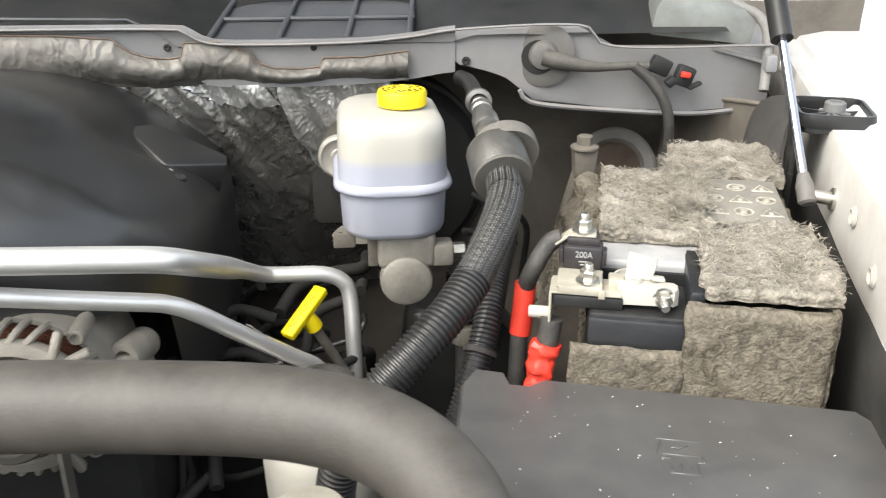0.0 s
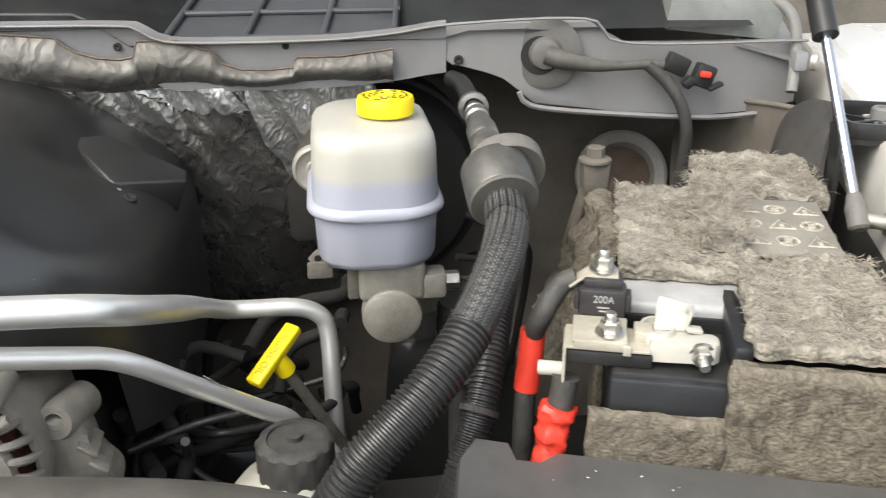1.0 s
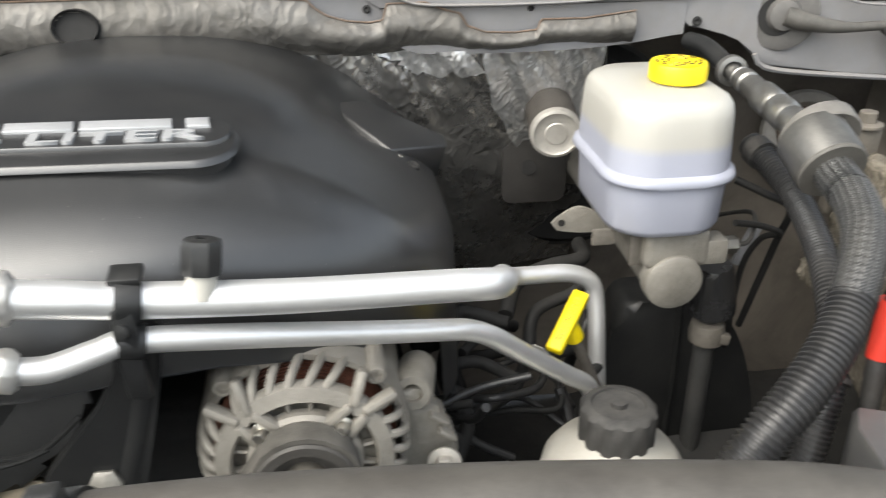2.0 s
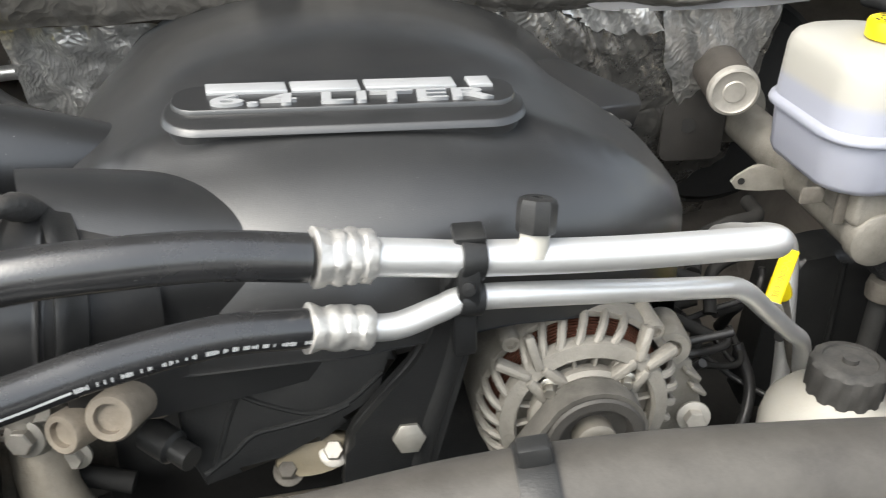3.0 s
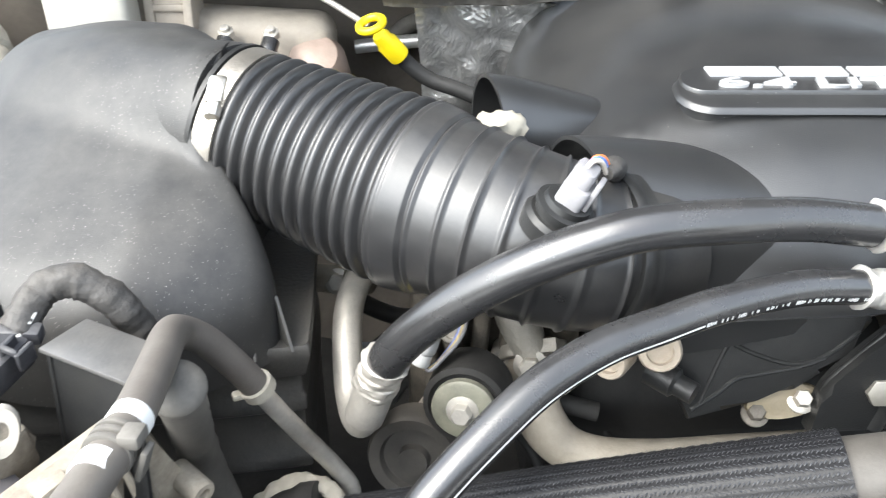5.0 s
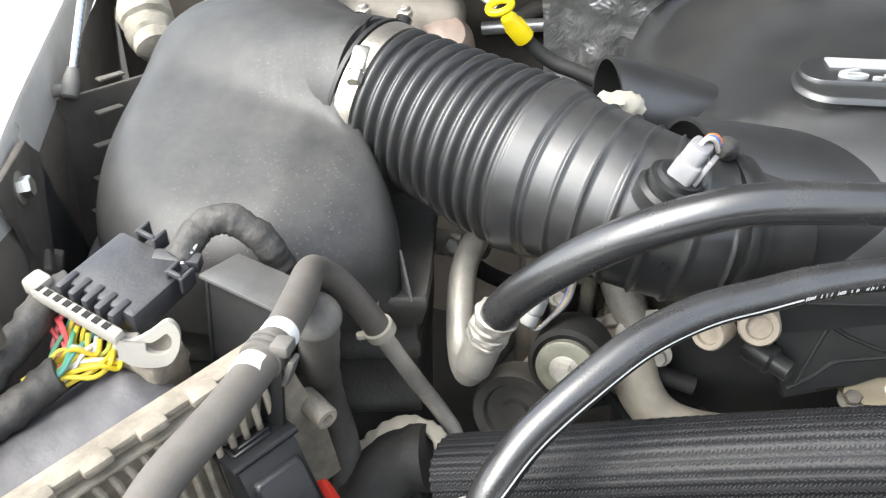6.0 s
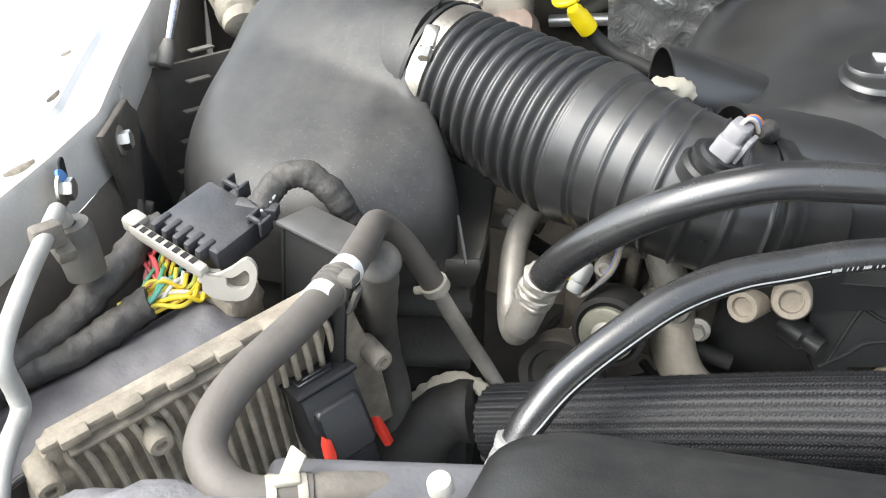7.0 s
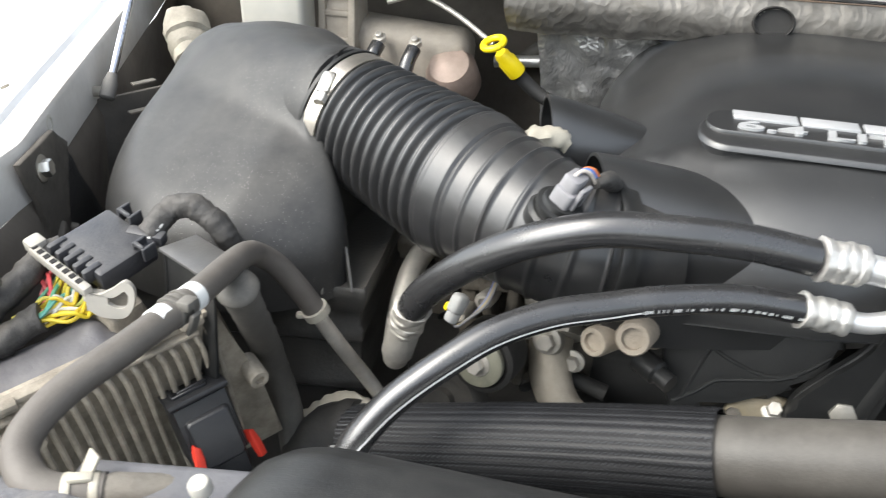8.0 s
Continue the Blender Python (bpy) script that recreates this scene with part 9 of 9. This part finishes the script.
def steering_parts():
    """Shaft, boot and shield low beside the brake cylinder."""
    t = thing("steering_shaft", (0.048, 0.93, 1.02), "dark steering shaft with a rubber boot and joint", "steering shaft")
    bm = bmesh.new()
    lathe(bm, [(0.016, 0.0), (0.019, 0.006), (0.024, 0.044), (0.024, 0.052), (0.013, 0.054)], along((0.021, 0.866, 1.326), (0.0255, 0.873, 1.276)), 28)
    part("boot", bm, RUBBER, t)
    bm = bmesh.new()
    sweep(bm, [(0.0248, 0.872, 1.282), (0.024, 0.872, 1.15), (0.024, 0.875, 1.01)], 0.0105, 20)
    part("shaft", bm, matte("shaft_paint", (0.03, 0.03, 0.03), 0.45, dust=0.2), t)
    bm = bmesh.new()
    lathe(bm, [(0.011, -0.012), (0.017, -0.010), (0.018, 0.0), (0.016, 0.010), (0.011, 0.012)], pose(0.0245, 0.870, 1.250), 20)
    block(bm, (0.030, 0.010, 0.012), pose(0.0295, 0.860, 1.249, 0, 12, 0), 0.003)
    part("joint", bm, IRON, t)
    g = thing("steering_shield", (0.03, 0.97, 1.02), "black plastic shield behind the steering shaft", "shield")
    bm = bmesh.new()
    o = smooth_curve([(-0.056, 1.03, 0), (-0.055, 1.12, 0), (-0.046, 1.222, 0), (-0.01, 1.238, 0), (0.030, 1.243, 0), (0.070, 1.222, 0), (0.100, 1.17, 0), (0.121, 1.09, 0), (0.125, 1.03, 0)], 4)
    prism(bm, [(q.x, q.y) for q in o], 0.06, pose(0, 1.01, 0, 90, 0, 0), 0.014)
    part("panel", bm, PLASTIC, g, sharp=40)
    bm = bmesh.new()
    sweep(bm, [(0.022, 0.95, 1.235), (0.024, 0.949, 1.14), (0.02, 0.949, 1.03)], 0.004, 8)
    part("rib", bm, PLASTIC, g)
    e = thing("booster_bracket", (-0.09, 0.935, 1.34), "tan metal bracket ear beside the brake cylinder", "bracket")
    bm = bmesh.new()
    o = smooth_curve([(-0.126, 1.340, 0), (-0.118, 1.348, 0), (-0.100, 1.358, 0), (-0.075, 1.352, 0), (-0.03, 1.352, 0), (-0.03, 1.325, 0), (-0.070, 1.331, 0), (-0.095, 1.330, 0), (-0.120, 1.332, 0)], 4)
    prism(bm, [(q.x, q.y) for q in o], 0.004, pose(0, 0.935, 0, 90, 0, 0), 0.001)
    part("plate", bm, CASTALU, e)
    bm = bmesh.new()
    lathe(bm, [(0.0036, 0), (0.0036, 0.0006), (0, 0.0006)], along((-0.116, 0.9306, 1.341), (-0.116, 0.8, 1.341)), 16)
    part("hole", bm, PIT, e)


def fender_details():
    """Bolts, slots and windblown scraps on the passenger fender, dimples on the other."""
    out = Vector((0.9, 0.44, 0))
    hold = thing("fender_bolt", (-1.083, 0.344, 1.484), "zinc bolt with a blue dab on the inner flange", "bolt")
    q = Vector((-1.082, 0.345, 1.484))
    bm = bmesh.new()
    hexnut(bm, along(q, q + out), 0.008, 0.009, False)
    lathe(bm, [(0.012, 0), (0.012, 0.002), (0.009, 0.003)], along(q, q + out), 20)
    part("head", bm, STEEL, hold)
    bm = bmesh.new()
    lathe(bm, [(0.006, 0.0), (0.0055, 0.002), (0.0, 0.003)], along(q + out * 0.004 + Vector((-0.003, 0, 0.008)), q + out + Vector((-0.003, 0, 0.5))), 14)
    part("paint_dab", bm, matte("blue_paint", (0.08, 0.22, 0.5), 0.5), hold, "blue paint dab")
    ring = thing("flange_plug", (-1.157, 0.496, 1.488), "pale round plug in the inner flange", "plug")
    q = Vector((-1.156, 0.496, 1.4875))
    bm = bmesh.new()
    lathe(bm, [(0.009, 0), (0.009, 0.004), (0.006, 0.005), (0.005, 0.002), (0, 0.002)], along(q, q + out), 20)
    part("plug", bm, WHITEPL, ring)
    slots = thing("flange_slot", (-1.22, 0.59, 1.455), "dark slots cut in the inner flange", "slot")
    for q, l in ((Vector((-1.0878, 0.356, 1.4905)), 0.022), (Vector((-1.1758, 0.5355, 1.481)), 0.034)):
        bm = bmesh.new()
        prism(bm, rounded(0.011, l, 0.0052, 5), 0.0012, along(q, q + out) @ pose(0, 0, -0.0006))
        part("slot", bm, PIT, slots)
    for q, yaw, l in ((Vector((-1.206, 0.506, 1.511)), 20, 0.010), (Vector((-1.151, 0.426, 1.5095)), 80, 0.013), (Vector((-1.0886, 0.323, 1.507)), 50, 0.021)):
        leaf = thing("dry_leaf", q, "small dry leaf scrap on the white fender", "leaf", group="leaf scraps")
        bm = bmesh.new()
        m = Matrix.Translation(q) @ pose(0, 0, 0, 8, -12, yaw)
        sheet(bm, lambda s, t: m @ Vector((l * (s - 0.5), (t - 0.5) * l * 0.42 * math.sin(math.pi * (0.08 + 0.84 * s)), 0.0025 * math.cos(3 * (t - 0.5)) + 0.002 * s)), 8, 4)
        thicken(bm, 0.0004)
        part("blade", bm, matte("leaf_%d" % yaw, (0.16, 0.14, 0.11), 0.8, var=0.4, scale=200), leaf)
    for q in (Vector((0.3262, 0.657, 1.462)), Vector((0.3085, 0.578, 1.445))):
        d = thing("flange_stud", q, "small dimple bolt on the fender flange", "bolt", group="flange bolts")
        bm = bmesh.new()
        lathe(bm, [(0.009, 0), (0.009, 0.001), (0.006, 0.003), (0.005, 0.001), (0, 0.001)], along(q, q + Vector((-1, 0.22, 0))), 18)
        part("head", bm, WHITEPL, d)



cooling_parts()
tangle()
alternator_bracket()
rear_corner()
side_details()
steering_parts()
fender_details()
